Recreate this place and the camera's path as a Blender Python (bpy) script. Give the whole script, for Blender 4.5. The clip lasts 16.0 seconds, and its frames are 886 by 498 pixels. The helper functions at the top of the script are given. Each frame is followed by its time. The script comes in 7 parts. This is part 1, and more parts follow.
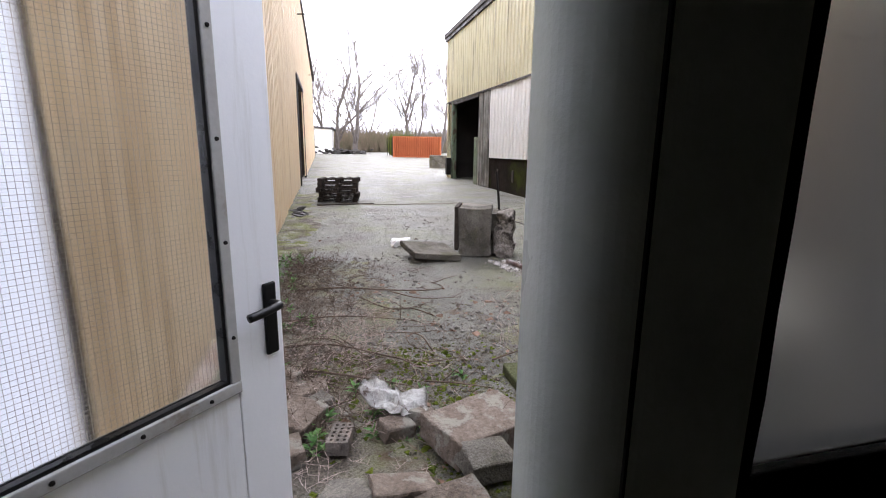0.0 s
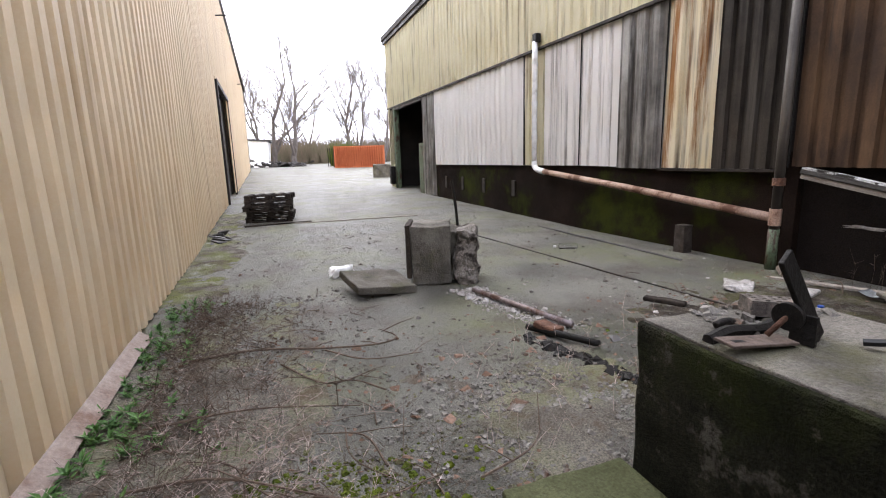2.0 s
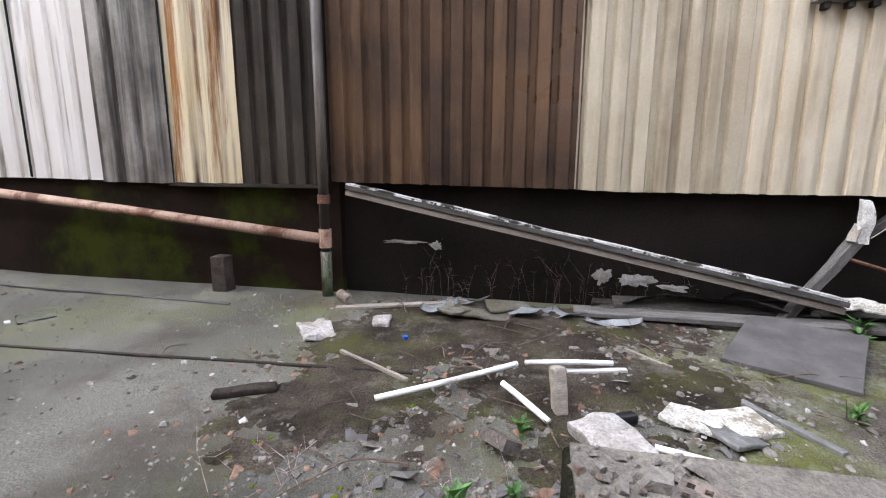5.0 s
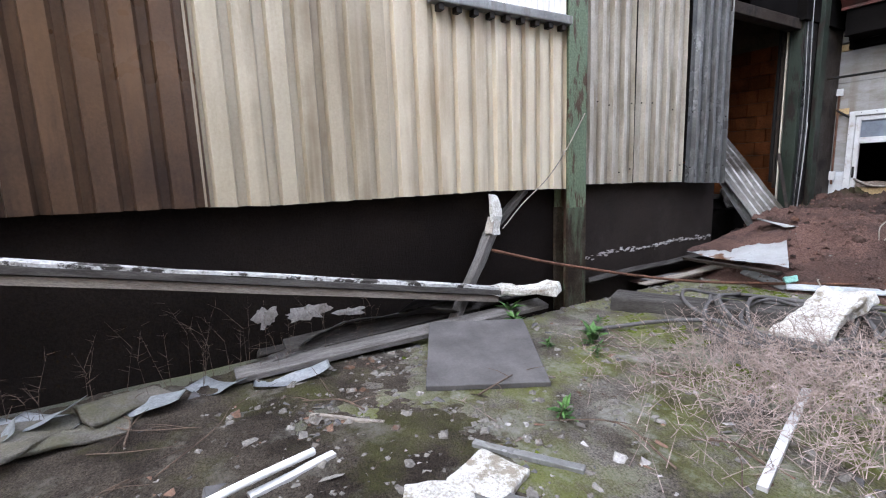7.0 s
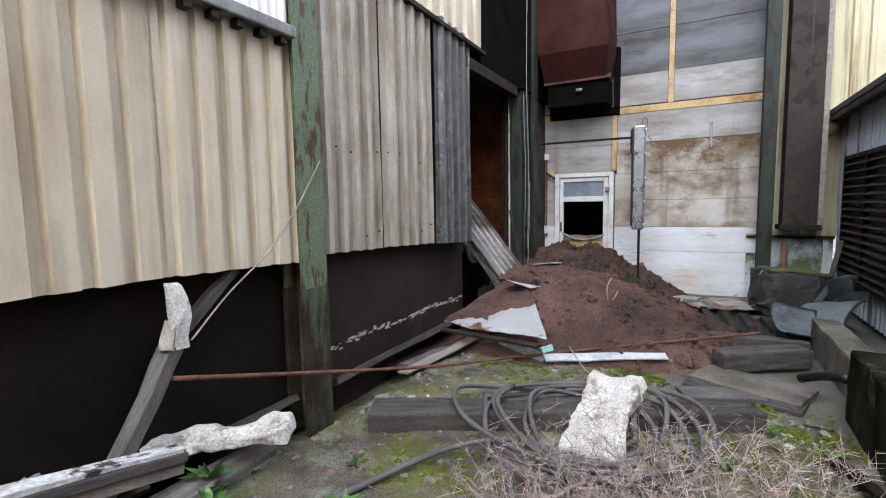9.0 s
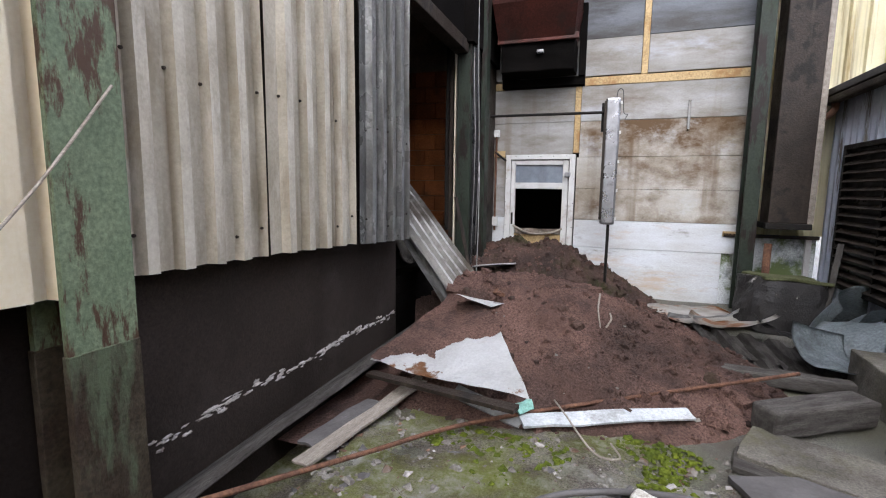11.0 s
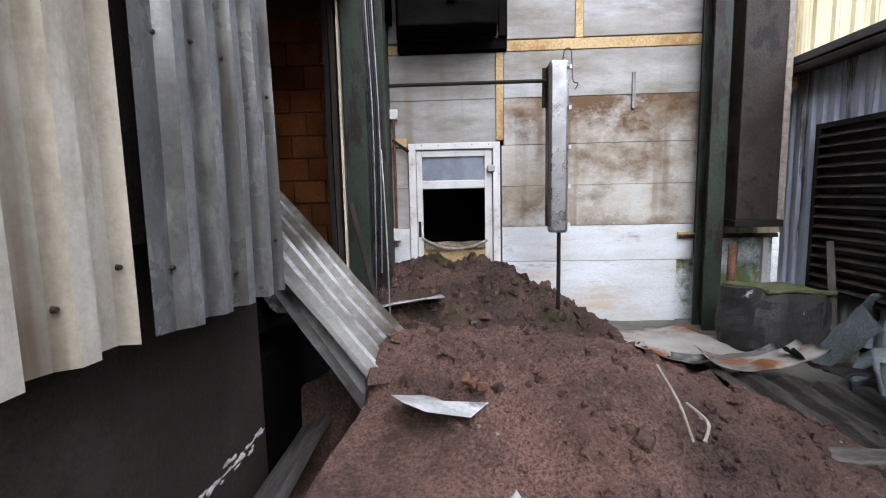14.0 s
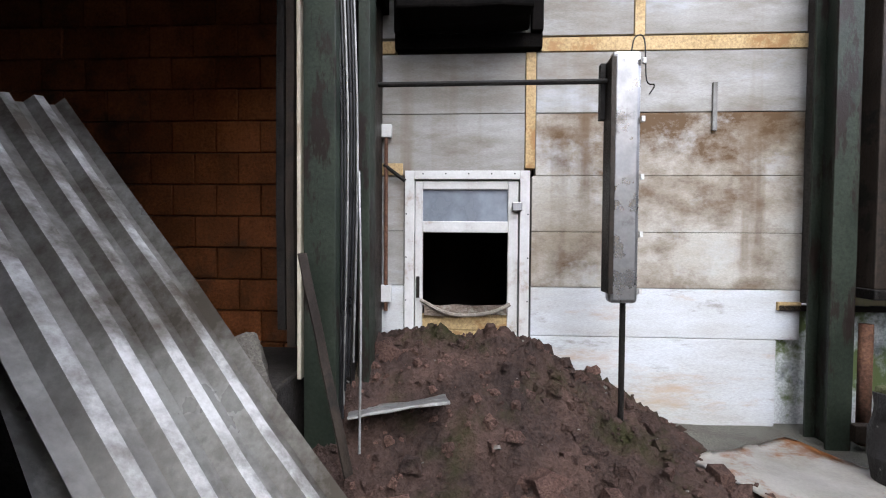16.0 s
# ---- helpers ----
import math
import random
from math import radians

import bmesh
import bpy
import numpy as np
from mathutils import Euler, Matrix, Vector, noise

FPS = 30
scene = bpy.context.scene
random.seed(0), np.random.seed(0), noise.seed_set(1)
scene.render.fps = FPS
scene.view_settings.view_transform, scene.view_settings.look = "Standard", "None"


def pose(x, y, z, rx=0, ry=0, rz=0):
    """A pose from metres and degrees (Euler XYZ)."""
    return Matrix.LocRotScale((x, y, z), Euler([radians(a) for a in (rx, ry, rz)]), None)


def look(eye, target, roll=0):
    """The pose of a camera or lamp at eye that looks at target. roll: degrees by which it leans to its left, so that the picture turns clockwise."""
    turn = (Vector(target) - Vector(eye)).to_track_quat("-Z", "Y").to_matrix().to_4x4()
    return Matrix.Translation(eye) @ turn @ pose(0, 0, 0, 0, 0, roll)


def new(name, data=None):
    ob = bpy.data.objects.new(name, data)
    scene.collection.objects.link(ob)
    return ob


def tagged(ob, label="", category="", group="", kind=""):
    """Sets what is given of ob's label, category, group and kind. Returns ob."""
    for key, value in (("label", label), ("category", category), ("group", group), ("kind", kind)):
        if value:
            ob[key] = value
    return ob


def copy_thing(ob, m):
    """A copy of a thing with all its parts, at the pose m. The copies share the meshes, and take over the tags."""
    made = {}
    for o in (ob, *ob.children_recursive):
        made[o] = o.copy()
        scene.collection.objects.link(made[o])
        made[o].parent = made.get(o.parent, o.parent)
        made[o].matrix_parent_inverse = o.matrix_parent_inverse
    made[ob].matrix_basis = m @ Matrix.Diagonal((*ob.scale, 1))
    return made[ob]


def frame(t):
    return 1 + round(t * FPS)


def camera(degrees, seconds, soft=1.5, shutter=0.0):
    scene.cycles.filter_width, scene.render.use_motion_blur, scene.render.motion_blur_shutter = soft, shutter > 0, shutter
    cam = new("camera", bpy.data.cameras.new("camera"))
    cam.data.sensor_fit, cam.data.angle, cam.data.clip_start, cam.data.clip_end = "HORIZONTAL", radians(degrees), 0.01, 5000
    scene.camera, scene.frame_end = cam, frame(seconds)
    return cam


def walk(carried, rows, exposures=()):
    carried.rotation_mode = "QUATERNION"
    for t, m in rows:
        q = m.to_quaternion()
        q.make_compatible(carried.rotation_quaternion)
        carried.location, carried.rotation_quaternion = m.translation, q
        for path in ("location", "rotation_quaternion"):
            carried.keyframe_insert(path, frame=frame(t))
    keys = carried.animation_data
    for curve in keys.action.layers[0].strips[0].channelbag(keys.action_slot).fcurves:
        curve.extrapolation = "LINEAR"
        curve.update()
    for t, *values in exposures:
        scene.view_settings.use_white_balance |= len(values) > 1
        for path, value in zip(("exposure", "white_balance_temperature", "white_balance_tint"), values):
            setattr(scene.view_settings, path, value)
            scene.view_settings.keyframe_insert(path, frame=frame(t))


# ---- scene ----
cam = camera(87.2, 16.0, soft=1.1)
METRES, EYE, TILT, LEAN, TURN = 12.2, 1.5, 0.0, 0.0, -14.0
ROWS = [
    (0.0, 0.0, 0.0, 0.0, 0.14, -11.76, -0.65),
    (0.5, -0.0089, 0.0327, 0.0003, 4.8, -11.09, -0.04),
    (1.0, -0.0134, 0.0597, -0.0003, 4.38, -10.85, 0.59),
    (1.5, -0.0088, 0.0835, -0.0001, -1.17, -10.86, 1.37),
    (2.0, 0.0005, 0.1091, -0.001, -6.63, -10.93, 1.66),
    (2.5, 0.0067, 0.1331, -0.0026, -11.12, -11.93, 1.31),
    (3.0, 0.0129, 0.1587, -0.001, -17.52, -13.62, 1.15),
    (3.5, 0.0274, 0.189, -0.0018, -24.18, -13.99, 0.71),
    (4.0, 0.0413, 0.2169, 0.004, -36.13, -12.68, -0.24),
    (4.5, 0.0505, 0.2448, 0.0018, -51.2, -11.24, -0.46),
    (5.75, 0.0932, 0.2869, -0.003, -79.5, -10.8, 0.6),
    (7.0, 0.1638, 0.2891, -0.007, -107.21, -9.46, 2.17),
    (7.5, 0.1954, 0.2806, -0.0062, -118.11, -5.66, 2.9),
    (8.0, 0.2213, 0.2565, -0.0009, -126.63, -4.99, 2.8),
    (8.5, 0.2435, 0.2342, 0.0077, -132.53, -5.07, 1.72),
    (9.0, 0.2698, 0.2111, 0.0093, -137.43, -5.41, 1.01),
    (11.5, 0.3976, 0.0799, 0.0089, -147.74, -7.47, -0.64),
    (12.0, 0.4248, 0.0609, 0.0096, -149.92, -7.53, -0.23),
    (12.5, 0.4462, 0.0359, 0.0073, -153.5, -7.92, 0.15),
    (13.0, 0.4642, 0.0125, 0.0086, -156.36, -7.85, 0.36),
    (13.5, 0.4828, -0.0132, 0.0065, -159.85, -7.58, 1.05),
    (14.0, 0.4913, -0.0442, 0.0053, -163.13, -6.73, 1.22),
    (14.5, 0.4976, -0.0773, 0.0081, -164.17, -5.09, 0.7),
    (15.0, 0.513, -0.1098, 0.0073, -163.91, -3.75, 0.62),
    (15.5, 0.5246, -0.1415, 0.0063, -163.38, -3.09, 0.52),
    (16.0, 0.5332, -0.1719, 0.0085, -162.7, -1.68, -0.39),
]
walk(cam, [(t, pose(0, 0, EYE, TILT, LEAN, TURN) @ pose(METRES * x, METRES * y, METRES * z, 90 + pitch, roll, yaw)) for t, x, y, z, yaw, pitch, roll in ROWS],
     exposures=[(0.0, 2.08, 6650, 11), (0.5, 1.7, 6100, 10), (1.0, 1.6, 6750, 10), (1.5, 1.62, 7500, 11), (2.0, 1.88, 6650, 10), (2.5, 2.07, 6250, 10), (3.5, 2.2, 6200, 10), (4.5, 2.27, 6450, 10),
                (7.0, 2.3, 6100, 10), (8.0, 2.06, 6100, 9), (9.0, 2.0, 6350, 9), (11.5, 2.14, 6550, 10), (12.5, 2.2, 6500, 10), (13.5, 2.24, 6350, 9), (16.0, 2.32, 6450, 9)])

# ---- world, sun, exposure ----
world = bpy.data.worlds.new("overcast_sky")
scene.world = world
world.use_nodes = True
wn, wl = world.node_tree.nodes, world.node_tree.links
wn.clear()
sky = wn.new("ShaderNodeTexSky")
sky.sky_type, sky.sun_disc, sky.sun_elevation, sky.sun_rotation = "NISHITA", False, radians(45), radians(-10)
sky.air_density, sky.dust_density = 1.0, 4.0
grey = wn.new("ShaderNodeHueSaturation")
grey.inputs["Saturation"].default_value = 0.25
cloud = wn.new("ShaderNodeMix")
cloud.data_type = "RGBA"
cloud.inputs[0].default_value = 0.75
cloud.inputs[7].default_value = (9.6, 10.1, 12.5, 1)
bg, wout = wn.new("ShaderNodeBackground"), wn.new("ShaderNodeOutputWorld")
bg.inputs[1].default_value = 0.142
wl.new(sky.outputs[0], grey.inputs["Color"])
wl.new(grey.outputs[0], cloud.inputs[6])
wl.new(cloud.outputs[2], bg.inputs[0])
wl.new(bg.outputs[0], wout.inputs[0])
sun = new("sun", bpy.data.lights.new("sun", "SUN"))
sun.data.energy, sun.data.angle, sun.data.color = 0.8, radians(60), (1, 0.99, 0.97)
sun.matrix_world = look((0, 0, 30), (5, -30, 0))

# ---- materials ----
def col(c):
    return (*c, 1)


def surf(name, c1, c2, scale=3.0, rough=0.8, metal=0.0, bump=0.3, fine=45.0, patch=None, pscale=1.2, pamt=0.5, psoft=0.12,
         stretch=(1, 1, 1), pstretch=None, rand=0.0, space="pos", patch2=None, p2scale=2.0, p2amt=0.4, grain=0.4, spec=0.25,
         runs=None, rscale=9.0, ramt=0.5, rsoft=0.3, p2soft=0.3):
    """Two tones mixed by a broad noise, fine grain, up to two kinds of patches (moss, rust, soot, peeling) and vertical runs."""
    m = bpy.data.materials.new(name)
    m.use_nodes = True
    n, l = m.node_tree.nodes, m.node_tree.links
    b = n["Principled BSDF"]
    b.inputs["Metallic"].default_value = metal
    b.inputs["Specular IOR Level"].default_value = spec
    if space == "pos":
        src = n.new("ShaderNodeNewGeometry").outputs["Position"]
    else:
        src = n.new("ShaderNodeTexCoord").outputs["Object"]

    def noise_at(sc, st, detail=5.0, rough_n=0.6):
        mp = n.new("ShaderNodeMapping")
        mp.inputs["Scale"].default_value = st
        l.new(src, mp.inputs[0])
        t = n.new("ShaderNodeTexNoise")
        t.inputs["Scale"].default_value, t.inputs["Detail"].default_value, t.inputs["Roughness"].default_value = sc, detail, rough_n
        l.new(mp.outputs[0], t.inputs["Vector"])
        return t.outputs["Fac"]

    def mix(f, a, bb, mode="MIX"):
        x = n.new("ShaderNodeMix")
        x.data_type, x.blend_type = "RGBA", mode
        if isinstance(f, float):
            x.inputs[0].default_value = f
        else:
            l.new(f, x.inputs[0])
        for i, v in ((6, a), (7, bb)):
            if isinstance(v, tuple):
                x.inputs[i].default_value = col(v)
            else:
                l.new(v, x.inputs[i])
        return x.outputs[2]

    def step(v, lo, hi):
        r = n.new("ShaderNodeMapRange")
        r.inputs[1].default_value, r.inputs[2].default_value = lo, hi
        l.new(v, r.inputs[0])
        return r.outputs[0]

    broad = step(noise_at(scale, stretch), 0.36, 0.64)
    c = mix(broad, c1, c2)
    gr = step(noise_at(fine, stretch, 4.0, 0.7), 0.28, 0.72)
    c = mix(grain, c, mix(gr, (0.0, 0.0, 0.0), (1.0, 1.0, 1.0)), "OVERLAY")
    if patch:
        pm = step(noise_at(pscale, pstretch or stretch, 8.0, 0.7), 0.5 + (0.5 - pamt) * 0.5, 0.5 + (0.5 - pamt) * 0.5 + psoft * 0.5)
        c = mix(pm, c, patch)
    if patch2:
        pm2 = step(noise_at(p2scale, pstretch or stretch, 8.0, 0.72), 0.5 + (0.5 - p2amt) * 0.6, 0.5 + (0.5 - p2amt) * 0.6 + p2soft * 0.5)
        c = mix(pm2, c, patch2)
    if runs:
        rm = step(noise_at(1.0, (rscale, rscale, 0.22), 3.0, 0.55), 0.5 + (0.5 - ramt) * 0.5, 0.5 + (0.5 - ramt) * 0.5 + rsoft * 0.5)
        rw = n.new("ShaderNodeMath")
        rw.operation = "MULTIPLY"
        l.new(rm, rw.inputs[0])
        l.new(step(noise_at(0.9, (1, 1, 0.8), 4.0, 0.6), 0.34, 0.62), rw.inputs[1])
        c = mix(rw.outputs[0], c, runs)
    if rand:
        oi = n.new("ShaderNodeObjectInfo")
        hs = n.new("ShaderNodeHueSaturation")
        l.new(step(oi.outputs["Random"], 0.0, 1.0), hs.inputs["Value"])
        n[hs.name].inputs["Value"].links[0].from_node.inputs[3].default_value = 1 - rand
        n[hs.name].inputs["Value"].links[0].from_node.inputs[4].default_value = 1 + rand
        l.new(c, hs.inputs["Color"])
        c = hs.outputs[0]
    l.new(c, b.inputs["Base Color"])
    rr = n.new("ShaderNodeMapRange")
    rr.inputs[3].default_value, rr.inputs[4].default_value = max(0.05, rough - 0.15), min(1, rough + 0.15)
    l.new(broad, rr.inputs[0])
    l.new(rr.outputs[0], b.inputs["Roughness"])
    if bump:
        bp = n.new("ShaderNodeBump")
        bp.inputs["Strength"].default_value, bp.inputs["Distance"].default_value = bump, 0.02
        l.new(gr, bp.inputs["Height"])
        l.new(bp.outputs[0], b.inputs["Normal"])
    return m


STREAK = (6.0, 6.0, 0.35)
M = {}
M["yard"] = surf("weathered_concrete_yard", (0.05264, 0.05053, 0.04001), (0.1284, 0.1221, 0.1021), 0.8, 0.6, bump=0.7, pscale=0.6, pamt=0.54, psoft=0.5, p2scale=0.9, fine=110, grain=0.9, spec=0.28, patch=(0.094, 0.09964, 0.03478), patch2=(0.04211, 0.03053, 0.02106), p2amt=0.5, p2soft=0.4)
M["soil"] = surf("red_brown_soil", (0.05, 0.034, 0.029), (0.14, 0.083, 0.067), 1.0, 0.95, bump=1.0, fine=60, grain=0.7, pscale=2.4, pamt=0.5, psoft=0.5, spec=0.04, patch=(0.085, 0.05, 0.04), patch2=(0.035, 0.026, 0.023), p2scale=1.3, p2amt=0.45)
M["beige_left"] = surf("beige_coated_steel", (0.8, 0.63, 0.4), (0.83, 0.69, 0.48), 0.8, 0.5, bump=0.03, grain=0.08, psoft=0.5, patch=(0.62, 0.45, 0.26), pscale=0.7, pamt=0.45, pstretch=(1.5, 1.5, 0.5), runs=(0.44, 0.28, 0.13), rscale=6.0, ramt=0.44, rsoft=0.5)
M["yellow"] = surf("pale_yellow_coated_steel", (0.74, 0.67, 0.43), (0.8, 0.74, 0.53), 0.9, 0.5, bump=0.04, patch=(0.36, 0.27, 0.12), pscale=1.0, pamt=0.34, psoft=0.25, pstretch=STREAK, grain=0.1, runs=(0.22, 0.16, 0.08), rscale=8.0, ramt=0.42)
M["white_sheet"] = surf("white_coated_steel", (0.9, 0.865, 0.81), (0.92, 0.89, 0.845), 0.8, 0.5, bump=0.03, pscale=0.9, psoft=0.25, pstretch=STREAK, grain=0.08, pamt=0.34, patch=(0.74, 0.69, 0.61))
M["white_streaked"] = surf("streaked_white_steel", (0.9, 0.86, 0.8), (0.92, 0.89, 0.84), 0.8, 0.5, bump=0.03, pscale=0.9, psoft=0.25, pstretch=STREAK, grain=0.08, pamt=0.4, patch=(0.66, 0.6, 0.51), runs=(0.3, 0.26, 0.21), rscale=10.0, ramt=0.42)
M["grey_sheet"] = surf("sooty_grey_coated_steel", (0.5, 0.475, 0.43), (0.2, 0.18, 0.155), 0.8, 0.55, bump=0.05, patch=(0.09, 0.08, 0.068), pscale=0.7, psoft=0.3, grain=0.15, pamt=0.5, pstretch=(5, 5, 0.4), runs=(0.05, 0.043, 0.036), rscale=9.0, ramt=0.52)
M["cream_rust"] = surf("cream_steel_with_rust_runs", (0.8, 0.68, 0.44), (0.85, 0.76, 0.56), 0.8, 0.55, bump=0.04, patch=(0.36, 0.16, 0.05), pscale=0.8, pamt=0.5, psoft=0.2, pstretch=STREAK, grain=0.1, runs=(0.09, 0.045, 0.022), rscale=9.0, ramt=0.55)
M["charcoal"] = surf("sooted_charcoal_steel", (0.0684, 0.0576, 0.04608), (0.02448, 0.02016, 0.01656), 0.9, 0.5, bump=0.05, pscale=0.8, pamt=0.45, pstretch=STREAK, grain=0.2, spec=0.2, patch=(0.1152, 0.1008, 0.0828), psoft=0.4, runs=(0.01296, 0.01008, 0.00792), rscale=9.0, ramt=0.52)
M["brown"] = surf("dark_brown_coated_steel", (0.153, 0.08925, 0.051), (0.051, 0.03315, 0.0255), 0.6, 0.4, bump=0.05, pscale=0.8, pamt=0.5, psoft=0.5, pstretch=(3, 3, 0.5), grain=0.2, spec=0.25, patch=(0.221, 0.1275, 0.068), runs=(0.0221, 0.0153, 0.0119), rscale=7.0, ramt=0.48, rsoft=0.4)
M["tan"] = surf("tan_coated_steel", (0.8078, 0.7247, 0.5524), (0.6534, 0.5643, 0.4099), 0.7, 0.5, bump=0.04, pscale=0.8, pstretch=(3, 3, 0.5), grain=0.1, pamt=0.46, psoft=0.6, patch=(0.4514, 0.3505, 0.2198), runs=(0.2851, 0.202, 0.1188), rscale=6.0, ramt=0.5, rsoft=0.5)
M["tan_grimy"] = surf("grimy_tan_steel", (0.6, 0.525, 0.38), (0.47, 0.395, 0.275), 0.7, 0.5, bump=0.04, pscale=0.8, pstretch=(3, 3, 0.5), grain=0.1, pamt=0.46, psoft=0.6, patch=(0.3059, 0.2375, 0.1489), runs=(0.1932, 0.1368, 0.0805), rscale=6.0, ramt=0.54, rsoft=0.5)
M["greytan"] = surf("grey_tan_coated_steel", (0.52, 0.475, 0.385), (0.36, 0.317, 0.245), 1.4, 0.5, bump=0.06, pscale=2.2, pamt=0.46, psoft=0.5, grain=0.14, pstretch=(2.5, 2.5, 0.8), patch=(0.26, 0.208, 0.145), patch2=(0.56, 0.51, 0.425), p2scale=1.6, p2amt=0.42, runs=(0.17, 0.125, 0.08), rscale=7.0, ramt=0.47, rsoft=0.4)
M["worn_crest"] = surf("worn_pale_zinc_coat", (0.6, 0.56, 0.475), (0.42, 0.38, 0.305), 2.2, 0.45, bump=0.05, grain=0.15, pscale=2.0, pamt=0.48, psoft=0.5, pstretch=(3, 3, 0.6), patch=(0.29, 0.245, 0.18), patch2=(0.66, 0.63, 0.56), p2scale=3.0, p2amt=0.38)
M["worn_zinc"] = surf("worn_bare_zinc", (0.3, 0.3, 0.295), (0.2, 0.2, 0.195), 3.0, 0.4, metal=0.3, bump=0.05, grain=0.25, pscale=2.6, pamt=0.45, psoft=0.4, pstretch=(3, 3, 0.7), patch=(0.14, 0.135, 0.125))
M["grey_zinc"] = surf("dull_galvanised_steel", (0.18, 0.18, 0.174), (0.11, 0.109, 0.104), 2.0, 0.38, bump=0.06, pscale=2.6, grain=0.16, pstretch=(3, 3, 1.2), psoft=0.4, pamt=0.45, patch=(0.3, 0.3, 0.29), metal=0.3, runs=(0.07, 0.058, 0.045), rscale=10.0, ramt=0.46)
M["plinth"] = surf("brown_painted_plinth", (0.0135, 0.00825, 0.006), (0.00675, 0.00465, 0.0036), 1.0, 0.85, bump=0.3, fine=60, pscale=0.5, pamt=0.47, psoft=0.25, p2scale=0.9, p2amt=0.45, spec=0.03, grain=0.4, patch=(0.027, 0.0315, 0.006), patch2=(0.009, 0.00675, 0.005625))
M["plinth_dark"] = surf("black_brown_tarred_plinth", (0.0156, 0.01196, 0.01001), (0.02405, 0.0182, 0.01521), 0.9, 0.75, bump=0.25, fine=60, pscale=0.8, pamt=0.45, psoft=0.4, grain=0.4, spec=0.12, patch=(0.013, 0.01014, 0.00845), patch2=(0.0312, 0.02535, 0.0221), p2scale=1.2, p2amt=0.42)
# soot and the shade on the northern plinth, both in the colour
M["plinth_black"] = surf("sooty_shaded_plinth", (0.006, 0.0046, 0.004), (0.012, 0.0092, 0.0078), 0.9, 0.8, bump=0.25, fine=60, pscale=0.8, pamt=0.45, psoft=0.3, grain=0.4, spec=0.04, patch=(0.004, 0.0032, 0.0028))
M["lime"] = surf("white_lime_crust", (0.5, 0.5, 0.49), (0.3, 0.29, 0.27), 9, 0.9, bump=0.6, patch=(0.03, 0.026, 0.022), pscale=3.5, pamt=0.5, psoft=0.08)
M["plank_wall"] = surf("pale_weathered_concrete_planks", (0.26, 0.257, 0.248), (0.165, 0.154, 0.136), 1.1, 0.85, bump=0.1, fine=45, pscale=0.8, p2scale=0.9, grain=0.16, pamt=0.48, psoft=0.5, pstretch=(1, 1, 3.0), p2amt=0.42, p2soft=0.5, spec=0.08, stretch=(0.8, 1, 3), patch2=(0.31, 0.335, 0.37), patch=(0.11, 0.084, 0.058), runs=(0.13, 0.1, 0.07), rscale=5.0, ramt=0.42, rsoft=0.5)
M["ply"] = surf("ochre_plywood_strip", (0.336, 0.24, 0.12), (0.264, 0.184, 0.088), 3, 0.7, bump=0.15, pscale=3, pamt=0.4, patch=(0.224, 0.128, 0.056))
M["green_steel"] = surf("green_painted_steel", (0.068, 0.092, 0.056), (0.092, 0.116, 0.072), 3, 0.6, bump=0.25, pscale=2.2, pamt=0.47, psoft=0.1, pstretch=(3, 3, 0.8), spec=0.2, patch=(0.04, 0.0224, 0.0136))
M["column_rust"] = surf("rust_eaten_column_paint", (0.034, 0.028, 0.019), (0.02, 0.013, 0.009), 4, 0.75, bump=0.4, grain=0.5, pscale=2.0, pamt=0.46, psoft=0.2, spec=0.12, patch=(0.05, 0.062, 0.038), pstretch=(3, 3, 0.7))
M["dark_steel"] = surf("dark_brown_steel", (0.0136, 0.0102, 0.008075), (0.0289, 0.02125, 0.01615), 2, 0.55, bump=0.2, pscale=2, pamt=0.45, spec=0.15, patch=(0.01105, 0.00935, 0.008075), runs=(0.0425, 0.034, 0.0255), rscale=8.0, ramt=0.42)
M["rust"] = surf("rusted_steel", (0.11, 0.052, 0.03), (0.065, 0.032, 0.021), 6, 0.85, bump=0.5, grain=0.5)
M["black"] = surf("black_plastic", (0.006, 0.006, 0.007), (0.01, 0.01, 0.011), 4, 0.4, bump=0.05)
M["black_iron"] = surf("black_iron", (0.007, 0.0063, 0.0056), (0.013, 0.011, 0.0095), 5, 0.6, bump=0.3, spec=0.12)
# near-black for sooty spots and for shade put into colour
M["soot_shadow"] = surf("matt_black_soot_shadow", (0.003, 0.0027, 0.0025), (0.006, 0.0052, 0.0048), 2, 0.95, bump=0.2, spec=0.01)
M["concrete"] = surf("rough_concrete", (0.1885, 0.1716, 0.1469), (0.091, 0.0832, 0.0702), 2.2, 0.9, bump=0.8, fine=70, grain=0.4, pscale=1.5, pamt=0.47, psoft=0.4, spec=0.1, patch=(0.0975, 0.0936, 0.0468), patch2=(0.039, 0.0338, 0.0273), p2scale=2.6, p2amt=0.42)
M["moss_concrete"] = surf("mossy_dark_concrete", (0.026, 0.024, 0.016), (0.009, 0.0095, 0.006), 1.6, 0.9, bump=0.8, fine=70, pscale=1.3, psoft=0.4, p2scale=4.5, spec=0.04, grain=0.6, p2amt=0.38, p2soft=0.15, patch=(0.026, 0.03, 0.008), patch2=(0.075, 0.068, 0.055), pamt=0.48, runs=(0.006, 0.006, 0.004), rscale=5.0, ramt=0.48)
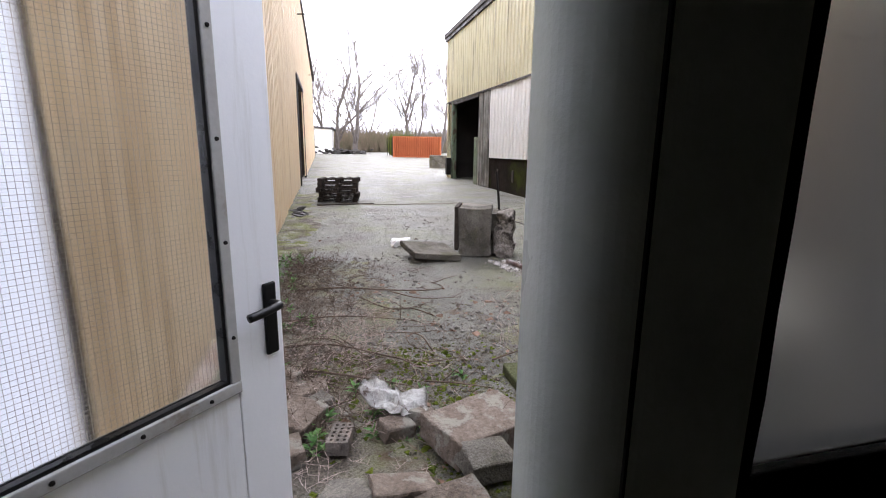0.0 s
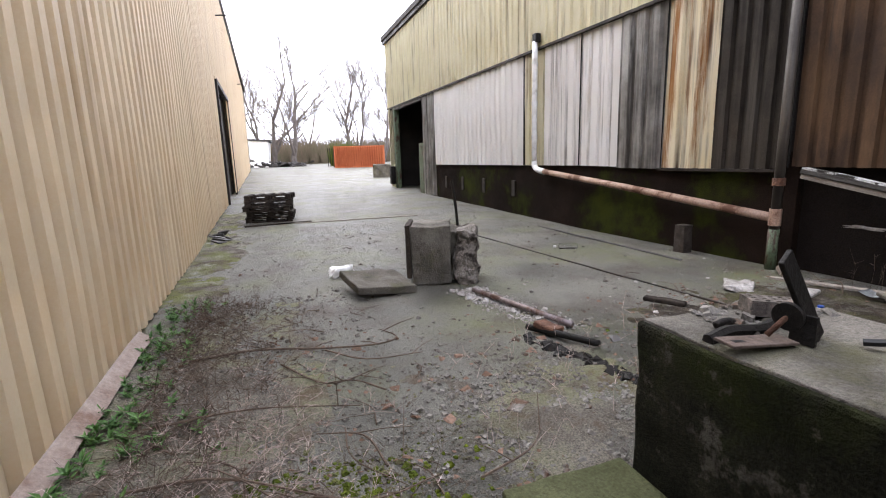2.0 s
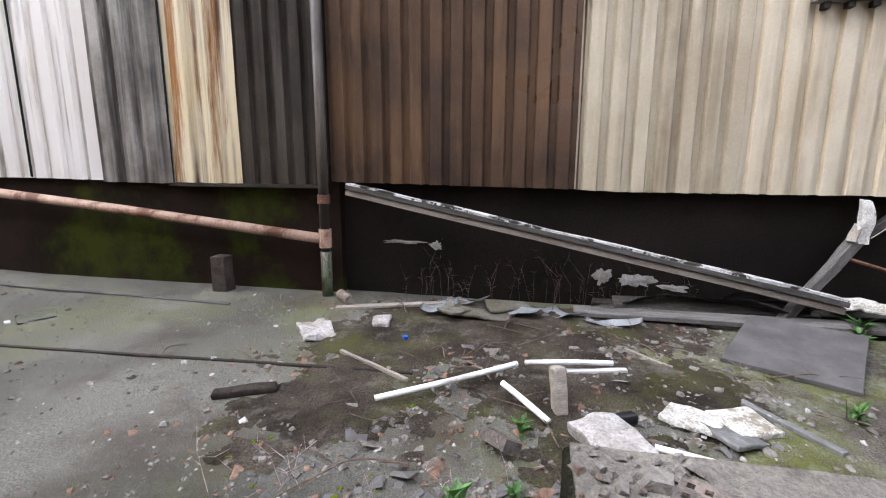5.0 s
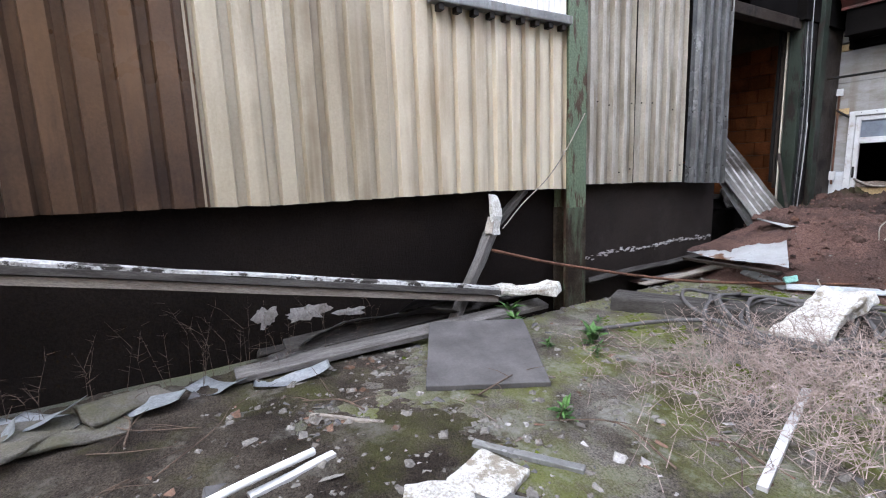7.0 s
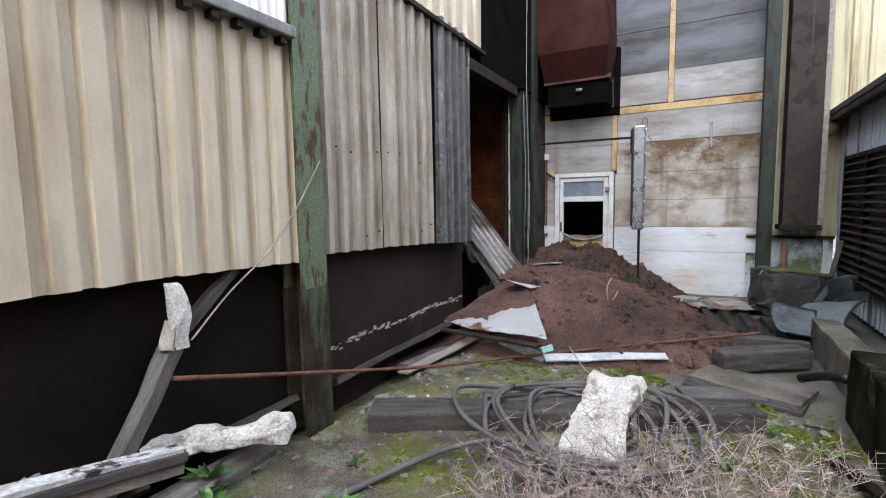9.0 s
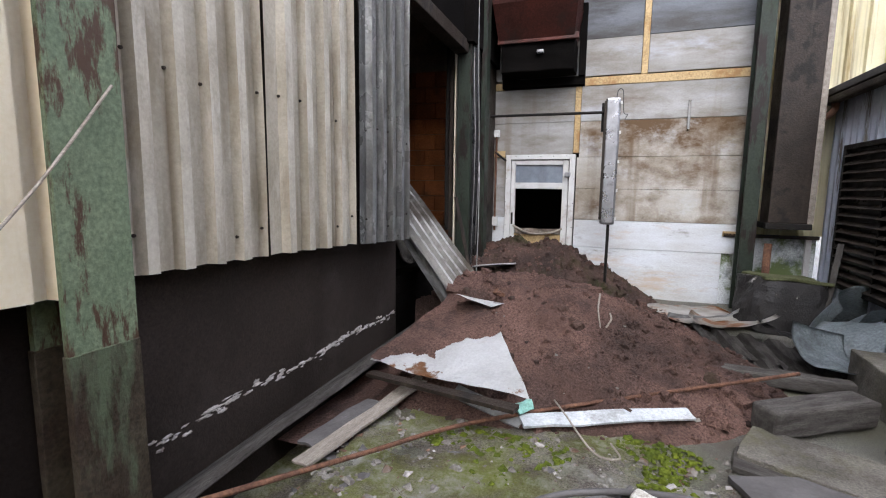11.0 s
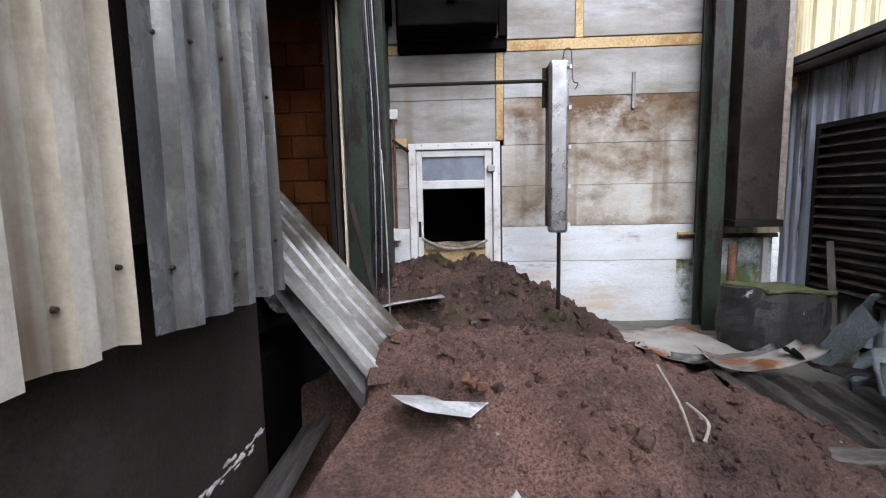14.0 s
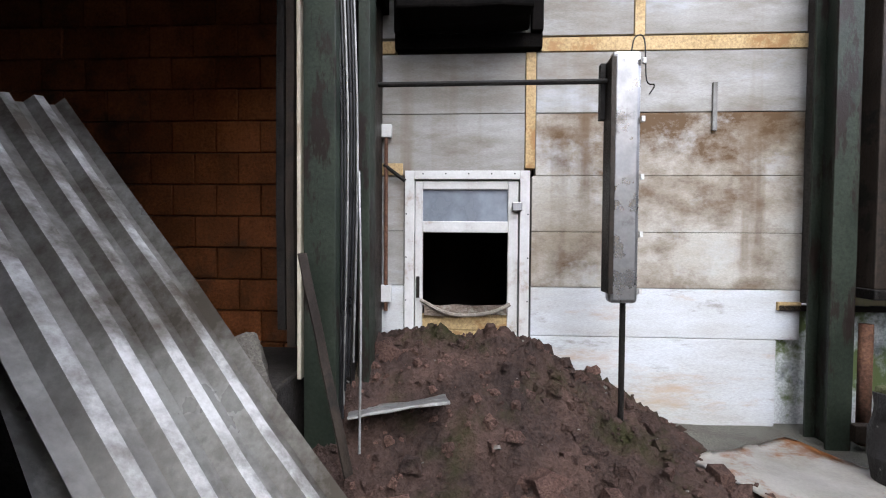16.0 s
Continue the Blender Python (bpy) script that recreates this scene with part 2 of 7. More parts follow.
M["slab_dark"] = surf("dark_mossy_slab", (0.1275, 0.1155, 0.096), (0.075, 0.0675, 0.0555), 2.5, 0.9, bump=0.7, fine=70, grain=0.6, pscale=2.0, pamt=0.42, psoft=0.4, spec=0.1, patch=(0.0825, 0.081, 0.042))
M["moss_slab"] = surf("moss_green_slab", (0.06694, 0.07013, 0.03506), (0.04462, 0.04781, 0.02295), 3, 0.9, bump=0.5, fine=60, spec=0.08)
M["brick"] = surf("pale_brick", (0.13, 0.105, 0.085), (0.09, 0.07, 0.056), 8, 0.9, bump=0.5, rand=0.25, pscale=6, pamt=0.42, spec=0.1, patch=(0.16, 0.148, 0.125))
M["red_block"] = surf("red_hollow_clay_block", (0.15, 0.05, 0.018), (0.095, 0.033, 0.013), 3, 0.9, bump=0.35, rand=0.22, pscale=0.9, pamt=0.48, psoft=0.3, spec=0.05, patch=(0.03, 0.016, 0.01))
M["mortar"] = surf("grey_brown_mortar", (0.10, 0.07, 0.05), (0.07, 0.05, 0.038), 6, 0.95)
M["white_door"] = surf("white_painted_metal", (0.9, 0.915, 0.95), (0.86, 0.875, 0.915), 1.4, 0.4, bump=0.04, patch=(0.66, 0.66, 0.65), pscale=1.5, pamt=0.36, psoft=0.4, pstretch=STREAK, grain=0.06)
M["stile_paint"] = surf("green_stained_white_paint", (0.82, 0.85, 0.78), (0.74, 0.79, 0.68), 2.0, 0.4, bump=0.06, grain=0.12, patch=(0.62, 0.68, 0.48), pscale=1.6, pamt=0.46, psoft=0.4, pstretch=(3, 3, 0.5), spec=0.5)
M["white_frame"] = surf("grubby_white_frame", (0.44, 0.44, 0.43), (0.37, 0.36, 0.345), 4, 0.55, pscale=4, pamt=0.34, patch=(0.205, 0.1558, 0.1066), grain=0.08, bump=0.03, psoft=0.3)
M["alu"] = surf("dull_aluminium", (0.255, 0.255, 0.2592), (0.187, 0.187, 0.1913), 5, 0.35, metal=0.8, pscale=3.5, pamt=0.36, patch=(0.051, 0.0425, 0.03825), grain=0.08, bump=0.03, psoft=0.3)
M["white_plastic"] = surf("white_plastic", (0.62, 0.62, 0.6), (0.5, 0.49, 0.47), 6, 0.5, grain=0.1, bump=0.03, patch=(0.28, 0.25, 0.21), pscale=3, pamt=0.42, psoft=0.3)
M["foam"] = surf("white_foam_chunk", (0.66, 0.64, 0.59), (0.5, 0.475, 0.42), 7, 0.95, bump=1.0, fine=55, grain=0.6, pscale=5, pamt=0.42, patch=(0.3, 0.26, 0.2))
M["timber"] = surf("grey_weathered_timber", (0.068, 0.0624, 0.056), (0.036, 0.032, 0.0288), 3, 0.85, bump=0.6, fine=30, stretch=(6, 1, 6), space="obj", rand=0.15, spec=0.1)
M["timber_pale"] = surf("pale_weathered_timber", (0.24, 0.212, 0.176), (0.168, 0.144, 0.12), 3, 0.85, bump=0.5, fine=30, stretch=(6, 1, 6), space="obj", rand=0.15)
M["timber_mid"] = surf("mid_grey_weathered_timber", (0.15, 0.14, 0.13), (0.09, 0.082, 0.075), 3, 0.85, bump=0.6, fine=30, stretch=(6, 1, 6), space="obj", rand=0.15, spec=0.1)
M["flashing"] = surf("rusty_brown_flashing", (0.2, 0.155, 0.13), (0.13, 0.09, 0.07), 2.5, 0.7, bump=0.2, grain=0.3, pscale=2.5, pamt=0.45, psoft=0.3, patch=(0.1, 0.05, 0.03))
M["slate"] = surf("dark_grey_board", (0.0816, 0.0768, 0.07392), (0.0576, 0.05376, 0.05184), 3, 0.7, bump=0.1, spec=0.15, grain=0.15)
M["rubber"] = surf("grey_roofing_membrane", (0.2, 0.225, 0.235), (0.12, 0.14, 0.145), 2, 0.55, bump=0.3, pscale=1.6, pamt=0.44, psoft=0.3, spec=0.25, patch=(0.05, 0.055, 0.055), patch2=(0.1, 0.11, 0.06), p2scale=2.2, p2amt=0.38)
M["tin"] = surf("white_tin_sheet_with_rust", (0.5, 0.505, 0.5), (0.42, 0.42, 0.41), 2.5, 0.4, pscale=1.6, psoft=0.06, p2scale=2.2, p2amt=0.34, patch=(0.164, 0.082, 0.041), patch2=(0.369, 0.3444, 0.3116), grain=0.12, bump=0.05, pamt=0.36)
M["sheet_steel"] = surf("rust_stained_zinc_sheet", (0.442, 0.425, 0.391), (0.34, 0.3145, 0.272), 2, 0.45, metal=0.2, pscale=1.4, pamt=0.45, psoft=0.15, patch=(0.255, 0.1105, 0.0425), grain=0.12, bump=0.05)
M["orange"] = surf("orange_container_paint", (0.476, 0.1275, 0.04675), (0.4165, 0.1062, 0.03825), 0.5, 0.55, bump=0.05)
M["red_hopper"] = surf("red_oxide_steel", (0.075, 0.021, 0.015), (0.045, 0.015, 0.012), 2, 0.6, bump=0.2, pscale=1.6, pamt=0.45, spec=0.2, patch=(0.0375, 0.01875, 0.015))
M["bark"] = surf("grey_bark", (0.13, 0.11, 0.095), (0.09, 0.075, 0.065), 2, 0.95, bump=0.4, fine=10)
M["bush"] = surf("bare_brown_brush", (0.16, 0.115, 0.08), (0.11, 0.10, 0.06), 0.4, 0.95, bump=0.4, rand=0.2)
M["leaf"] = surf("green_leaf", (0.1, 0.2, 0.05), (0.06, 0.13, 0.04), 8, 0.6, bump=0.1, rand=0.25)
M["dry"] = surf("dry_stem", (0.36, 0.29, 0.26), (0.24, 0.185, 0.16), 5, 0.9, bump=0.2, rand=0.2, spec=0.1)
M["twig"] = surf("brown_twig", (0.10, 0.07, 0.05), (0.065, 0.046, 0.034), 6, 0.9, bump=0.3)
M["chip"] = surf("stone_chip", (0.17, 0.1573, 0.1403), (0.0765, 0.068, 0.0578), 5, 0.9, bump=0.4, space="pos", pscale=2.5, pamt=0.4, spec=0.1, patch=(0.085, 0.051, 0.034))
M["deadleaf"] = surf("dead_leaf", (0.15, 0.09, 0.062), (0.085, 0.05, 0.033), 3, 0.85, bump=0.2)
M["moss"] = surf("moss", (0.095, 0.115, 0.014), (0.05, 0.066, 0.012), 6, 0.95, bump=0.8, spec=0.05)
M["louvre_wall"] = surf("blue_grey_zinc_cladding", (0.6, 0.64, 0.72), (0.46, 0.49, 0.55), 1.2, 0.5, metal=0.15, bump=0.04, patch=(0.14, 0.12, 0.10), pscale=1.2, pamt=0.4, pstretch=STREAK, grain=0.1)
# dark tone that puts indoor shade into the colour of hidden inner surfaces
M["interior"] = surf("dark_interior_shade", (0.03, 0.027, 0.024), (0.021, 0.018, 0.0168), 1, 0.9, spec=0.05)
M["roofing"] = surf("dark_roofing", (0.06, 0.055, 0.05), (0.045, 0.04, 0.038), 1, 0.9)
M["cloth"] = surf("dirty_white_cloth", (0.66, 0.65, 0.63), (0.52, 0.50, 0.47), 8, 0.9, bump=0.5, patch=(0.16, 0.12, 0.10), pscale=7, pamt=0.38)
M["teal"] = surf("pale_teal_plastic", (0.22, 0.42, 0.36), (0.16, 0.33, 0.28), 6, 0.5)
M["old_wood"] = surf("sooty_pallet_timber", (0.04, 0.032, 0.0256), (0.02, 0.016, 0.0136), 5, 0.9, bump=0.5, rand=0.3, spec=0.08)
M["tar"] = surf("black_tar_with_lime", (0.012, 0.011, 0.011), (0.022, 0.02, 0.019), 4, 0.6, bump=0.4, pscale=3, pamt=0.27, psoft=0.1, patch=(0.3, 0.285, 0.26))
M["membrane_pale"] = surf("pale_grey_membrane", (0.36, 0.375, 0.38), (0.25, 0.265, 0.27), 3, 0.6, bump=0.2, grain=0.3, pscale=2.5, pamt=0.42, psoft=0.3, patch=(0.13, 0.13, 0.12))


def glass(name, colour, rough):
    m = bpy.data.materials.new(name)
    m.use_nodes = True
    b = m.node_tree.nodes["Principled BSDF"]
    b.inputs["Base Color"].default_value = col(colour)
    b.inputs["Roughness"].default_value = rough
    b.inputs["Transmission Weight"].default_value = 1.0
    b.inputs["IOR"].default_value = 1.15
    return m


# much darker copy of green_steel for the columns near the plank wall
M["green_dark"] = surf("near_black_green_steel", (0.01109, 0.01512, 0.01058), (0.02016, 0.02621, 0.01814), 3, 0.6, bump=0.1, pscale=2.2, pamt=0.47, psoft=0.1, pstretch=(3, 3, 0.8), spec=0.2, patch=(0.01008, 0.006048, 0.004536))
M["pipe_rust"] = surf("rust_stained_pipe", (0.3, 0.2025, 0.15), (0.18, 0.0975, 0.06375), 2, 0.6, bump=0.1, pscale=2, pamt=0.48, patch=(0.0975, 0.045, 0.02625))
M["brick_dark"] = surf("sooty_brick", (0.11, 0.095, 0.082), (0.065, 0.055, 0.048), 8, 0.9, bump=0.5, patch=(0.16, 0.13, 0.11), pscale=6, pamt=0.45, spec=0.1)
M["plank_stained"] = surf("brown_stained_concrete_planks", (0.33, 0.315, 0.285), (0.22, 0.19, 0.15), 1.1, 0.85, bump=0.1, fine=45, pscale=0.55, psoft=0.35, p2scale=1.0, p2amt=0.42, p2soft=0.5, grain=0.16, spec=0.08, pamt=0.62, stretch=(0.9, 1, 2.0), patch=(0.085, 0.054, 0.03), pstretch=(1.5, 1.5, 2.2), patch2=(0.38, 0.395, 0.41), runs=(0.09, 0.056, 0.03), rscale=5.0, ramt=0.52, rsoft=0.35)
M["plank_pale"] = surf("whitish_concrete_planks", (0.43, 0.45, 0.47), (0.34, 0.335, 0.32), 1.1, 0.85, bump=0.1, fine=45, pscale=0.8, pamt=0.45, psoft=0.4, grain=0.16, spec=0.08, stretch=(0.8, 1, 3), patch=(0.33, 0.21, 0.1), patch2=(0.16, 0.14, 0.11), p2scale=2.0, p2amt=0.36, p2soft=0.3)
# darker soil tone, made for the back heap that lies in shade
M["soil_dark"] = surf("shade_dark_soil", (0.035, 0.0245, 0.0215), (0.076, 0.048, 0.039), 2.5, 0.95, bump=1.0, fine=38, pscale=1.6, pamt=0.42, psoft=0.3, spec=0.05, patch=(0.02975, 0.0289, 0.01275))
M["brown_plate"] = surf("brown_rusty_plate", (0.085, 0.062, 0.05), (0.06, 0.042, 0.033), 5, 0.7, bump=0.2, grain=0.5)
M["dirt"] = surf("mossy_brown_dirt", (0.06, 0.048, 0.036), (0.19, 0.172, 0.148), 2.6, 0.9, bump=1.0, fine=80, pscale=1.6, pamt=0.62, p2scale=3.2, spec=0.12, grain=0.85, p2amt=0.46, patch=(0.13, 0.145, 0.026), patch2=(0.26, 0.25, 0.23), psoft=0.4)
M["dirt_grey"] = surf("grey_brown_dirt", (0.091, 0.078, 0.0624), (0.195, 0.1781, 0.1482), 2.4, 0.9, bump=0.9, fine=80, pscale=1.2, pamt=0.54, p2scale=2.6, spec=0.12, grain=0.8, p2amt=0.44, patch=(0.13, 0.1365, 0.0468), patch2=(0.091, 0.0624, 0.0416), psoft=0.5)
M["dirt_dark"] = surf("dark_brown_dirt", (0.028, 0.021, 0.016), (0.085, 0.07, 0.054), 2.6, 0.9, bump=1.0, fine=80, pscale=1.1, pamt=0.52, p2scale=3.2, spec=0.1, grain=0.85, p2amt=0.42, patch=(0.075, 0.08, 0.02), patch2=(0.15, 0.138, 0.115), psoft=0.5)
M["fallen_zinc"] = surf("sooty_galvanised_sheet", (0.29, 0.283, 0.262), (0.19, 0.182, 0.162), 2.0, 0.4, bump=0.05, grain=0.14, metal=0.25, pscale=2.0, pamt=0.45, psoft=0.4, patch=(0.35, 0.345, 0.33), patch2=(0.07, 0.058, 0.045), p2scale=1.0, p2amt=0.55, p2soft=0.3)
M["worn_ridge"] = surf("worn_bright_ridge", (0.56, 0.555, 0.54), (0.36, 0.352, 0.335), 4, 0.45, bump=0.06, grain=0.2, pscale=3.0, pamt=0.5, psoft=0.4, patch=(0.24, 0.23, 0.21), patch2=(0.09, 0.077, 0.06), p2scale=1.0, p2amt=0.55, p2soft=0.3)
M["scuffed"] = surf("scuffed_bare_zinc", (0.56, 0.56, 0.54), (0.36, 0.36, 0.35), 5, 0.45, bump=0.06, grain=0.2, pscale=3.0, pamt=0.47, psoft=0.15, patch=(0.19, 0.187, 0.18))
M["scuffed_pipe"] = surf("scuffed_rusty_pipe", (0.2, 0.17, 0.17), (0.11, 0.075, 0.065), 5, 0.5, metal=0.3, bump=0.15, pscale=3, pamt=0.45, patch=(0.07, 0.035, 0.022))
M["rubble_face"] = surf("broken_concrete_face", (0.26, 0.235, 0.21), (0.11, 0.095, 0.08), 7, 0.95, bump=1.0, fine=40, pscale=4, pamt=0.5, psoft=0.15, spec=0.08, patch=(0.05, 0.042, 0.036))
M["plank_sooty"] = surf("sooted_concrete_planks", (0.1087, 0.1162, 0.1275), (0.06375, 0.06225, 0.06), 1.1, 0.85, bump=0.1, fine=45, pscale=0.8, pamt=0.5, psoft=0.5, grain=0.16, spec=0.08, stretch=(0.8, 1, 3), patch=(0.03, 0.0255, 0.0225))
M["dim_glass"] = glass("grimy_frosted_glass", (0.88, 0.89, 0.89), 0.45)
M["rubble"] = surf("pale_rubble", (0.306, 0.289, 0.272), (0.187, 0.17, 0.153), 6, 0.9, bump=0.4, spec=0.1)
M["whitewash"] = surf("mossy_whitewash", (0.50, 0.52, 0.52), (0.36, 0.38, 0.38), 2, 0.7, bump=0.2, patch=(0.10, 0.13, 0.05), pscale=1.6, pamt=0.52, psoft=0.2, patch2=(0.04, 0.05, 0.06), p2scale=1.4, p2amt=0.45)
M["wire"] = surf("thin_zinc_wire", (0.5, 0.46, 0.39), (0.42, 0.38, 0.32), 4, 0.5, metal=0.4, bump=0.0)
M["wired"] = glass("frosted_wired_glass", (0.88, 0.88, 0.87), 0.2)
M["clear"] = glass("clear_plastic", (0.92, 0.95, 0.97), 0.08)
M["pane"] = surf("dull_door_pane", (0.17, 0.19, 0.22), (0.11, 0.125, 0.145), 4, 0.15, bump=0.02, grain=0.05)


# ---- building helpers ----
def obj(name, bm, mat, parent=None, label="", smooth=False):
    me = bpy.data.meshes.new(name)
    if smooth:
        for f in bm.faces:
            f.smooth = True
    bm.normal_update()
    bm.to_mesh(me)
    bm.free()
    me.materials.append(mat)
    ob = new(name, me)
    if parent:
        ob.parent = parent
    if label:
        ob["label"] = label
    return ob


def part(name, bm, mat, parent, label="", smooth=False):
    return obj(name, bm, mat, parent, label, smooth)


def thing(name, label, category, bm=None, mat=None, group="", kind="", m=None, smooth=False):
    ob = obj(name, bm, mat, None, "", smooth) if bm else new(name)
    if m:
        ob.matrix_world = m
    return tagged(ob, label, category, group, kind)


def add_box(bm, lo, hi, m=None, bevel=0.0, rough_up=0.0, cuts=0, seed=0):
    """A box between two corners, with worn edges and an uneven face if wanted."""
    b2 = bmesh.new()
    size = [h - l for l, h in zip(lo, hi)]
    bmesh.ops.create_cube(b2, size=1, matrix=Matrix.Translation([(l + h) / 2 for l, h in zip(lo, hi)]) @ Matrix.Diagonal((*size, 1)))
    if bevel:
        bmesh.ops.bevel(b2, geom=list(b2.edges), offset=bevel, segments=2, affect="EDGES", profile=0.5)
    if cuts:
        bmesh.ops.subdivide_edges(b2, edges=list(b2.edges), cuts=cuts, use_grid_fill=True)
    if rough_up:
        for v in b2.verts:
            v.co += noise.noise_vector(v.co * 4 + Vector((seed * 7.3, seed, 0))) * rough_up + noise.noise_vector(v.co * 14 + Vector((seed, 0, 3))) * rough_up * 0.4
    if m:
        b2.transform(m)
    tmp = bpy.data.meshes.new("tmp")
    b2.to_mesh(tmp)
    b2.free()
    bm.from_mesh(tmp)
    bpy.data.meshes.remove(tmp)
    return bm


def box(lo, hi, m=None, **k):
    return add_box(bmesh.new(), lo, hi, m, **k)


def add_tube(bm, pts, r, n=8, taper=1.0, caps=True):
    pts = [Vector(p) for p in pts]
    rings = []
    side = None
    for i, p in enumerate(pts):
        d = (pts[min(i + 1, len(pts) - 1)] - pts[max(i - 1, 0)]).normalized()
        if side is None:
            side = d.orthogonal().normalized()
        side = (side - d * side.dot(d)).normalized()
        up = d.cross(side)
        rr = r * (1 + (taper - 1) * i / max(1, len(pts) - 1))
        rings.append([bm.verts.new(p + (side * math.cos(a) + up * math.sin(a)) * rr) for a in [2 * math.pi * j / n for j in range(n)]])
    for a, b in zip(rings, rings[1:]):
        for j in range(n):
            bm.faces.new((a[j], a[(j + 1) % n], b[(j + 1) % n], b[j]))
    if caps and n > 2:
        bm.faces.new(rings[0][::-1])
        bm.faces.new(rings[-1])
    return bm


def tube(pts, r, n=8, taper=1.0):
    return add_tube(bmesh.new(), pts, r, n, taper)


def curve_pts(pts, k=6):
    """A smooth line through the points."""
    p = [Vector(q) for q in pts]
    p = [p[0] * 2 - p[1], *p, p[-1] * 2 - p[-2]]
    out = []
    for i in range(1, len(p) - 2):
        for j in range(k):
            t = j / k
            a, b, c, d = p[i - 1:i + 3]
            out.append(0.5 * (2 * b + (c - a) * t + (2 * a - 5 * b + 4 * c - d) * t * t + (3 * b - a - 3 * c + d) * t ** 3))
    return [*out, p[-2]]


def rib_profile(w, pitch, depth, crown, flank, wave=False):
    pts = []
    if wave:
        n = int(w / pitch * 8)
        return [(w * i / n, depth * 0.5 * (1 - math.cos(2 * math.pi * w * i / n / pitch))) for i in range(n + 1)]
    u = 0.0
    while u < w - 1e-6:
        for du, d in ((0, 0.0), (pitch - crown - 2 * flank, 0.0), (pitch - crown - flank, depth), (pitch - flank, depth)):
            if u + du <= w:
                pts.append((u + du, d))
        u += pitch
    pts.append((w, 0.0))
    return pts


def sheet(w, h0, h1, top0, top1, pitch=0.3, depth=0.035, crown=0.06, flank=0.03, thick=0.003, rows=6, wave=False, dent=0.0, ragged=0.0, seed=0, worn=False):
    """A profiled sheet: u runs along x, ribs stand out to -y, bottom edge from h0 to h1, top edge from top0 to top1."""
    bm = bmesh.new()
    prof = rib_profile(w, pitch, depth, crown, flank, wave)
    rnd = random.Random(seed)
    grid = []
    for u, d in prof:
        f = u / w
        lo, hi = h0 + (h1 - h0) * f - ragged * rnd.random(), top0 + (top1 - top0) * f
        line = []
        for j in range(rows + 1):
            z = lo + (hi - lo) * j / rows
            bend = dent * noise.noise(Vector((u * 0.9 + seed * 3.1, z * 0.8, seed)))
            line.append(bm.verts.new((u, -d + bend, z)))
        grid.append(line)
    for c, (a, b) in enumerate(zip(grid, grid[1:])):
        crest = worn and prof[c][1] > 0 and prof[c + 1][1] > 0
        for j in range(rows):
            bm.faces.new((a[j], b[j], b[j + 1], a[j + 1])).material_index = 1 if crest else 0
    bmesh.ops.solidify(bm, geom=list(bm.faces), thickness=thick)
    return bm


EAST = Matrix.Rotation(radians(-90), 4, "Z")  # sheet faces west (-x), u runs to -y
WEST = Matrix.Rotation(radians(90), 4, "Z")   # sheet faces east (+x), u runs to +y


def ground_z(x, y):
    z = -0.1
    if y > 10:
        z += 0.0133 * (min(y, 25) - 10)
    if y > 25:
        z += 0.02 * (min(y, 60) - 25)
    if y > 60:
        z += 0.016 * (min(y, 110) - 60)
    z += 0.018 * noise.noise(Vector((x * 0.5, y * 0.5, 0))) + 0.008 * noise.noise(Vector((x * 2.3, y * 2.3, 5)))
    if y < 1.5 and x > 6.28:
        z -= 0.28 * min(1, (1.5 - y) / 1.5) * min(1, (x - 6.28) / 0.12)
    return z


# ---- ground ----
def axis_lines(far, lo, hi, step):
    a = [-600, -250, -110, -50, -25, -12, -6]
    pts = sorted({*[v for v in a if v < lo - 1], *far})
    n = int(round((hi - lo) / step))
    return sorted({*pts, *[round(lo + (hi - lo) * i / n, 4) for i in range(n + 1)]})


xs = axis_lines([9, 12, 18, 25, 40, 70, 120, 250, 600], -1.3, 7.3, 0.11)
ys = axis_lines([*[round(12 + i * 0.5, 2) for i in range(1, 40)], 35, 40, 50, 60, 75, 90, 110, 160, 300, 600], -8.2, 12, 0.12)
bm = bmesh.new()
grid = [[bm.verts.new((x, y, ground_z(x, y))) for y in ys] for x in xs]
for a, b in zip(grid, grid[1:]):
    for j in range(len(ys) - 1):
        bm.faces.new((a[j], b[j], b[j + 1], a[j + 1]))
thing("ground", "worn grey concrete yard with moss and dirt stains", "ground", bm, M["yard"], kind="structure", smooth=True)


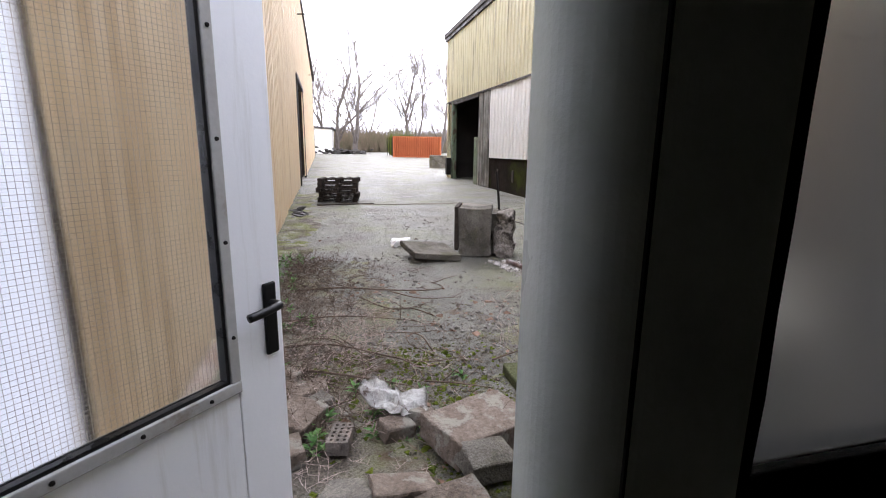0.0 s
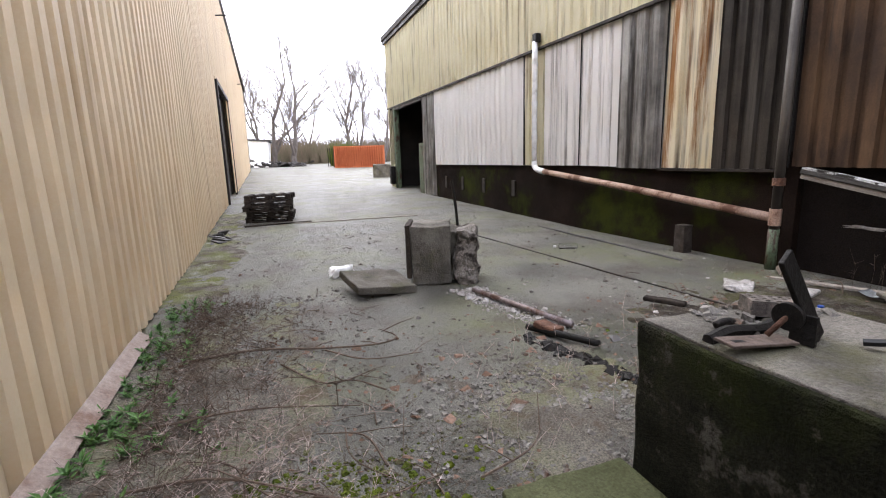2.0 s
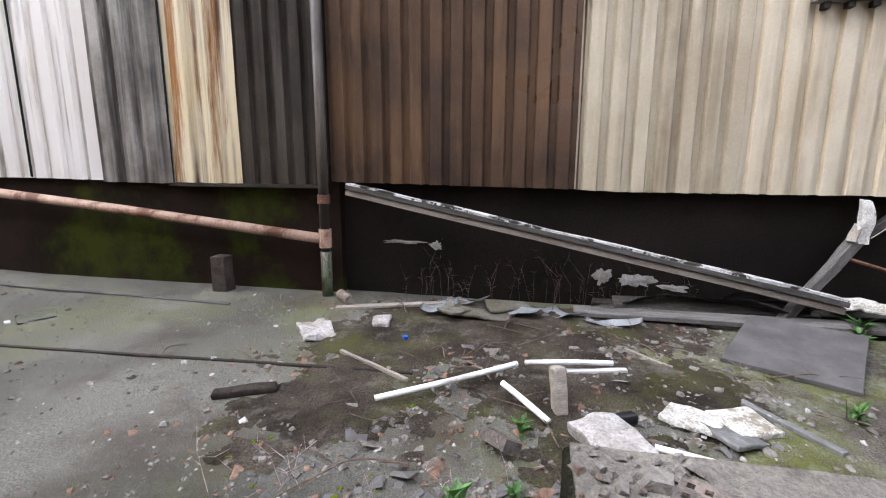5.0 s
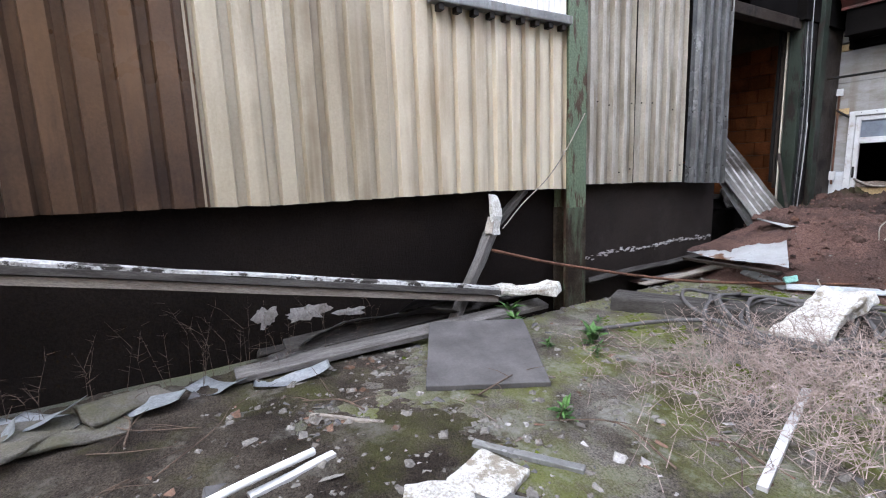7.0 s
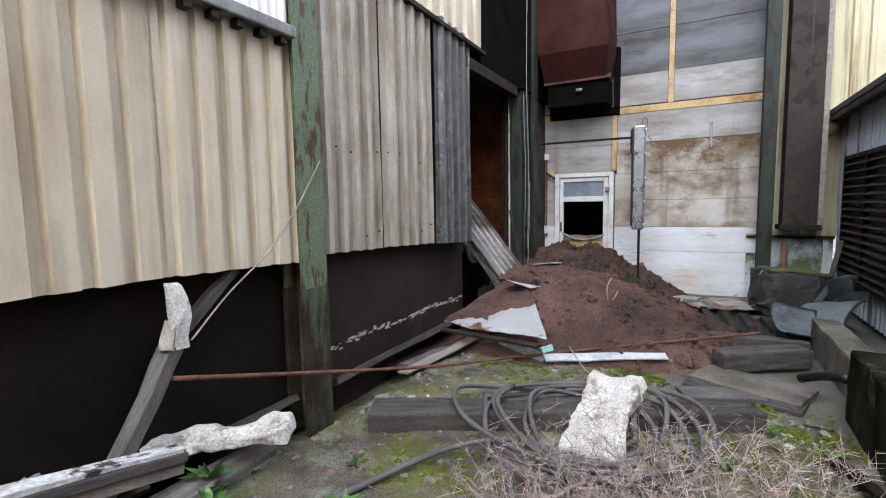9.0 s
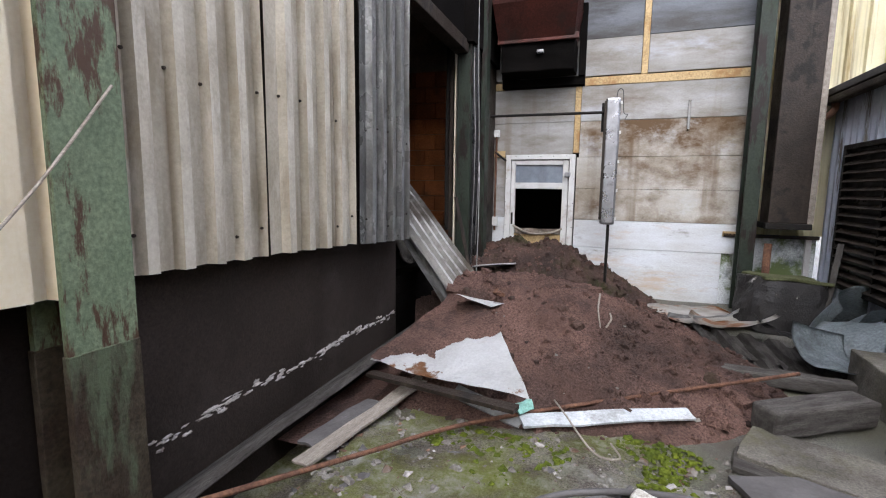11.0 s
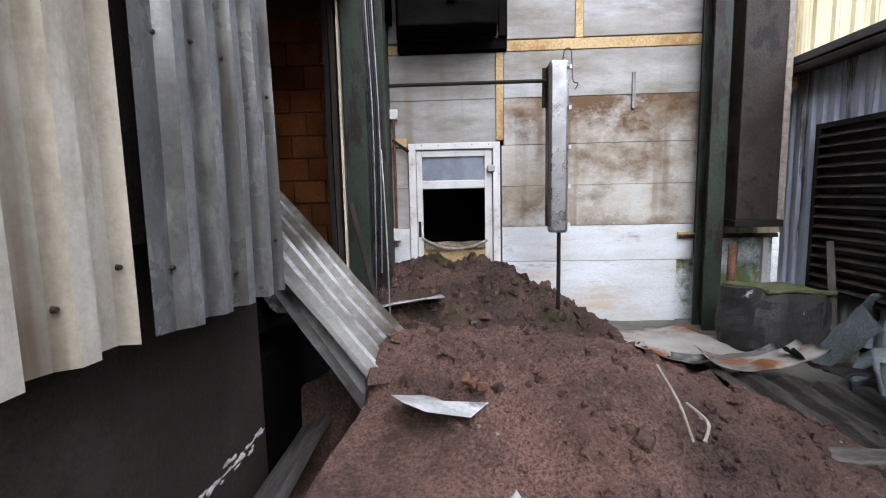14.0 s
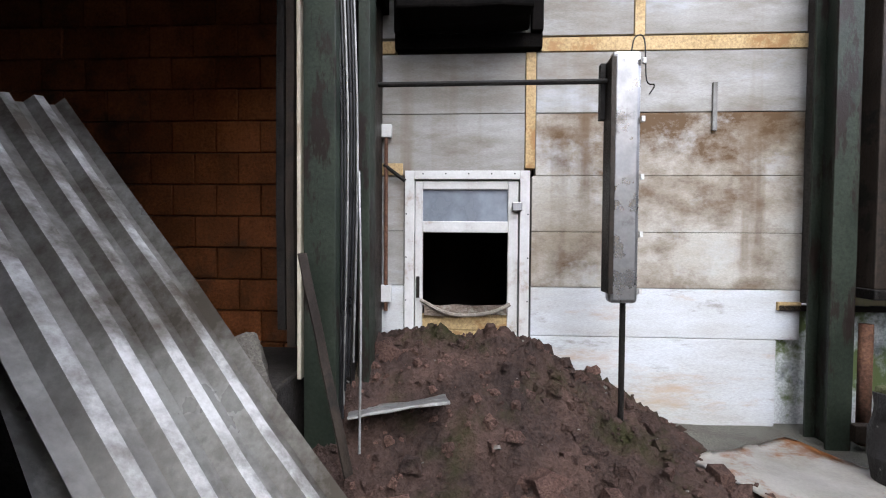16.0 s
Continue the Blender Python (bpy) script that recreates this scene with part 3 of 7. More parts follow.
def dirt_layer(x0, x1, y0, y1, bias, seed, label, mat="dirt", step=0.05):
    """A thin uneven skin of dirt on the yard with a ragged outline."""
    nx, ny = int((x1 - x0) / step), int((y1 - y0) / step)
    V, F, E = [], [], []
    for i in range(nx + 1):
        for j in range(ny + 1):
            x, y = x0 + (x1 - x0) * i / nx, y0 + (y1 - y0) * j / ny
            v = Vector((x, y, seed))
            rim = min((x - x0) / 0.8, (x1 - x) / 0.5, (y - y0) / 0.9, (y1 - y) / 1.2, 1.0)
            e = rim - 1 + bias + 0.75 * noise.noise(v * 0.9) + 0.45 * noise.noise(v * 2.6) + 0.35 * noise.noise(v * 7) + 0.3 * noise.noise(v * 15)
            V.append((x, y, ground_z(x, y) + max(-0.004, min(0.02, 0.05 * e)) + 0.006 * noise.noise(v * 13)))
            E.append(e)
    for i in range(nx):
        for j in range(ny):
            q = (i * (ny + 1) + j, (i + 1) * (ny + 1) + j, (i + 1) * (ny + 1) + j + 1, i * (ny + 1) + j + 1)
            if sum(E[k] for k in q) > 0:
                F.append(q)
    me = bpy.data.meshes.new("dirt")
    me.from_pydata(V, [], F)
    b2 = bmesh.new()
    b2.from_mesh(me)
    bpy.data.meshes.remove(me)
    for v in [v for v in b2.verts if not v.link_faces]:
        b2.verts.remove(v)
    thing("dirt_layer", label, "dirt", b2, M[mat], kind="structure", smooth=True)


dirt_layer(2.85, 7.1, -3.6, 2.3, 0.6, 1, "mossy brown dirt over the yard in front of the hall")
dirt_layer(2.95, 7.1, 1.2, 5.4, 0.5, 5, "dark brown soil and litter over the yard", "dirt_dark")
dirt_layer(-1.65, 0.9, 1.0, 7.5, 0.3, 2, "brown dirt along the beige wall", "dirt_grey")
dirt_layer(0.9, 3.1, 2.6, 5.0, 0.30, 3, "dirt and crumbs around the block", "dirt_grey")
dirt_layer(-1.65, 0.0, 7.0, 18.0, 0.4, 4, "brown dirt along the beige wall")

# ---- the long building with beige corrugated cladding ----
def left_x(y):
    return -0.97 - 0.006 * (y - 4)


wall_left = thing("wall_beige_building", "tall beige corrugated steel wall of a long building", "wall", box((-1.4, 2.02, -0.3), (-1.16, 20.4, 9.5)), M["interior"], kind="structure")
part("end_wall", box((-14, 1.93, -0.3), (-1.0, 2.01, 9.5), bevel=0.004), M["white_door"], wall_left, "white painted end wall")
part("backing", box((-1.5, 26.0, -0.3), (-1.24, 60, 9.5)), M["interior"], wall_left)
part("backing", box((-1.45, 20.4, 4.45), (-1.2, 26.0, 9.5)), M["interior"], wall_left)
part("roof", box((-14, 1.8, 9.5), (-0.98, 60, 9.7), bevel=0.03), M["roofing"], wall_left)
part("end_wall", box((-14, 60, -0.3), (-1.3, 60.2, 9.5)), M["beige_left"], wall_left)
y = 2.0
k = 0
while y < 60:
    w = 1.04 if y < 19 else 2.08
    bottom = -0.07 if y < 12 else ground_z(0, y) + 0.1
    if 20.3 < y + w / 2 < 26.0:
        bottom = 4.5
    bm = sheet(w, bottom, bottom, 9.5, 9.5, pitch=0.26, depth=0.05, crown=0.11, flank=0.04, rows=10 if y < 12 else 3, dent=0.02, thick=0.002, seed=k)
    s = part("cladding_sheet", bm, M["beige_left"], wall_left)
    s.matrix_world = Matrix.Translation((left_x(y), y, 0)) @ WEST
    y += w - 0.02
    k += 1
part("base_flashing", box((-0.065, 0, -0.012), (0.065, 3.9, 0.012), pose(-0.875, 2.15, -0.02, 0, 38, -0.4), rough_up=0.014, cuts=10), M["flashing"], wall_left, "loose bent base flashing")
part("door_frame", box((-1.12, 20.3, 0.05), (-1.0, 20.5, 4.5)), M["dark_steel"], wall_left)
part("door_frame", box((-1.12, 25.8, 0.05), (-1.02, 26.0, 4.5)), M["dark_steel"], wall_left)
part("door_head", box((-1.14, 20.3, 4.4), (-1.0, 26.0, 4.55)), M["dark_steel"], wall_left)
part("door_leaf", box((-1.35, 20.5, 0.1), (-1.3, 25.8, 4.4)), M["dark_steel"], wall_left, "dark recessed door leaf")

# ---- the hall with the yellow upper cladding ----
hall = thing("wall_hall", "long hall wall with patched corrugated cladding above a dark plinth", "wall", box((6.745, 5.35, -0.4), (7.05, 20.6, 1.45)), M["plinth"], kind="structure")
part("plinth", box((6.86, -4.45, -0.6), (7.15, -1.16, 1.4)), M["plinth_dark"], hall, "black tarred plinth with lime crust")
# this stretch lies in shade, painted as a blacker plinth
part("plinth", box((6.86, -1.16, -0.6), (7.15, 5.35, 1.4)), M["plinth_black"], hall, "sooty plinth with shade put in its black colour, plaster peeling")
# added fill, its black colour gives the darkness low in the opening
part("plinth_end", box((6.9, -5.9, -0.6), (7.15, -4.46, 0.62), cuts=5, rough_up=0.03), M["soot_shadow"], hall, "added low black fill for the dark gap beyond the plinth")
part("roof", box((6.5, -7.9, 7.52), (30, 26.4, 7.75), bevel=0.02), M["roofing"], hall)
part("wall_back", box((30, -7.9, -0.3), (30.3, 26.4, 7.6)), M["interior"], hall)
part("wall_end", box((6.75, 26.2, -0.3), (30, 26.45, 7.5)), M["yellow"], hall)
# added dark sheet over the inner end wall so the hall looks unlit
part("lining", box((7.0, 26.0, -0.3), (30, 26.18, 7.5)), M["interior"], hall)
part("eave_trim", box((6.56, -4.9, 7.35), (6.74, 26.4, 7.53), bevel=0.01), M["dark_steel"], hall)
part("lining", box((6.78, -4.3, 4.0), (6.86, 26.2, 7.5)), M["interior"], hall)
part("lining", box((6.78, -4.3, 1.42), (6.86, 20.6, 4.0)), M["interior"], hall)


def upper_z(y):
    return 3.80 + 0.011 * (y + 4.8)


y, k = 26.3, 0
while y > -4.7:
    w = min(1.32, y + 4.82)
    bm = sheet(w, upper_z(y), upper_z(y - w), 7.45, 7.45, pitch=0.33, depth=0.045, crown=0.08, flank=0.035, rows=4, dent=0.015, seed=k)
    s = part("upper_sheet", bm, M["yellow" if y > 0 else "tan"], hall)
    s.matrix_world = Matrix.Translation((6.68, y, 0)) @ EAST
    y -= w - 0.03
    k += 1
part("drip_flashing", box((6.60, 0, 0), (6.68, 31.1, 0.05), Matrix.Translation((0, -4.8, 3.78)) @ Matrix.Rotation(0.011, 4, "X")), M["dark_steel"], hall)

# y from, y to, z bottom at each end, top, material, pitch, shift out of the wall
PANELS = [
    (20.6, 19.05, 0.05, 0.05, 4.05, "grey_sheet", 0.33, 0.0), (19.05, 12.17, 1.29, 1.27, 4.05, "white_sheet", 0.33, 0.015),
    (12.17, 11.2, 1.27, 1.27, 4.0, "yellow", 0.30, 0.0), (11.25, 9.84, 1.27, 1.27, 4.0, "white_streaked", 0.30, 0.012),
    (9.86, 8.69, 1.27, 1.25, 4.0, "white_streaked", 0.30, 0.0), (8.70, 7.57, 1.23, 1.22, 4.0, "grey_sheet", 0.33, 0.012),
    (7.57, 6.61, 1.24, 1.23, 4.0, "cream_rust", 0.33, 0.02), (6.62, 5.50, 1.23, 1.24, 4.0, "charcoal", 0.224, 0.0),
    (5.44, 2.62, 1.27, 1.22, 4.0, "brown", 0.2275, 0.0), (2.66, 2.15, 1.22, 1.20, 4.0, "tan_grimy", 0.235, 0.02),
    (2.17, 1.09, 1.20, 1.20, 3.95, "tan_grimy", 0.2135, 0.0), (1.105, -0.02, 1.20, 1.20, 3.95, "tan", 0.2135, 0.006), (0.0, -1.06, 1.20, 1.17, 3.95, "tan", 0.195, 0.014),
    (-1.28, -2.24, 1.21, 1.18, 3.9, "greytan", 0.205, 0.02), (-2.255, -3.31, 1.19, 1.15, 3.9, "greytan", 0.216, 0.045),
    (-3.345, -4.34, 1.14, 1.09, 3.9, "grey_zinc", 0.21, 0.055),
]
for k, (ya, yb, za, zb, zt, mat, pitch, out) in enumerate(PANELS):
    old = mat in ("greytan", "grey_zinc")
    bm = sheet(ya - yb, za, zb, zt, zt, pitch=pitch, depth=0.045 if k < 5 or mat.startswith("tan") else 0.055, crown=pitch * (0.3 if old else 0.56), flank=pitch * 0.09, rows=10,
               dent=0.012 if mat != "white_sheet" else 0.05, ragged=0.008 if k > 7 else 0.004, seed=40 + k, worn=old)
    s = part("cladding_sheet", bm, M[mat], hall)
    if old:
        s.data.materials.append(M["worn_zinc" if mat == "grey_zinc" else "worn_crest"])
    s.matrix_world = Matrix.Translation((6.72 - out, ya, 0)) @ EAST @ Matrix.Rotation(radians(1.7 if old else 0.0), 4, "Z")
# window band sill above the tan sheets
part("translucent_sheet", sheet(1.68, 2.98, 2.98, 4.0, 4.0, pitch=0.08, depth=0.02, wave=True, rows=3), M["white_sheet"], hall, "pale translucent corrugated sheet").matrix_world = Matrix.Translation((6.63, 0.68, 0)) @ EAST
part("sill", box((6.55, -1.02, 2.90), (6.66, 0.70, 2.99), bevel=0.012), M["grey_zinc"], hall, "silver sill")
for k in range(9):
    part("sill_bracket", box((6.585, 0.56 - 0.19 * k, 2.845), (6.665, 0.62 - 0.19 * k, 2.9), bevel=0.006), M["dark_steel"], hall)
part("base_rail", box((6.62, 5.5, 1.19), (6.70, 7.6, 1.23)), M["dark_steel"], hall)
# big door of the hall
part("door_post", box((6.62, 24.75, -0.1), (6.85, 25.0, 4.1)), M["green_steel"], hall)
part("door_post", box((6.60, 25.0, -0.1), (6.80, 25.25, 1.3)), M["yellow"], hall, "yellow guard post")
part("door_leaf", box((6.74, 20.55, 0.0), (6.80, 21.3, 2.2)), M["green_steel"], hall, "green side door")
part("door_fascia", box((6.64, 20.5, 3.95), (6.8, 25.2, 4.12)), M["dark_steel"], hall)
part("cladding_sheet", sheet(1.1, 0.05, 0.05, 4.05, 4.05, pitch=0.33, rows=3), M["yellow"], hall).matrix_world = Matrix.Translation((6.71, 26.2, 0)) @ EAST
# steel columns of the hall
bm = box((6.60, -1.30, -0.3), (6.63, -1.02, 7.3))
add_box(bm, (6.63, -1.18, -0.3), (6.80, -1.14, 7.3))
add_box(bm, (6.80, -1.30, -0.3), (6.83, -1.02, 7.3))
part("column", bm, M["green_steel"], hall, "green flaking steel column")
for lo, hi in (((6.594, -1.306, -0.3), (6.636, -1.014, 0.95)), ((6.794, -1.306, -0.3), (6.836, -1.014, 0.95))):
    part("column_rust", box(lo, hi, bevel=0.004, cuts=4, rough_up=0.003), M["column_rust"], hall, "rust-brown foot of the steel column")
part("eave_beam", box((6.66, -6.5, 3.50), (6.86, -4.3, 3.66), bevel=0.01), M["dark_steel"], hall)

# ---- end wall of pale planks ----
WY = -7.93
end_wall = thing("wall_planks", "pale weathered concrete plank wall with ochre strips and water stains", "wall", box((2.85, WY - 0.35, -0.4), (5.2, WY - 0.16, 9.0)), M["interior"], kind="structure")
part("backing", box((6.45, WY - 0.35, -0.4), (9.0, WY - 0.16, 9.0)), M["interior"], end_wall)
part("backing", box((5.2, WY - 0.35, 2.25), (6.45, WY - 0.16, 9.0)), M["interior"], end_wall)
ROWS_Z = [(-0.3, 0.68), (0.685, 1.13), (1.135, 1.64), (1.643, 2.15), (2.155, 2.72), (2.725, 3.27), (3.42, 3.98), (3.985, 4.74), (4.745, 5.5), (5.505, 6.3), (6.305, 7.2), (7.205, 9.0)]
for z0, z1 in ROWS_Z:
    x0 = 3.05 if z1 < 1.0 else 2.85
    spans = [(x0, 5.24), (6.42, 6.86)] if z1 < 2.2 else ([(x0, 4.25), (4.35, 6.86)] if z0 > 3.3 else [(x0, 5.21), (5.31, 6.86)])
    for xa, xb in spans:
        zz0 = z0
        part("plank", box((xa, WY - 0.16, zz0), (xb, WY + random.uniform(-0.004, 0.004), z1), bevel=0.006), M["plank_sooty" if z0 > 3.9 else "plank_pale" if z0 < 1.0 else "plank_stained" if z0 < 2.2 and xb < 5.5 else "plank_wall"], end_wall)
for lo, hi in (((2.85, WY - 0.1, 3.275), (5.17, WY + 0.012, 3.40)), ((6.5, WY - 0.1, 3.275), (6.86, WY + 0.012, 3.39)), ((5.215, WY - 0.1, 2.22), (5.305, WY + 0.012, 3.27)),
               ((4.255, WY - 0.1, 3.405), (4.345, WY + 0.012, 6.5)), ((6.43, WY - 0.1, 2.16), (6.86, WY + 0.014, 2.27)), ((2.86, WY, 0.955), (3.06, WY + 0.03, 1.03))):
    part("plywood_strip", box(lo, hi, bevel=0.004), M["ply"], end_wall)
# room behind the broken door, its dark colour standing in for indoor shade
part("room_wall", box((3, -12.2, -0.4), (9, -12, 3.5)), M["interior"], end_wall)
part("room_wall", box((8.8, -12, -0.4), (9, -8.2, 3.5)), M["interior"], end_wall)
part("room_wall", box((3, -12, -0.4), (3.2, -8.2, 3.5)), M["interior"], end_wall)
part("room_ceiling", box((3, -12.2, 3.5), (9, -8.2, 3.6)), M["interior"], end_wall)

# red block wall inside the hall
brick_wall = thing("wall_red_block", "red hollow clay block wall blackened by soot", "wall", box((6.9, -7.6, -0.4), (12, -7.24, 7.5)), M["mortar"], kind="structure")
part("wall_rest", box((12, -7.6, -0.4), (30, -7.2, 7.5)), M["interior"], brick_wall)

# ---- louvred annex and entrance building ----
annex = thing("wall_annex", "grey ribbed zinc wall of a low annex with a louvre", "wall", box((1.5, WY, -0.3), (1.74, 0.45, 2.85)), M["interior"], kind="structure")
y, k = -7.92, 0
while y < 0.6:
    w = min(0.96, 0.72 - y)
    s = part("cladding_sheet", sheet(w, 0.0, 0.0, 2.86, 2.86, pitch=0.16, depth=0.035, crown=0.05, flank=0.02, rows=4, dent=0.008, seed=80 + k), M["louvre_wall"], annex)
    s.matrix_world = Matrix.Translation((1.82, y, 0)) @ WEST
    y += w - 0.01
    k += 1
part("roof", box((-1.75, WY, 2.91), (2.02, 0.62, 3.0), bevel=0.01), M["roofing"], annex)
part("gutter", box((1.90, WY + 0.1, 2.80), (2.03, 0.8, 2.89), bevel=0.02), M["dark_steel"], annex)
for k in range(2):
    part("wall_rest", box((-1.5, 0.45, -0.3), (-0.97, 0.75, 2.9)) if k == 0 else box((1.0, 0.45, -0.3), (1.74, 0.75, 2.9)), M["concrete"], annex)
part("lintel", box((-0.97, 0.47, 2.32), (1.0, 0.6, 2.9)), M["concrete"], annex)
part("floor", box((-1.5, -3, -0.12), (1.5, 0.75, -0.02)), M["concrete"], annex)
part("wall_rest", box((-1.7, -3, -0.3), (-1.5, 0.75, 2.9)), M["interior"], annex)
part("wall_rest", box((-1.7, -3.2, -0.3), (1.6, -3, 2.9)), M["interior"], annex)
west_wall = thing("wall_yellow_end", "pale yellow ribbed cladding above the annex roof", "wall", box((-8, -8.4, 1.0), (2.87, -8.06, 9)), M["interior"], kind="structure")
x, k = -2.0, 0
while x < 2.65:
    w = min(1.32, 2.68 - x)
    s = part("cladding_sheet", sheet(w, 1.0, 1.0, 9, 9, pitch=0.22, depth=0.04, crown=0.05, flank=0.02, rows=4, dent=0.01, seed=90 + k), M["yellow"], west_wall)
    s.matrix_world = Matrix.Translation((x + w, WY - 0.04, 0)) @ Matrix.Rotation(radians(180), 4, "Z")
    x += w - 0.02
    k += 1
part("base_panel", box((1.85, -8.12, -0.2), (3.05, -8.0, 0.95)), M["whitewash"], west_wall, "whitewashed base with moss")
part("base_frame", box((1.92, -8.0, -0.2), (1.99, -7.95, 0.95)), M["white_frame"], west_wall)
part("base_lintel", box((1.85, -8.0, 0.95), (3.05, -7.9, 1.0)), M["dark_steel"], west_wall)

# bolts in the hall cladding
bolt = bmesh.new()
bmesh.ops.create_cone(bolt, cap_ends=True, segments=8, radius1=0.010, radius2=0.007, depth=0.012, matrix=Matrix.Rotation(radians(-90), 4, "Y"))
bolt_ob = part("bolt", bolt, M["dark_steel"], hall)
bolt_ob.location = (6.70, 6.4, 1.5)
for k, (ya, yb, za, zb, zt, mat, pitch, out) in enumerate(PANELS[5:]):
    yy = ya - pitch * 0.5
    while yy > yb:
        for z in (za + 0.16 + 0.05 * math.sin(yy * 7), za + 0.95 + 0.04 * math.cos(yy * 5)):
            if random.random() < 0.6:
                o = new("bolt", bolt_ob.data)
                o.parent = hall
                o.location = (6.715 - out, yy, z)
        yy -= pitch

# dark gaps where sheets meet, and added black panels for the shaded, sooty recess above the opening
for yy, z0, z1 in ((19.05, 1.3, 4.0), (12.17, 1.28, 4.0), (9.85, 1.28, 4.0), (7.58, 1.22, 4.0), (5.46, 1.25, 4.0)):
    part("seam", box((6.672, yy - 0.005, z0), (6.70, yy + 0.005, z1)), M["black_iron"], hall)
part("soot_panel", box((6.70, -6.29, 3.665), (6.88, -4.84, 7.34)), M["soot_shadow"], hall, "black lining standing in for the dark sooty recess above the opening")
part("soot_panel", box((6.56, -7.9, 3.62), (6.90, -6.3, 7.45)), M["soot_shadow"], hall, "black panel standing in for the dark sooty recess over the columns")


# ---- soil heap, blocks, slabs ----
def pile_z(x, y):
    def bump_at(cx, cy, rx, ry, h, p=1.0):
        d = (((x - cx) / rx) ** 2 + ((y - cy) / ry) ** 2) ** 0.5
        return h * max(0.0, 1 - d) ** p
    yy = y
    y = y if y > -4.8 else -4.8 + (y + 4.8) * 1.5
    a = max(bump_at(5.45, -4.7, 2.5, 1.85, 0.95), bump_at(5.9, -4.8, 1.5, 1.5, 1.0, 0.8), bump_at(5.2, -4.7, 2.0, 1.5, 0.98, 0.9))
    y = yy
    b = max(bump_at(6.2, -7.5, 2.2, 1.55, 1.45), bump_at(5.5, -7.5, 1.7, 1.5, 1.0))
    b = min(b, 0.82)
    c = bump_at(5.4, -6.0, 2.3, 1.7, 0.30, 0.6)
    h = max(min(a, 0.83 + 0.15 * (a - 0.83)), b, c)
    return h * max(0.0, 1 - max(0.0, x - 6.22) / 0.28) if y > -4.9 else h


def soil(ya, yb):
    bm = bmesh.new()
    nx, ny = 150, int((yb - ya) * 36)
    g = []
    for i in range(nx + 1):
        row = []
        for j in range(ny + 1):
            x, y = 2.9 + 3.92 * i / nx, ya + (yb - ya) * j / ny
            h = pile_z(x, y)
            v = Vector((x, y, 0))
            r = 0.09 * noise.noise(v * 1.7) + 0.06 * noise.noise(v * 4) + 0.05 * abs(noise.noise(v * 9)) + 0.025 * noise.noise(v * 20) + 0.012 * noise.noise(v * 45)
            if y < -6.2:
                r *= 2.0
            row.append(bm.verts.new((x, y, -0.17 + h + r * min(1, h * 3 + 0.05))))
        g.append(row)
    for a, b in zip(g, g[1:]):
        for j in range(ny):
            bm.faces.new((a[j], b[j], b[j + 1], a[j + 1]))
    return bm


thing("soil_heap", "heap of red-brown soil dumped on the yard", "soil heap", soil(-6.2, -2.42), M["soil"], smooth=True)
# the back heap's shade is put into its darker soil colour
thing("soil_heap", "soil darkened for shade, heaped against the broken door", "soil heap", soil(-7.92, -6.195), M["soil_dark"], smooth=True)


def clods(n, seed, where, size, up):
    """Many small broken lumps joined in one mesh."""
    rnd = random.Random(seed)
    V, F = [], []
    base = [(-1, -1, -.6), (1, -1, -.6), (1, 1, -.6), (-1, 1, -.6), (-.7, -.6, .6), (.6, -.7, .7), (.7, .6, .5), (-.6, .7, .6)]
    faces = [(0, 3, 2, 1), (4, 5, 6, 7), (0, 1, 5, 4), (1, 2, 6, 5), (2, 3, 7, 6), (3, 0, 4, 7)]
    for _ in range(n):
        p = where(rnd)
        if not p:
            continue
        s = rnd.uniform(*size) * (1 if rnd.random() < 0.85 else 2.2)
        rot = Euler((rnd.uniform(-.5, .5), rnd.uniform(-.5, .5), rnd.uniform(0, 6.3))).to_matrix()
        fl = rnd.uniform(*up)
        o = len(V)
        for b in base:
            q = rot @ Vector((b[0] * s * rnd.uniform(.6, 1.1), b[1] * s * rnd.uniform(.5, 1.1), b[2] * s * fl))
            V.append((p[0] + q.x, p[1] + q.y, p[2] + q.z + s * fl * 0.3))
        F += [tuple(o + i for i in f) for f in faces]
    me = bpy.data.meshes.new("lumps")
    me.from_pydata(V, [], F)
    bm = bmesh.new()
    bm.from_mesh(me)
    bpy.data.meshes.remove(me)
    return bm


def on_heap(rnd):
    x, y = rnd.uniform(3.3, 6.7), rnd.uniform(-7.8, -2.9)
    h = pile_z(x, y)
    if h < 0.06:
        return None
    v = Vector((x, y, 0))
    r = 0.09 * noise.noise(v * 1.7) + 0.06 * noise.noise(v * 4) + 0.05 * abs(noise.noise(v * 9)) + 0.025 * noise.noise(v * 20)
    return (x, y, -0.17 + h + r * (2.0 if y < -6.2 else 1) * min(1, h * 3 + 0.05))


thing("soil_clods", "loose clods of red-brown soil on the heap", "soil clods", clods(1500, 3, on_heap, (0.006, 0.02), (0.7, 1.2)), M["soil"], kind="stuff")
thing("soil_lumps", "dark lumps of soil on the heap by the door", "soil lumps", clods(420, 6, lambda r: (lambda p: p if p and p[1] < -6.3 else None)(on_heap(r)), (0.012, 0.04), (0.6, 1.1)), M["soil_dark"], kind="stuff")
thing("soil_clods", "larger broken clods lying on the heap", "soil clods", clods(260, 71, on_heap, (0.018, 0.05), (0.6, 1.0)), M["soil"], kind="stuff")
thing("soil_clods", "dark clods lying on the heap", "soil clods", clods(170, 72, on_heap, (0.012, 0.04), (0.6, 1.0)), M["soil_dark"], kind="stuff")
thing("heap_chips", "pale chips scattered on the soil heap", "chips", clods(130, 4, on_heap, (0.005, 0.014), (0.3, 0.7)), M["chip"], kind="stuff")

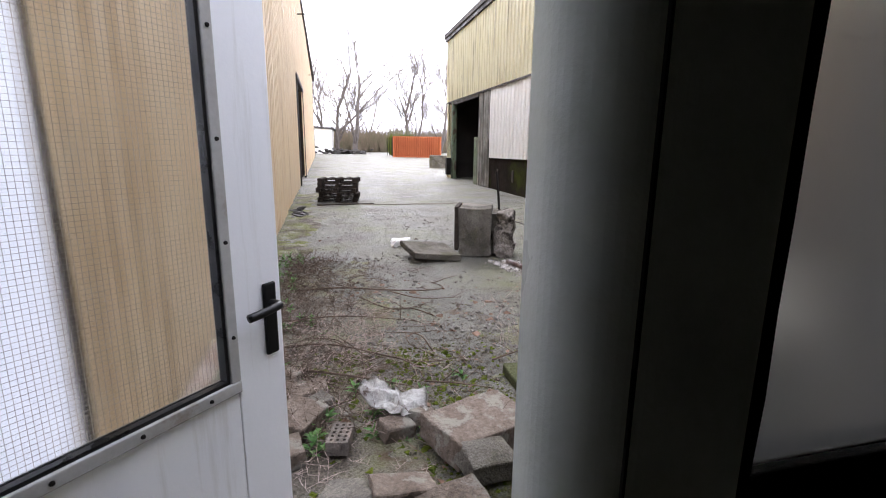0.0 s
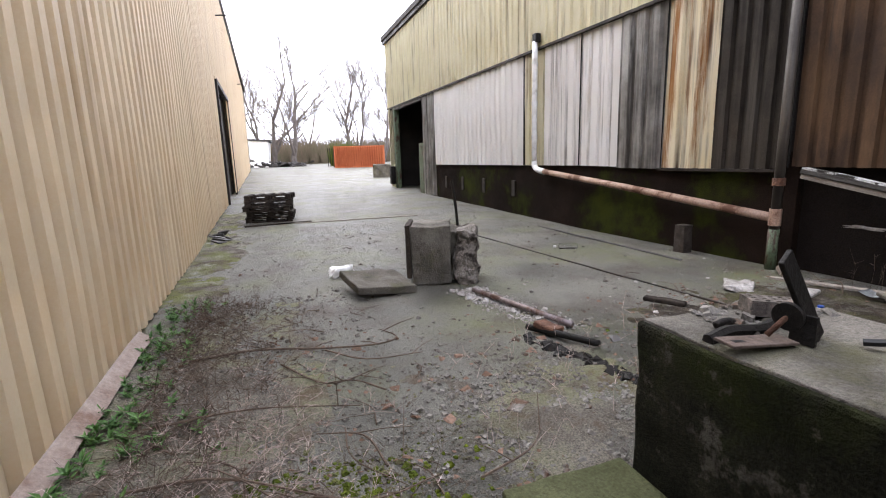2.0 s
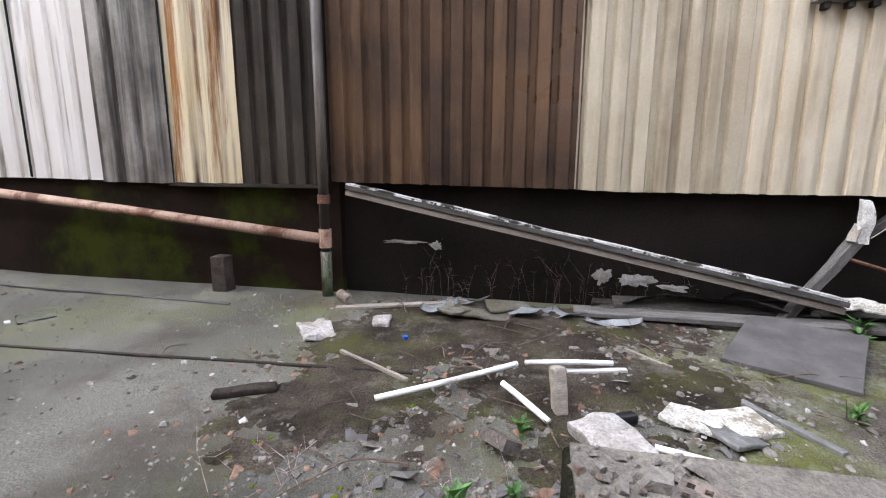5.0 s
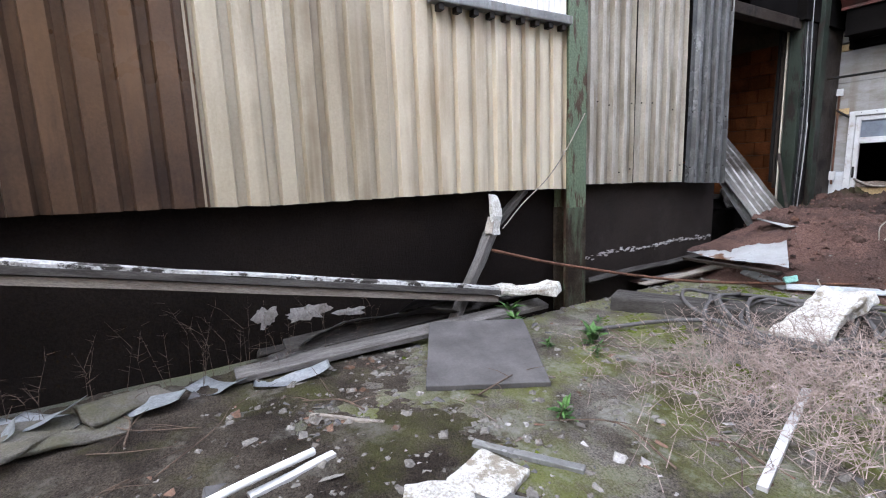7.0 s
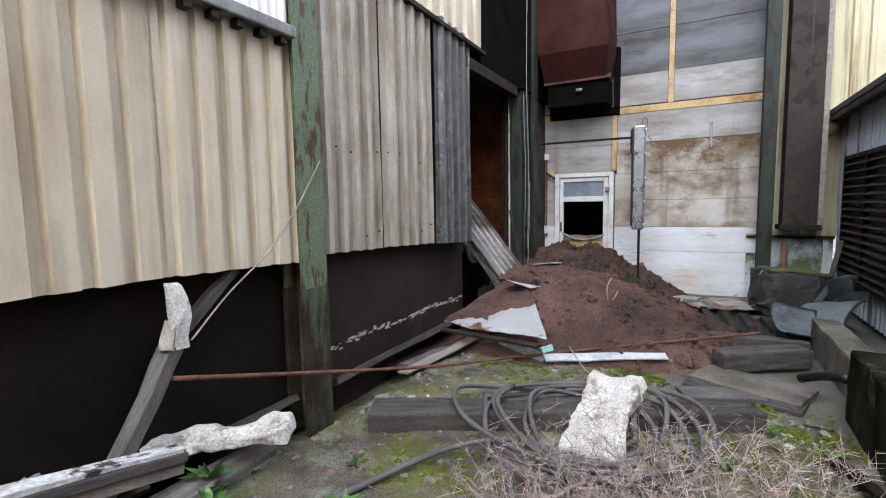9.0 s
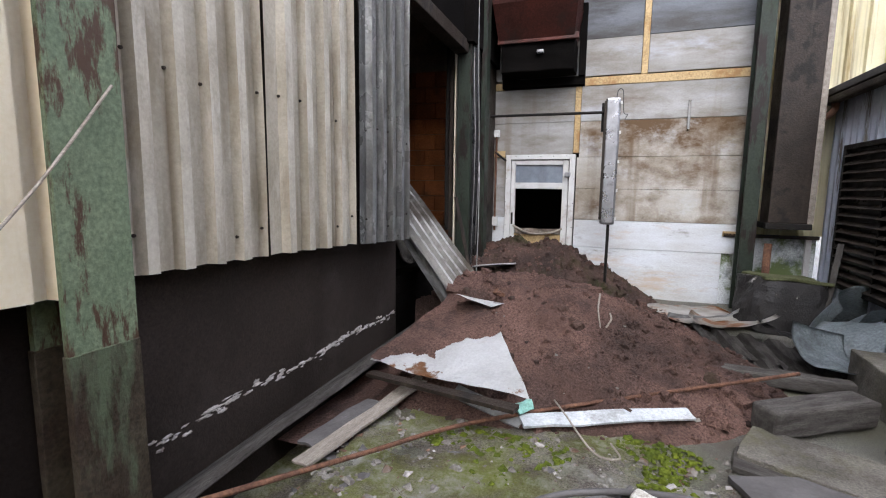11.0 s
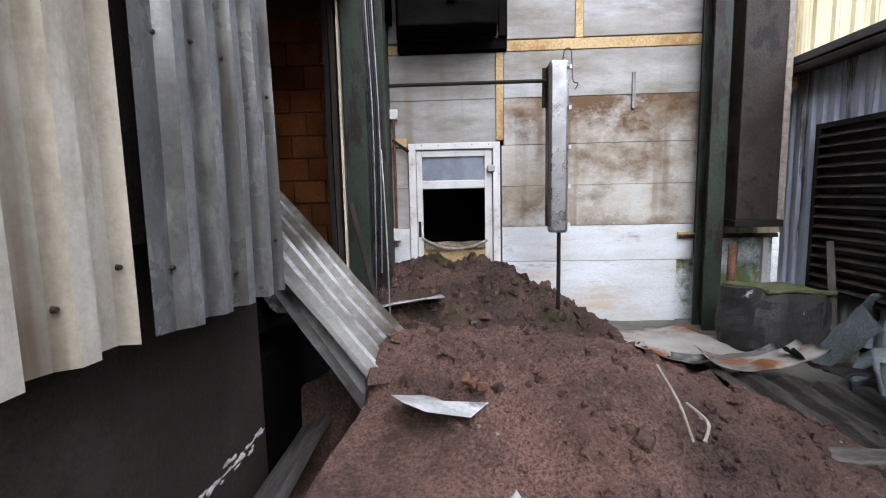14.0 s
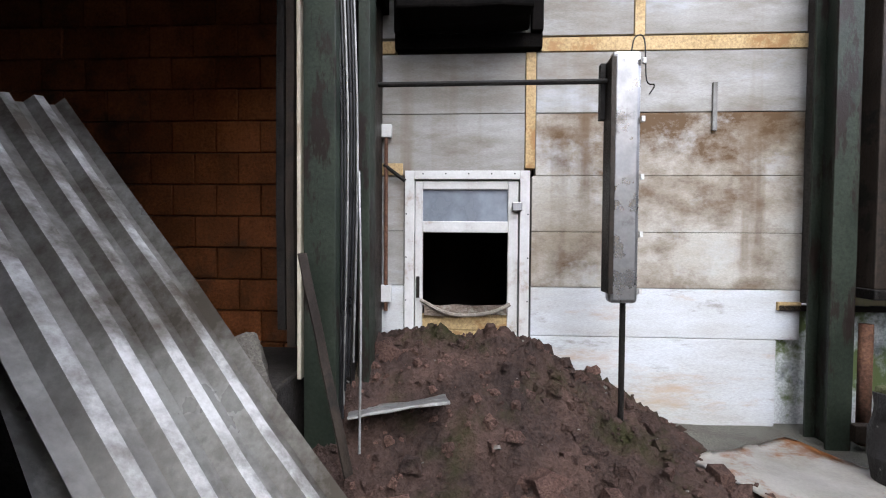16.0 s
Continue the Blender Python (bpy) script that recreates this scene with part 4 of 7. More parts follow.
thing("concrete_block", "large mossy dark concrete block carrying a steel bracket", "concrete block", box((1.88, 1.35, -0.15), (2.78, 2.9, 0.72), bevel=0.02, cuts=9, rough_up=0.018), M["moss_concrete"])
thing("screed", "pale green worn screed on top of the block", "screed", box((1.90, 1.37, 0.715), (2.76, 2.88, 0.735), bevel=0.004, cuts=9, rough_up=0.012), M["concrete"])
# broken block: two uprights with a gap, joined at the back
mid = thing("concrete_block", "broken grey concrete block with a recess and iron bar", "concrete block")
RM = Matrix.Translation((1.96, 6.86, 0)) @ Matrix.Rotation(radians(-20), 4, "Z")
part("body", box((0, 0, -0.1), (0.5, 0.72, 0.66), bevel=0.015, cuts=10, rough_up=0.022), M["concrete"], mid)
part("rear", box((0.48, 0.12, -0.1), (0.62, 0.72, 0.58), bevel=0.02, cuts=9, rough_up=0.06, seed=2), M["concrete"], mid)
part("broken_side", box((0.58, 0.02, -0.1), (0.84, 0.7, 0.6), bevel=0.03, cuts=12, rough_up=0.075, seed=3), M["rubble_face"], mid, "broken rubble side")
part("side_board", box((-0.07, 0.0, 0.0), (-0.005, 0.7, 0.68), bevel=0.008, cuts=4, rough_up=0.012), M["old_wood"], mid, "dark rotten formwork board")
part("iron_bar", tube([(0.62, 0.5, 0.5), (0.6, 0.52, 0.8), (0.55, 0.55, 1.2)], 0.02, 8), M["black_iron"], mid, "bent black iron bar")
mid.matrix_world = RM
thing("concrete_block", "mossy green concrete block beside the annex", "concrete block", box((1.92, -2.83, -0.15), (2.77, -0.9, 0.46), bevel=0.02, cuts=7, rough_up=0.018), M["moss_concrete"])
thing("low_wall", "low concrete kerb wall with a pale top", "low wall", box((2.42, -4.75, -0.15), (2.66, -2.9, 0.28), bevel=0.015, cuts=7, rough_up=0.014), M["concrete"])
thing("concrete_slab", "tilted flat concrete slab beside the broken block", "concrete slab", box((-0.37, -0.36, -0.045), (0.37, 0.36, 0.045), pose(1.5, 6.84, 0.02, 5, 6, 8), bevel=0.012, cuts=6, rough_up=0.016), M["slab_dark"])
thing("moss_slab", "moss-green concrete slab on the ground", "concrete slab", box((1.2, 1.5, -0.12), (1.88, 2.98, -0.015), bevel=0.015, cuts=8, rough_up=0.016), M["moss_slab"])


# ---- entrance door leaves ----
def screw(parent, p, axis="Y"):
    bm = bmesh.new()
    bmesh.ops.create_cone(bm, cap_ends=True, segments=10, radius1=0.007, radius2=0.005, depth=0.006, matrix=Matrix.Translation(p) @ Matrix.Rotation(radians(90), 4, "X"))
    part("screw", bm, M["black_iron"], parent)


door = thing("door_1", "open white metal door with wired glass and black handle", "door", kind="structure")
DW, DZ0, DZ1 = 1.16, 0.0, 2.22
# local x from the lock edge to the hinge, -y is the face towards the camera
part("stile", box((0, 0, DZ0), (0.19, 0.05, DZ1), bevel=0.004), M["white_door"], door)
part("stile", box((DW - 0.13, 0, DZ0), (DW, 0.05, DZ1), bevel=0.004), M["white_door"], door)
part("bottom_panel", box((0.19, 0.004, DZ0), (DW - 0.13, 0.046, 0.76), bevel=0.003), M["white_door"], door)
part("top_rail", box((0.19, 0, 2.08), (DW - 0.13, 0.05, DZ1), bevel=0.004), M["white_door"], door)
for lo, hi in (((0.19, -0.014, 0.76), (DW - 0.13, 0.03, 0.80)), ((0.19, -0.012, 0.80), (0.225, 0.03, 2.08)), ((DW - 0.165, -0.012, 0.80), (DW - 0.13, 0.03, 2.08))):
    part("glazing_bead", box(lo, hi, bevel=0.004), M["white_frame"], door)
for lo, hi in (((0.225, -0.004, 0.80), (0.236, 0.03, 2.08)), ((0.225, -0.004, 0.80), (DW - 0.165, 0.03, 0.811))):
    part("gasket", box(lo, hi), M["black"], door)
part("glass", box((0.236, 0.018, 0.811), (DW - 0.165, 0.024, 2.08)), M["wired"], door, "frosted wired glass pane")
wire = bmesh.new()
for i in range(56):
    x = 0.24 + 0.0135 * i
    if x < DW - 0.17:
        add_box(wire, (x, 0.0244, 0.812), (x + 0.0009, 0.0253, 2.08))
for i in range(94):
    add_box(wire, (0.237, 0.0243, 0.815 + 0.0135 * i), (DW - 0.166, 0.0252, 0.8159 + 0.0135 * i))
part("wire_mesh", wire, M["wire"], door)
for z in (0.95, 1.25, 1.55, 1.85):
    screw(door, (0.207, -0.014, z))
for x in (0.3, 0.5, 0.7):
    screw(door, (x, -0.016, 0.78))
plate = part("handle_plate", box((0.03, -0.014, 0.84), (0.08, 0.0, 1.09), bevel=0.006), M["black"], door, "black handle plate")
part("lever", tube(curve_pts([(0.055, -0.01, 1.02), (0.055, -0.05, 1.02), (0.075, -0.06, 1.02), (0.13, -0.062, 1.015), (0.18, -0.056, 1.01)], 5), 0.014, 10), M["black"], plate, smooth=True)
part("lever", tube(curve_pts([(0.055, 0.05, 1.02), (0.055, 0.10, 1.02), (0.075, 0.11, 1.02), (0.17, 0.108, 1.012)], 5), 0.011, 10), M["black"], plate, smooth=True)
door.matrix_world = Matrix.Translation((-0.17, 1.63, -0.02)) @ Matrix.Rotation(math.atan2(-0.745, -0.667), 4, "Z") @ Matrix.Diagonal((1, -1, 1, 1))

fixed = thing("door_2", "closed door leaf with frosted glass, shade put in its colour", "door", kind="structure")
def round_stile(x0, x1, y0, y1, r, z0, z1):
    """A door stile whose inner corner is a wide round, shaped so spilled light fades across it."""
    b2 = bmesh.new()
    ring = [(x1, y1), (x0, y1)] + [(x0 + r - r * math.cos(a), y0 + r - r * math.sin(a)) for a in [math.pi / 2 * i / 14 for i in range(15)]] + [(x1, y0)]
    lo, hi = [b2.verts.new((x, y, z0)) for x, y in ring], [b2.verts.new((x, y, z1)) for x, y in ring]
    for i in range(len(ring)):
        j = (i + 1) % len(ring)
        b2.faces.new((lo[j], lo[i], hi[i], hi[j]))
    b2.faces.new(lo)
    b2.faces.new(hi[::-1])
    return b2


part("stile", round_stile(0.2, 0.40, 0.335, 0.45, 0.085, -0.02, 2.2), M["stile_paint"], fixed, "pale green-stained door stile", smooth=False)
part("edge_seal", box((0.262, 0.334, -0.02), (0.265, 0.35, 2.2)), M["black"], fixed)
# bead and lower panel are painted black for the backlit inside face
part("glazing_bead", box((0.398, 0.34, 1.165), (0.424, 0.37, 2.1), cuts=9, rough_up=0.004), M["soot_shadow"], fixed, "ragged bead coloured black for backlit shade")
part("bottom_panel", box((0.40, 0.345, -0.02), (1.0, 0.40, 1.165), bevel=0.003), M["soot_shadow"], fixed, "lower panel coloured black for backlit shade")
part("top_rail", box((0.40, 0.35, 2.1), (1.0, 0.43, 2.2), bevel=0.004), M["white_door"], fixed)
part("glass", box((0.41, 0.358, 1.1), (1.0, 0.364, 2.12)), M["dim_glass"], fixed, "grimy frosted pane")
part("post", box((1.0, 0.33, -0.02), (1.1, 0.46, 2.26)), M["white_door"], fixed)

# ---- end wall: broken door, lamp, hopper, columns ----
bd = thing("door_3", "white framed door with a broken lower pane, half buried", "door", kind="structure")
for lo, hi in (((5.26, -8.05, 0.1), (5.35, -7.90, 2.2)), ((6.32, -8.05, 0.1), (6.41, -7.90, 2.2)), ((5.35, -8.05, 2.12), (6.32, -7.90, 2.2))):
    part("door_frame", box(lo, hi, bevel=0.006), M["white_frame"], bd)
for lo, hi in (((5.36, -8.0, 0.1), (5.455, -7.93, 2.11)), ((6.245, -8.0, 0.1), (6.315, -7.93, 2.11)), ((5.455, -8.0, 2.03), (6.245, -7.93, 2.11)), ((5.455, -8.0, 1.63), (6.245, -7.93, 1.735))):
    part("leaf_rail", box(lo, hi, bevel=0.008), M["white_frame"], bd)
for k in range(5):
    part("plank", box((5.455, -7.99, 0.1 + 0.155 * k), (6.245, -7.945, 0.25 + 0.155 * k), bevel=0.006), M["ply"], bd, "ochre board")
part("top_pane", box((5.455, -7.97, 1.735), (6.245, -7.96, 2.03)), M["pane"], bd, "dull grey upper pane")
part("torn_seal", tube(curve_pts([(5.43, -7.92, 0.97), (5.6, -7.88, 0.90), (5.85, -7.86, 0.87), (6.05, -7.88, 0.90), (6.26, -7.92, 1.0)], 5), 0.018, 6), M["timber_pale"], bd, "torn sagging strip")
part("torn_sheet", box((5.47, -7.93, 0.86), (6.24, -7.915, 0.95), cuts=4, rough_up=0.03), M["brick"], bd)
part("handle", box((6.27, -7.93, 1.02), (6.30, -7.90, 1.22), bevel=0.006), M["black_iron"], bd)
part("door_closer", box((5.33, -7.93, 1.83), (5.42, -7.87, 1.91), bevel=0.008), M["alu"], bd)
for z in (0.6, 1.0, 1.4, 1.8):
    for x in (5.275, 6.395):
        screw(bd, (x, -7.90, z))
for k in range(5):
    screw(bd, (5.4 + 0.21 * k, -7.90, 2.17))

lamp = thing("sign_light", "grimy vertical fluorescent light box hung from a pipe", "light box")
bm = box((4.62, -7.06, 1.13), (4.82, -6.94, 2.90), bevel=0.03)
housing = part("housing", bm, M["alu"], lamp, "scratched aluminium housing")
part("back_plate", box((4.80, -7.10, 1.2), (4.835, -6.92, 2.85), bevel=0.004), M["dark_steel"], lamp)
for k in range(5):
    part("clip", box((4.60, -6.95, 1.2 + 0.4 * k), (4.625, -6.92, 1.24 + 0.4 * k), bevel=0.004), M["white_frame"], housing)
part("post", tube([(4.70, -7.02, 0.1), (4.70, -7.02, 1.15)], 0.022, 8), M["black_iron"], lamp)
part("arm", tube([(6.50, -7.1, 2.73), (4.80, -7.02, 2.71)], 0.02, 8), M["black_iron"], lamp)
part("bracket", box((4.83, -7.12, 2.45), (4.87, -7.06, 2.85)), M["black_iron"], lamp)
part("cable_loop", tube(curve_pts([(4.68, -7.0, 2.9), (4.66, -6.98, 3.0), (4.60, -6.97, 2.98), (4.58, -6.97, 2.7), (4.53, -6.96, 2.66), (4.56, -6.97, 2.6)], 6), 0.005, 6), M["black"], lamp)

hop = thing("hopper", "red-brown steel chute with a black mouth on the wall", "hopper")
bm = bmesh.new()
ring = [((5.32, -7.9), (6.45, -7.9), (6.45, -7.32), (5.32, -7.32)), ((5.24, -7.9), (6.52, -7.9), (6.50, -7.05), (5.26, -7.05)), ((5.30, -7.9), (6.75, -7.9), (6.70, -6.9), (5.40, -6.9))]
hz = (3.85, 4.35, 6.6)
rings = [[bm.verts.new((x, y, z)) for x, y in r] for r, z in zip(ring, hz)]
for a, b in zip(rings, rings[1:]):
    for j in range(4):
        bm.faces.new((a[j], a[(j + 1) % 4], b[(j + 1) % 4], b[j]))
bmesh.ops.solidify(bm, geom=list(bm.faces), thickness=0.02)
part("chute", bm, M["red_hopper"], hop)
bm = bmesh.new()
for lo, hi in (((5.17, -7.93, 3.29), (6.50, -7.85, 3.42)), ((5.17, -7.93, 3.42), (5.27, -7.80, 4.5)), ((6.42, -7.93, 3.42), (6.50, -7.80, 4.4))):
    add_box(bm, lo, hi, bevel=0.008)
part("mouth_frame", bm, M["soot_shadow"], hop)
# the mouth is a solid block in matt black
mouth = part("mouth", box((5.30, -7.86, 3.42), (6.42, -7.36, 3.88), bevel=0.02, cuts=3, rough_up=0.02), M["soot_shadow"], hop, "solid matt black mouth")
part("band", box((5.25, -7.35, 3.84), (6.47, -7.30, 3.93), bevel=0.008), M["red_hopper"], hop)
part("lamp", box((5.75, -7.34, 3.66), (5.87, -7.28, 3.72), bevel=0.02), M["alu"], mouth)

hc = thing("steel_column", "dark green steel column in front of the plank wall", "column", kind="structure")
for lo, hi in (((2.74, -7.74, -0.2), (2.93, -7.715, 9)), ((2.825, -7.715, -0.2), (2.845, -7.50, 9)), ((2.74, -7.50, -0.2), (2.93, -7.475, 9))):
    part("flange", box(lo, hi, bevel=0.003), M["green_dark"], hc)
part("bracket", box((2.6, -7.5, -0.02), (2.75, -7.42, 0.12), bevel=0.006), M["dark_steel"], hc)
duct = thing("duct", "dark rusty box duct beside the steel column", "duct")
part("casing", box((2.16, -7.85, 1.2), (2.62, -7.45, 9), bevel=0.01), M["dark_steel"], duct)
part("end_lip", box((2.12, -7.87, 1.12), (2.66, -7.40, 1.2), bevel=0.008), M["black_iron"], duct)
part("corner_strip", box((2.10, -7.5, 1.2), (2.17, -7.44, 9), bevel=0.004), M["timber_pale"], duct)
part("downpipe", tube([(2.55, -7.6, -0.1), (2.55, -7.6, 0.9)], 0.05, 10), M["rust"], duct, smooth=True)
part("drain_pipe", tube(curve_pts([(1.95, -7.6, 2.82), (1.98, -7.6, 2.68), (2.15, -7.62, 2.56), (2.6, -7.65, 2.42)], 5), 0.045, 10), M["rust"], duct, smooth=True)

# left-hand cluster of columns, trims and cables at the opening
cl = thing("opening_columns", "green steel column with torn cladding edges and hanging cables", "column", kind="structure")
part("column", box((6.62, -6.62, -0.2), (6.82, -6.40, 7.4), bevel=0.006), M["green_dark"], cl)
part("trim", box((6.845, -6.6, 0.7), (6.87, -6.42, 7.4), bevel=0.006), M["greytan"], cl)
part("trim", box((6.90, -6.6, 0.9), (6.95, -6.45, 7.4), cuts=6, rough_up=0.01), M["dark_steel"], cl, "torn dark trim")
part("trim", box((6.96, -6.62, 1.0), (7.01, -6.45, 7.4), cuts=8, rough_up=0.012), M["black_iron"], cl)
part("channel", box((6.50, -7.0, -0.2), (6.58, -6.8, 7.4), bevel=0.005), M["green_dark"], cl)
part("channel", box((6.60, -6.95, -0.2), (6.64, -6.7, 7.4)), M["black_iron"], cl)
part("channel", box((6.62, -7.9, -0.2), (6.84, -7.2, 7.4)), M["dark_steel"], cl)
for k in range(6):
    x = 6.53 + 0.02 * k
    part("cable", tube(curve_pts([(x, -6.55 - 0.03 * k, 7.2), (x + 0.02, -6.5, 4), (x - 0.02, -6.5, 2.2), (x + 0.015 * math.sin(k), -6.48, 0.8 - 0.09 * k)], 6), 0.008, 5), M["black"] if k % 3 else M["grey_zinc"], cl)
bm = tube(curve_pts([(6.5, -6.5, 2.0), (6.44, -6.3, 1.2), (6.40, -6.1, 0.4)], 5), 0.008, 5)
part("cable", bm, M["grey_zinc"], cl)
con = thing("conduit", "rusty conduit with two white switch boxes on the wall", "conduit")
part("pipe", tube([(6.58, -7.88, 0.9), (6.58, -7.88, 2.6)], 0.018, 8), M["rust"], con)
part("pipe", tube([(6.6, -7.88, 2.25), (6.4, -7.86, 2.1)], 0.018, 8), M["black_iron"], con)
part("switch_box", box((6.53, -7.92, 2.5), (6.63, -7.86, 2.62), bevel=0.008), M["white_frame"], con)
part("switch_box", box((6.53, -7.92, 0.98), (6.63, -7.86, 1.14), bevel=0.008), M["white_frame"], con)
wb = thing("wall_bracket", "thin grey metal strip fixed to the plank wall", "bracket", box((3.62, -7.93, 2.55), (3.66, -7.90, 2.98), bevel=0.004), M["grey_zinc"])

# louvre
lv = thing("louvre", "large black louvre vent in the annex wall", "louvre")
LY0, LY1, LZ0, LZ1 = -7.28, -5.2, 0.43, 2.22
for lo, hi in (((1.84, LY0, LZ0), (1.93, LY0 + 0.06, LZ1)), ((1.84, LY1 - 0.06, LZ0), (1.93, LY1, LZ1)), ((1.84, LY0 + 0.06, LZ1 - 0.06), (1.93, LY1 - 0.06, LZ1)), ((1.84, LY0 + 0.06, LZ0), (1.93, LY1 - 0.06, LZ0 + 0.06)), ((1.86, -6.27, LZ0 + 0.06), (1.925, -6.23, LZ1 - 0.06))):
    part("frame", box(lo, hi, bevel=0.005), M["black_iron"], lv)
part("backing", box((1.858, LY0 + 0.03, LZ0 + 0.03), (1.866, LY1 - 0.03, LZ1 - 0.03)), M["black"], lv)
for k in range(16):
    z = LZ0 + 0.09 + 0.105 * k
    part("slat", box((-0.035, LY0 + 0.06, -0.006), (0.045, LY1 - 0.06, 0.006), pose(1.905, 0, z, 0, 35, 0)), M["dark_steel"], lv)

# ---- pipes along the hall ----
dp = thing("white_downpipe", "white downpipe turning into a rusty sloping pipe", "pipe")
part("riser", tube(curve_pts([(6.56, 11.45, 4.15), (6.56, 11.45, 2.5), (6.56, 11.45, 1.35)], 3), 0.065, 12), M["white_plastic"], dp, smooth=True)
part("elbow", tube(curve_pts([(6.56, 11.45, 1.36), (6.56, 11.42, 1.24), (6.56, 11.28, 1.17), (6.56, 11.0, 1.12)], 5), 0.07, 12), M["white_plastic"], dp, smooth=True)
part("sloping_pipe", tube([(6.56, 11.05, 1.13), (6.56, 8.3, 0.88), (6.56, 5.5, 0.60)], 0.062, 12), M["pipe_rust"], dp, "rust-stained sloping pipe", smooth=True)
for z in (3.6, 2.7, 1.9):
    part("collar", tube([(6.56, 11.45, z), (6.56, 11.45, z + 0.09)], 0.075, 12), M["white_plastic"], dp)
part("pipe_head", box((6.52, 11.36, 4.12), (6.66, 11.52, 4.32), bevel=0.01), M["black_iron"], dp)
bp = thing("brown_downpipe", "rusty brown downpipe standing against the hall", "pipe")
part("riser", tube([(6.56, 5.47, -0.1), (6.56, 5.47, 4.1)], 0.06, 12), M["charcoal"], bp, smooth=True)
part("lower_pipe", tube([(6.56, 5.47, -0.1), (6.56, 5.47, 0.45)], 0.066, 12), M["green_steel"], bp, smooth=True)
part("collar", tube([(6.56, 5.47, 0.5), (6.56, 5.47, 0.72)], 0.075, 12), M["pipe_rust"], bp)
part("collar", tube([(6.56, 5.47, 1.02), (6.56, 5.47, 1.12)], 0.075, 12), M["rust"], bp)
thing("clay_pipe", "broken red clay pipe end on the ground", "pipe", tube([(6.25, 5.05, -0.04), (6.45, 5.25, -0.03)], 0.06, 12), M["brick"])
post0 = thing("stump", "short dark wooden stump against the plinth", "post", box((6.42, 6.75, -0.15), (6.6, 6.95, 0.35), bevel=0.01, cuts=3, rough_up=0.015), M["old_wood"])


def plank(name, a, b, width, thick, mat, label, category, roll=0, rough_up=0.008, group=""):
    """A board or beam from a to b (middle of its ends)."""
    a, b = Vector(a), Vector(b)
    d = b - a
    m = Matrix.Translation(a) @ d.to_track_quat("Y", "Z").to_matrix().to_4x4() @ Matrix.Rotation(radians(roll), 4, "Y")
    ob = thing(name, label, category, box((-width / 2, 0, -thick / 2), (width / 2, d.length, thick / 2), bevel=min(width, thick) * 0.12, cuts=5, rough_up=rough_up, seed=a.x), M[mat], group=group, m=m)
    return ob


g = thing("fallen_gutter", "long fallen trim with peeling white edge leaning on the plinth", "gutter")
gm = Matrix.Translation((6.5, 5.15, 1.20)) @ (Vector((6.35, 0.2, 0.2)) - Vector((6.5, 5.15, 1.20))).to_track_quat("Y", "Z").to_matrix().to_4x4()
part("lower_board", box((-0.05, 0, -0.075), (0.02, 5.05, -0.015), cuts=6, rough_up=0.006), M["timber_pale"], g)
part("upper_board", box((-0.02, 0, 0.0), (0.05, 5.05, 0.045), cuts=6, rough_up=0.006), M["timber"], g)
part("peeling_edge", box((-0.08, 0, 0.048), (0.03, 5.05, 0.07), cuts=12, rough_up=0.018), M["lime"], g, "peeling white edge")
g.matrix_world = gm
plank("leaning_beam", (6.45, 0.72, -0.1), (6.70, -0.03, 0.83), 0.1, 0.1, "timber_mid", "split grey beam leaning against the plinth", "timber beam", rough_up=0.02)
plank("dark_prop", (6.74, 0.06, 0.72), (6.76, -0.5, 1.17), 0.1, 0.06, "timber", "dark broken board above the leaning beam", "board", rough_up=0.02)
plank("splinter", (6.63, -0.02, 0.74), (6.66, -0.02, 1.15), 0.1, 0.05, "foam", "torn pale splinter on the beam", "splinter", rough_up=0.05)
plank("splinter", (6.6, 0.09, 0.76), (6.66, 0.02, 0.92), 0.07, 0.05, "timber_pale", "short split wood stub on the beam", "splinter", rough_up=0.03)
plank("long_plank", (6.42, 2.62, -0.03), (6.3, -0.35, 0.02), 0.18, 0.05, "timber_mid", "long grey weathered plank on the ground", "plank", roll=8)
plank("long_plank", (6.62, 2.2, 0.02), (6.62, 0.3, 0.06), 0.2, 0.04, "timber", "dark plank behind the long plank", "plank", roll=25)
slate = thing("grey_board", "square dark grey board lying on the ground", "board", box((-0.55, -0.43, -0.02), (0.55, 0.43, 0.02), Matrix.Translation((5.70, 0.88, -0.01)) @ Matrix.Rotation(radians(-31), 4, "Z") @ Matrix.Rotation(radians(-5), 4, "Y"), bevel=0.006, cuts=4, rough_up=0.006), M["slate"])
beam = plank("timber_beam", (6.02, -1.1, -0.03), (3.38, -2.4, -0.03), 0.30, 0.2, "timber", "heavy dark timber beam across the yard", "timber beam", rough_up=0.012)
plank("curved_strip", (6.4, -2.1, -0.07), (6.02, -3.5, 0.06), 0.13, 0.02, "timber_pale", "bent grey rubber strip on the ground", "strip", rough_up=0.02)
plank("flat_strip", (6.5, -2.3, -0.08), (6.35, -3.0, -0.06), 0.16, 0.02, "slate", "short flat strip on the ground", "strip", rough_up=0.02)
plank("ledge", (6.72, -1.4, 0.0), (6.72, -6.3, 0.05), 0.22, 0.06, "timber", "rotten timber ledge along the plinth", "plank", roll=-25, rough_up=0.02)
plank("ledge", (6.76, 2.4, -0.02), (6.76, -1.0, 0.0), 0.18, 0.06, "timber", "rotten timber ledge along the plinth", "plank", roll=-25, rough_up=0.02)
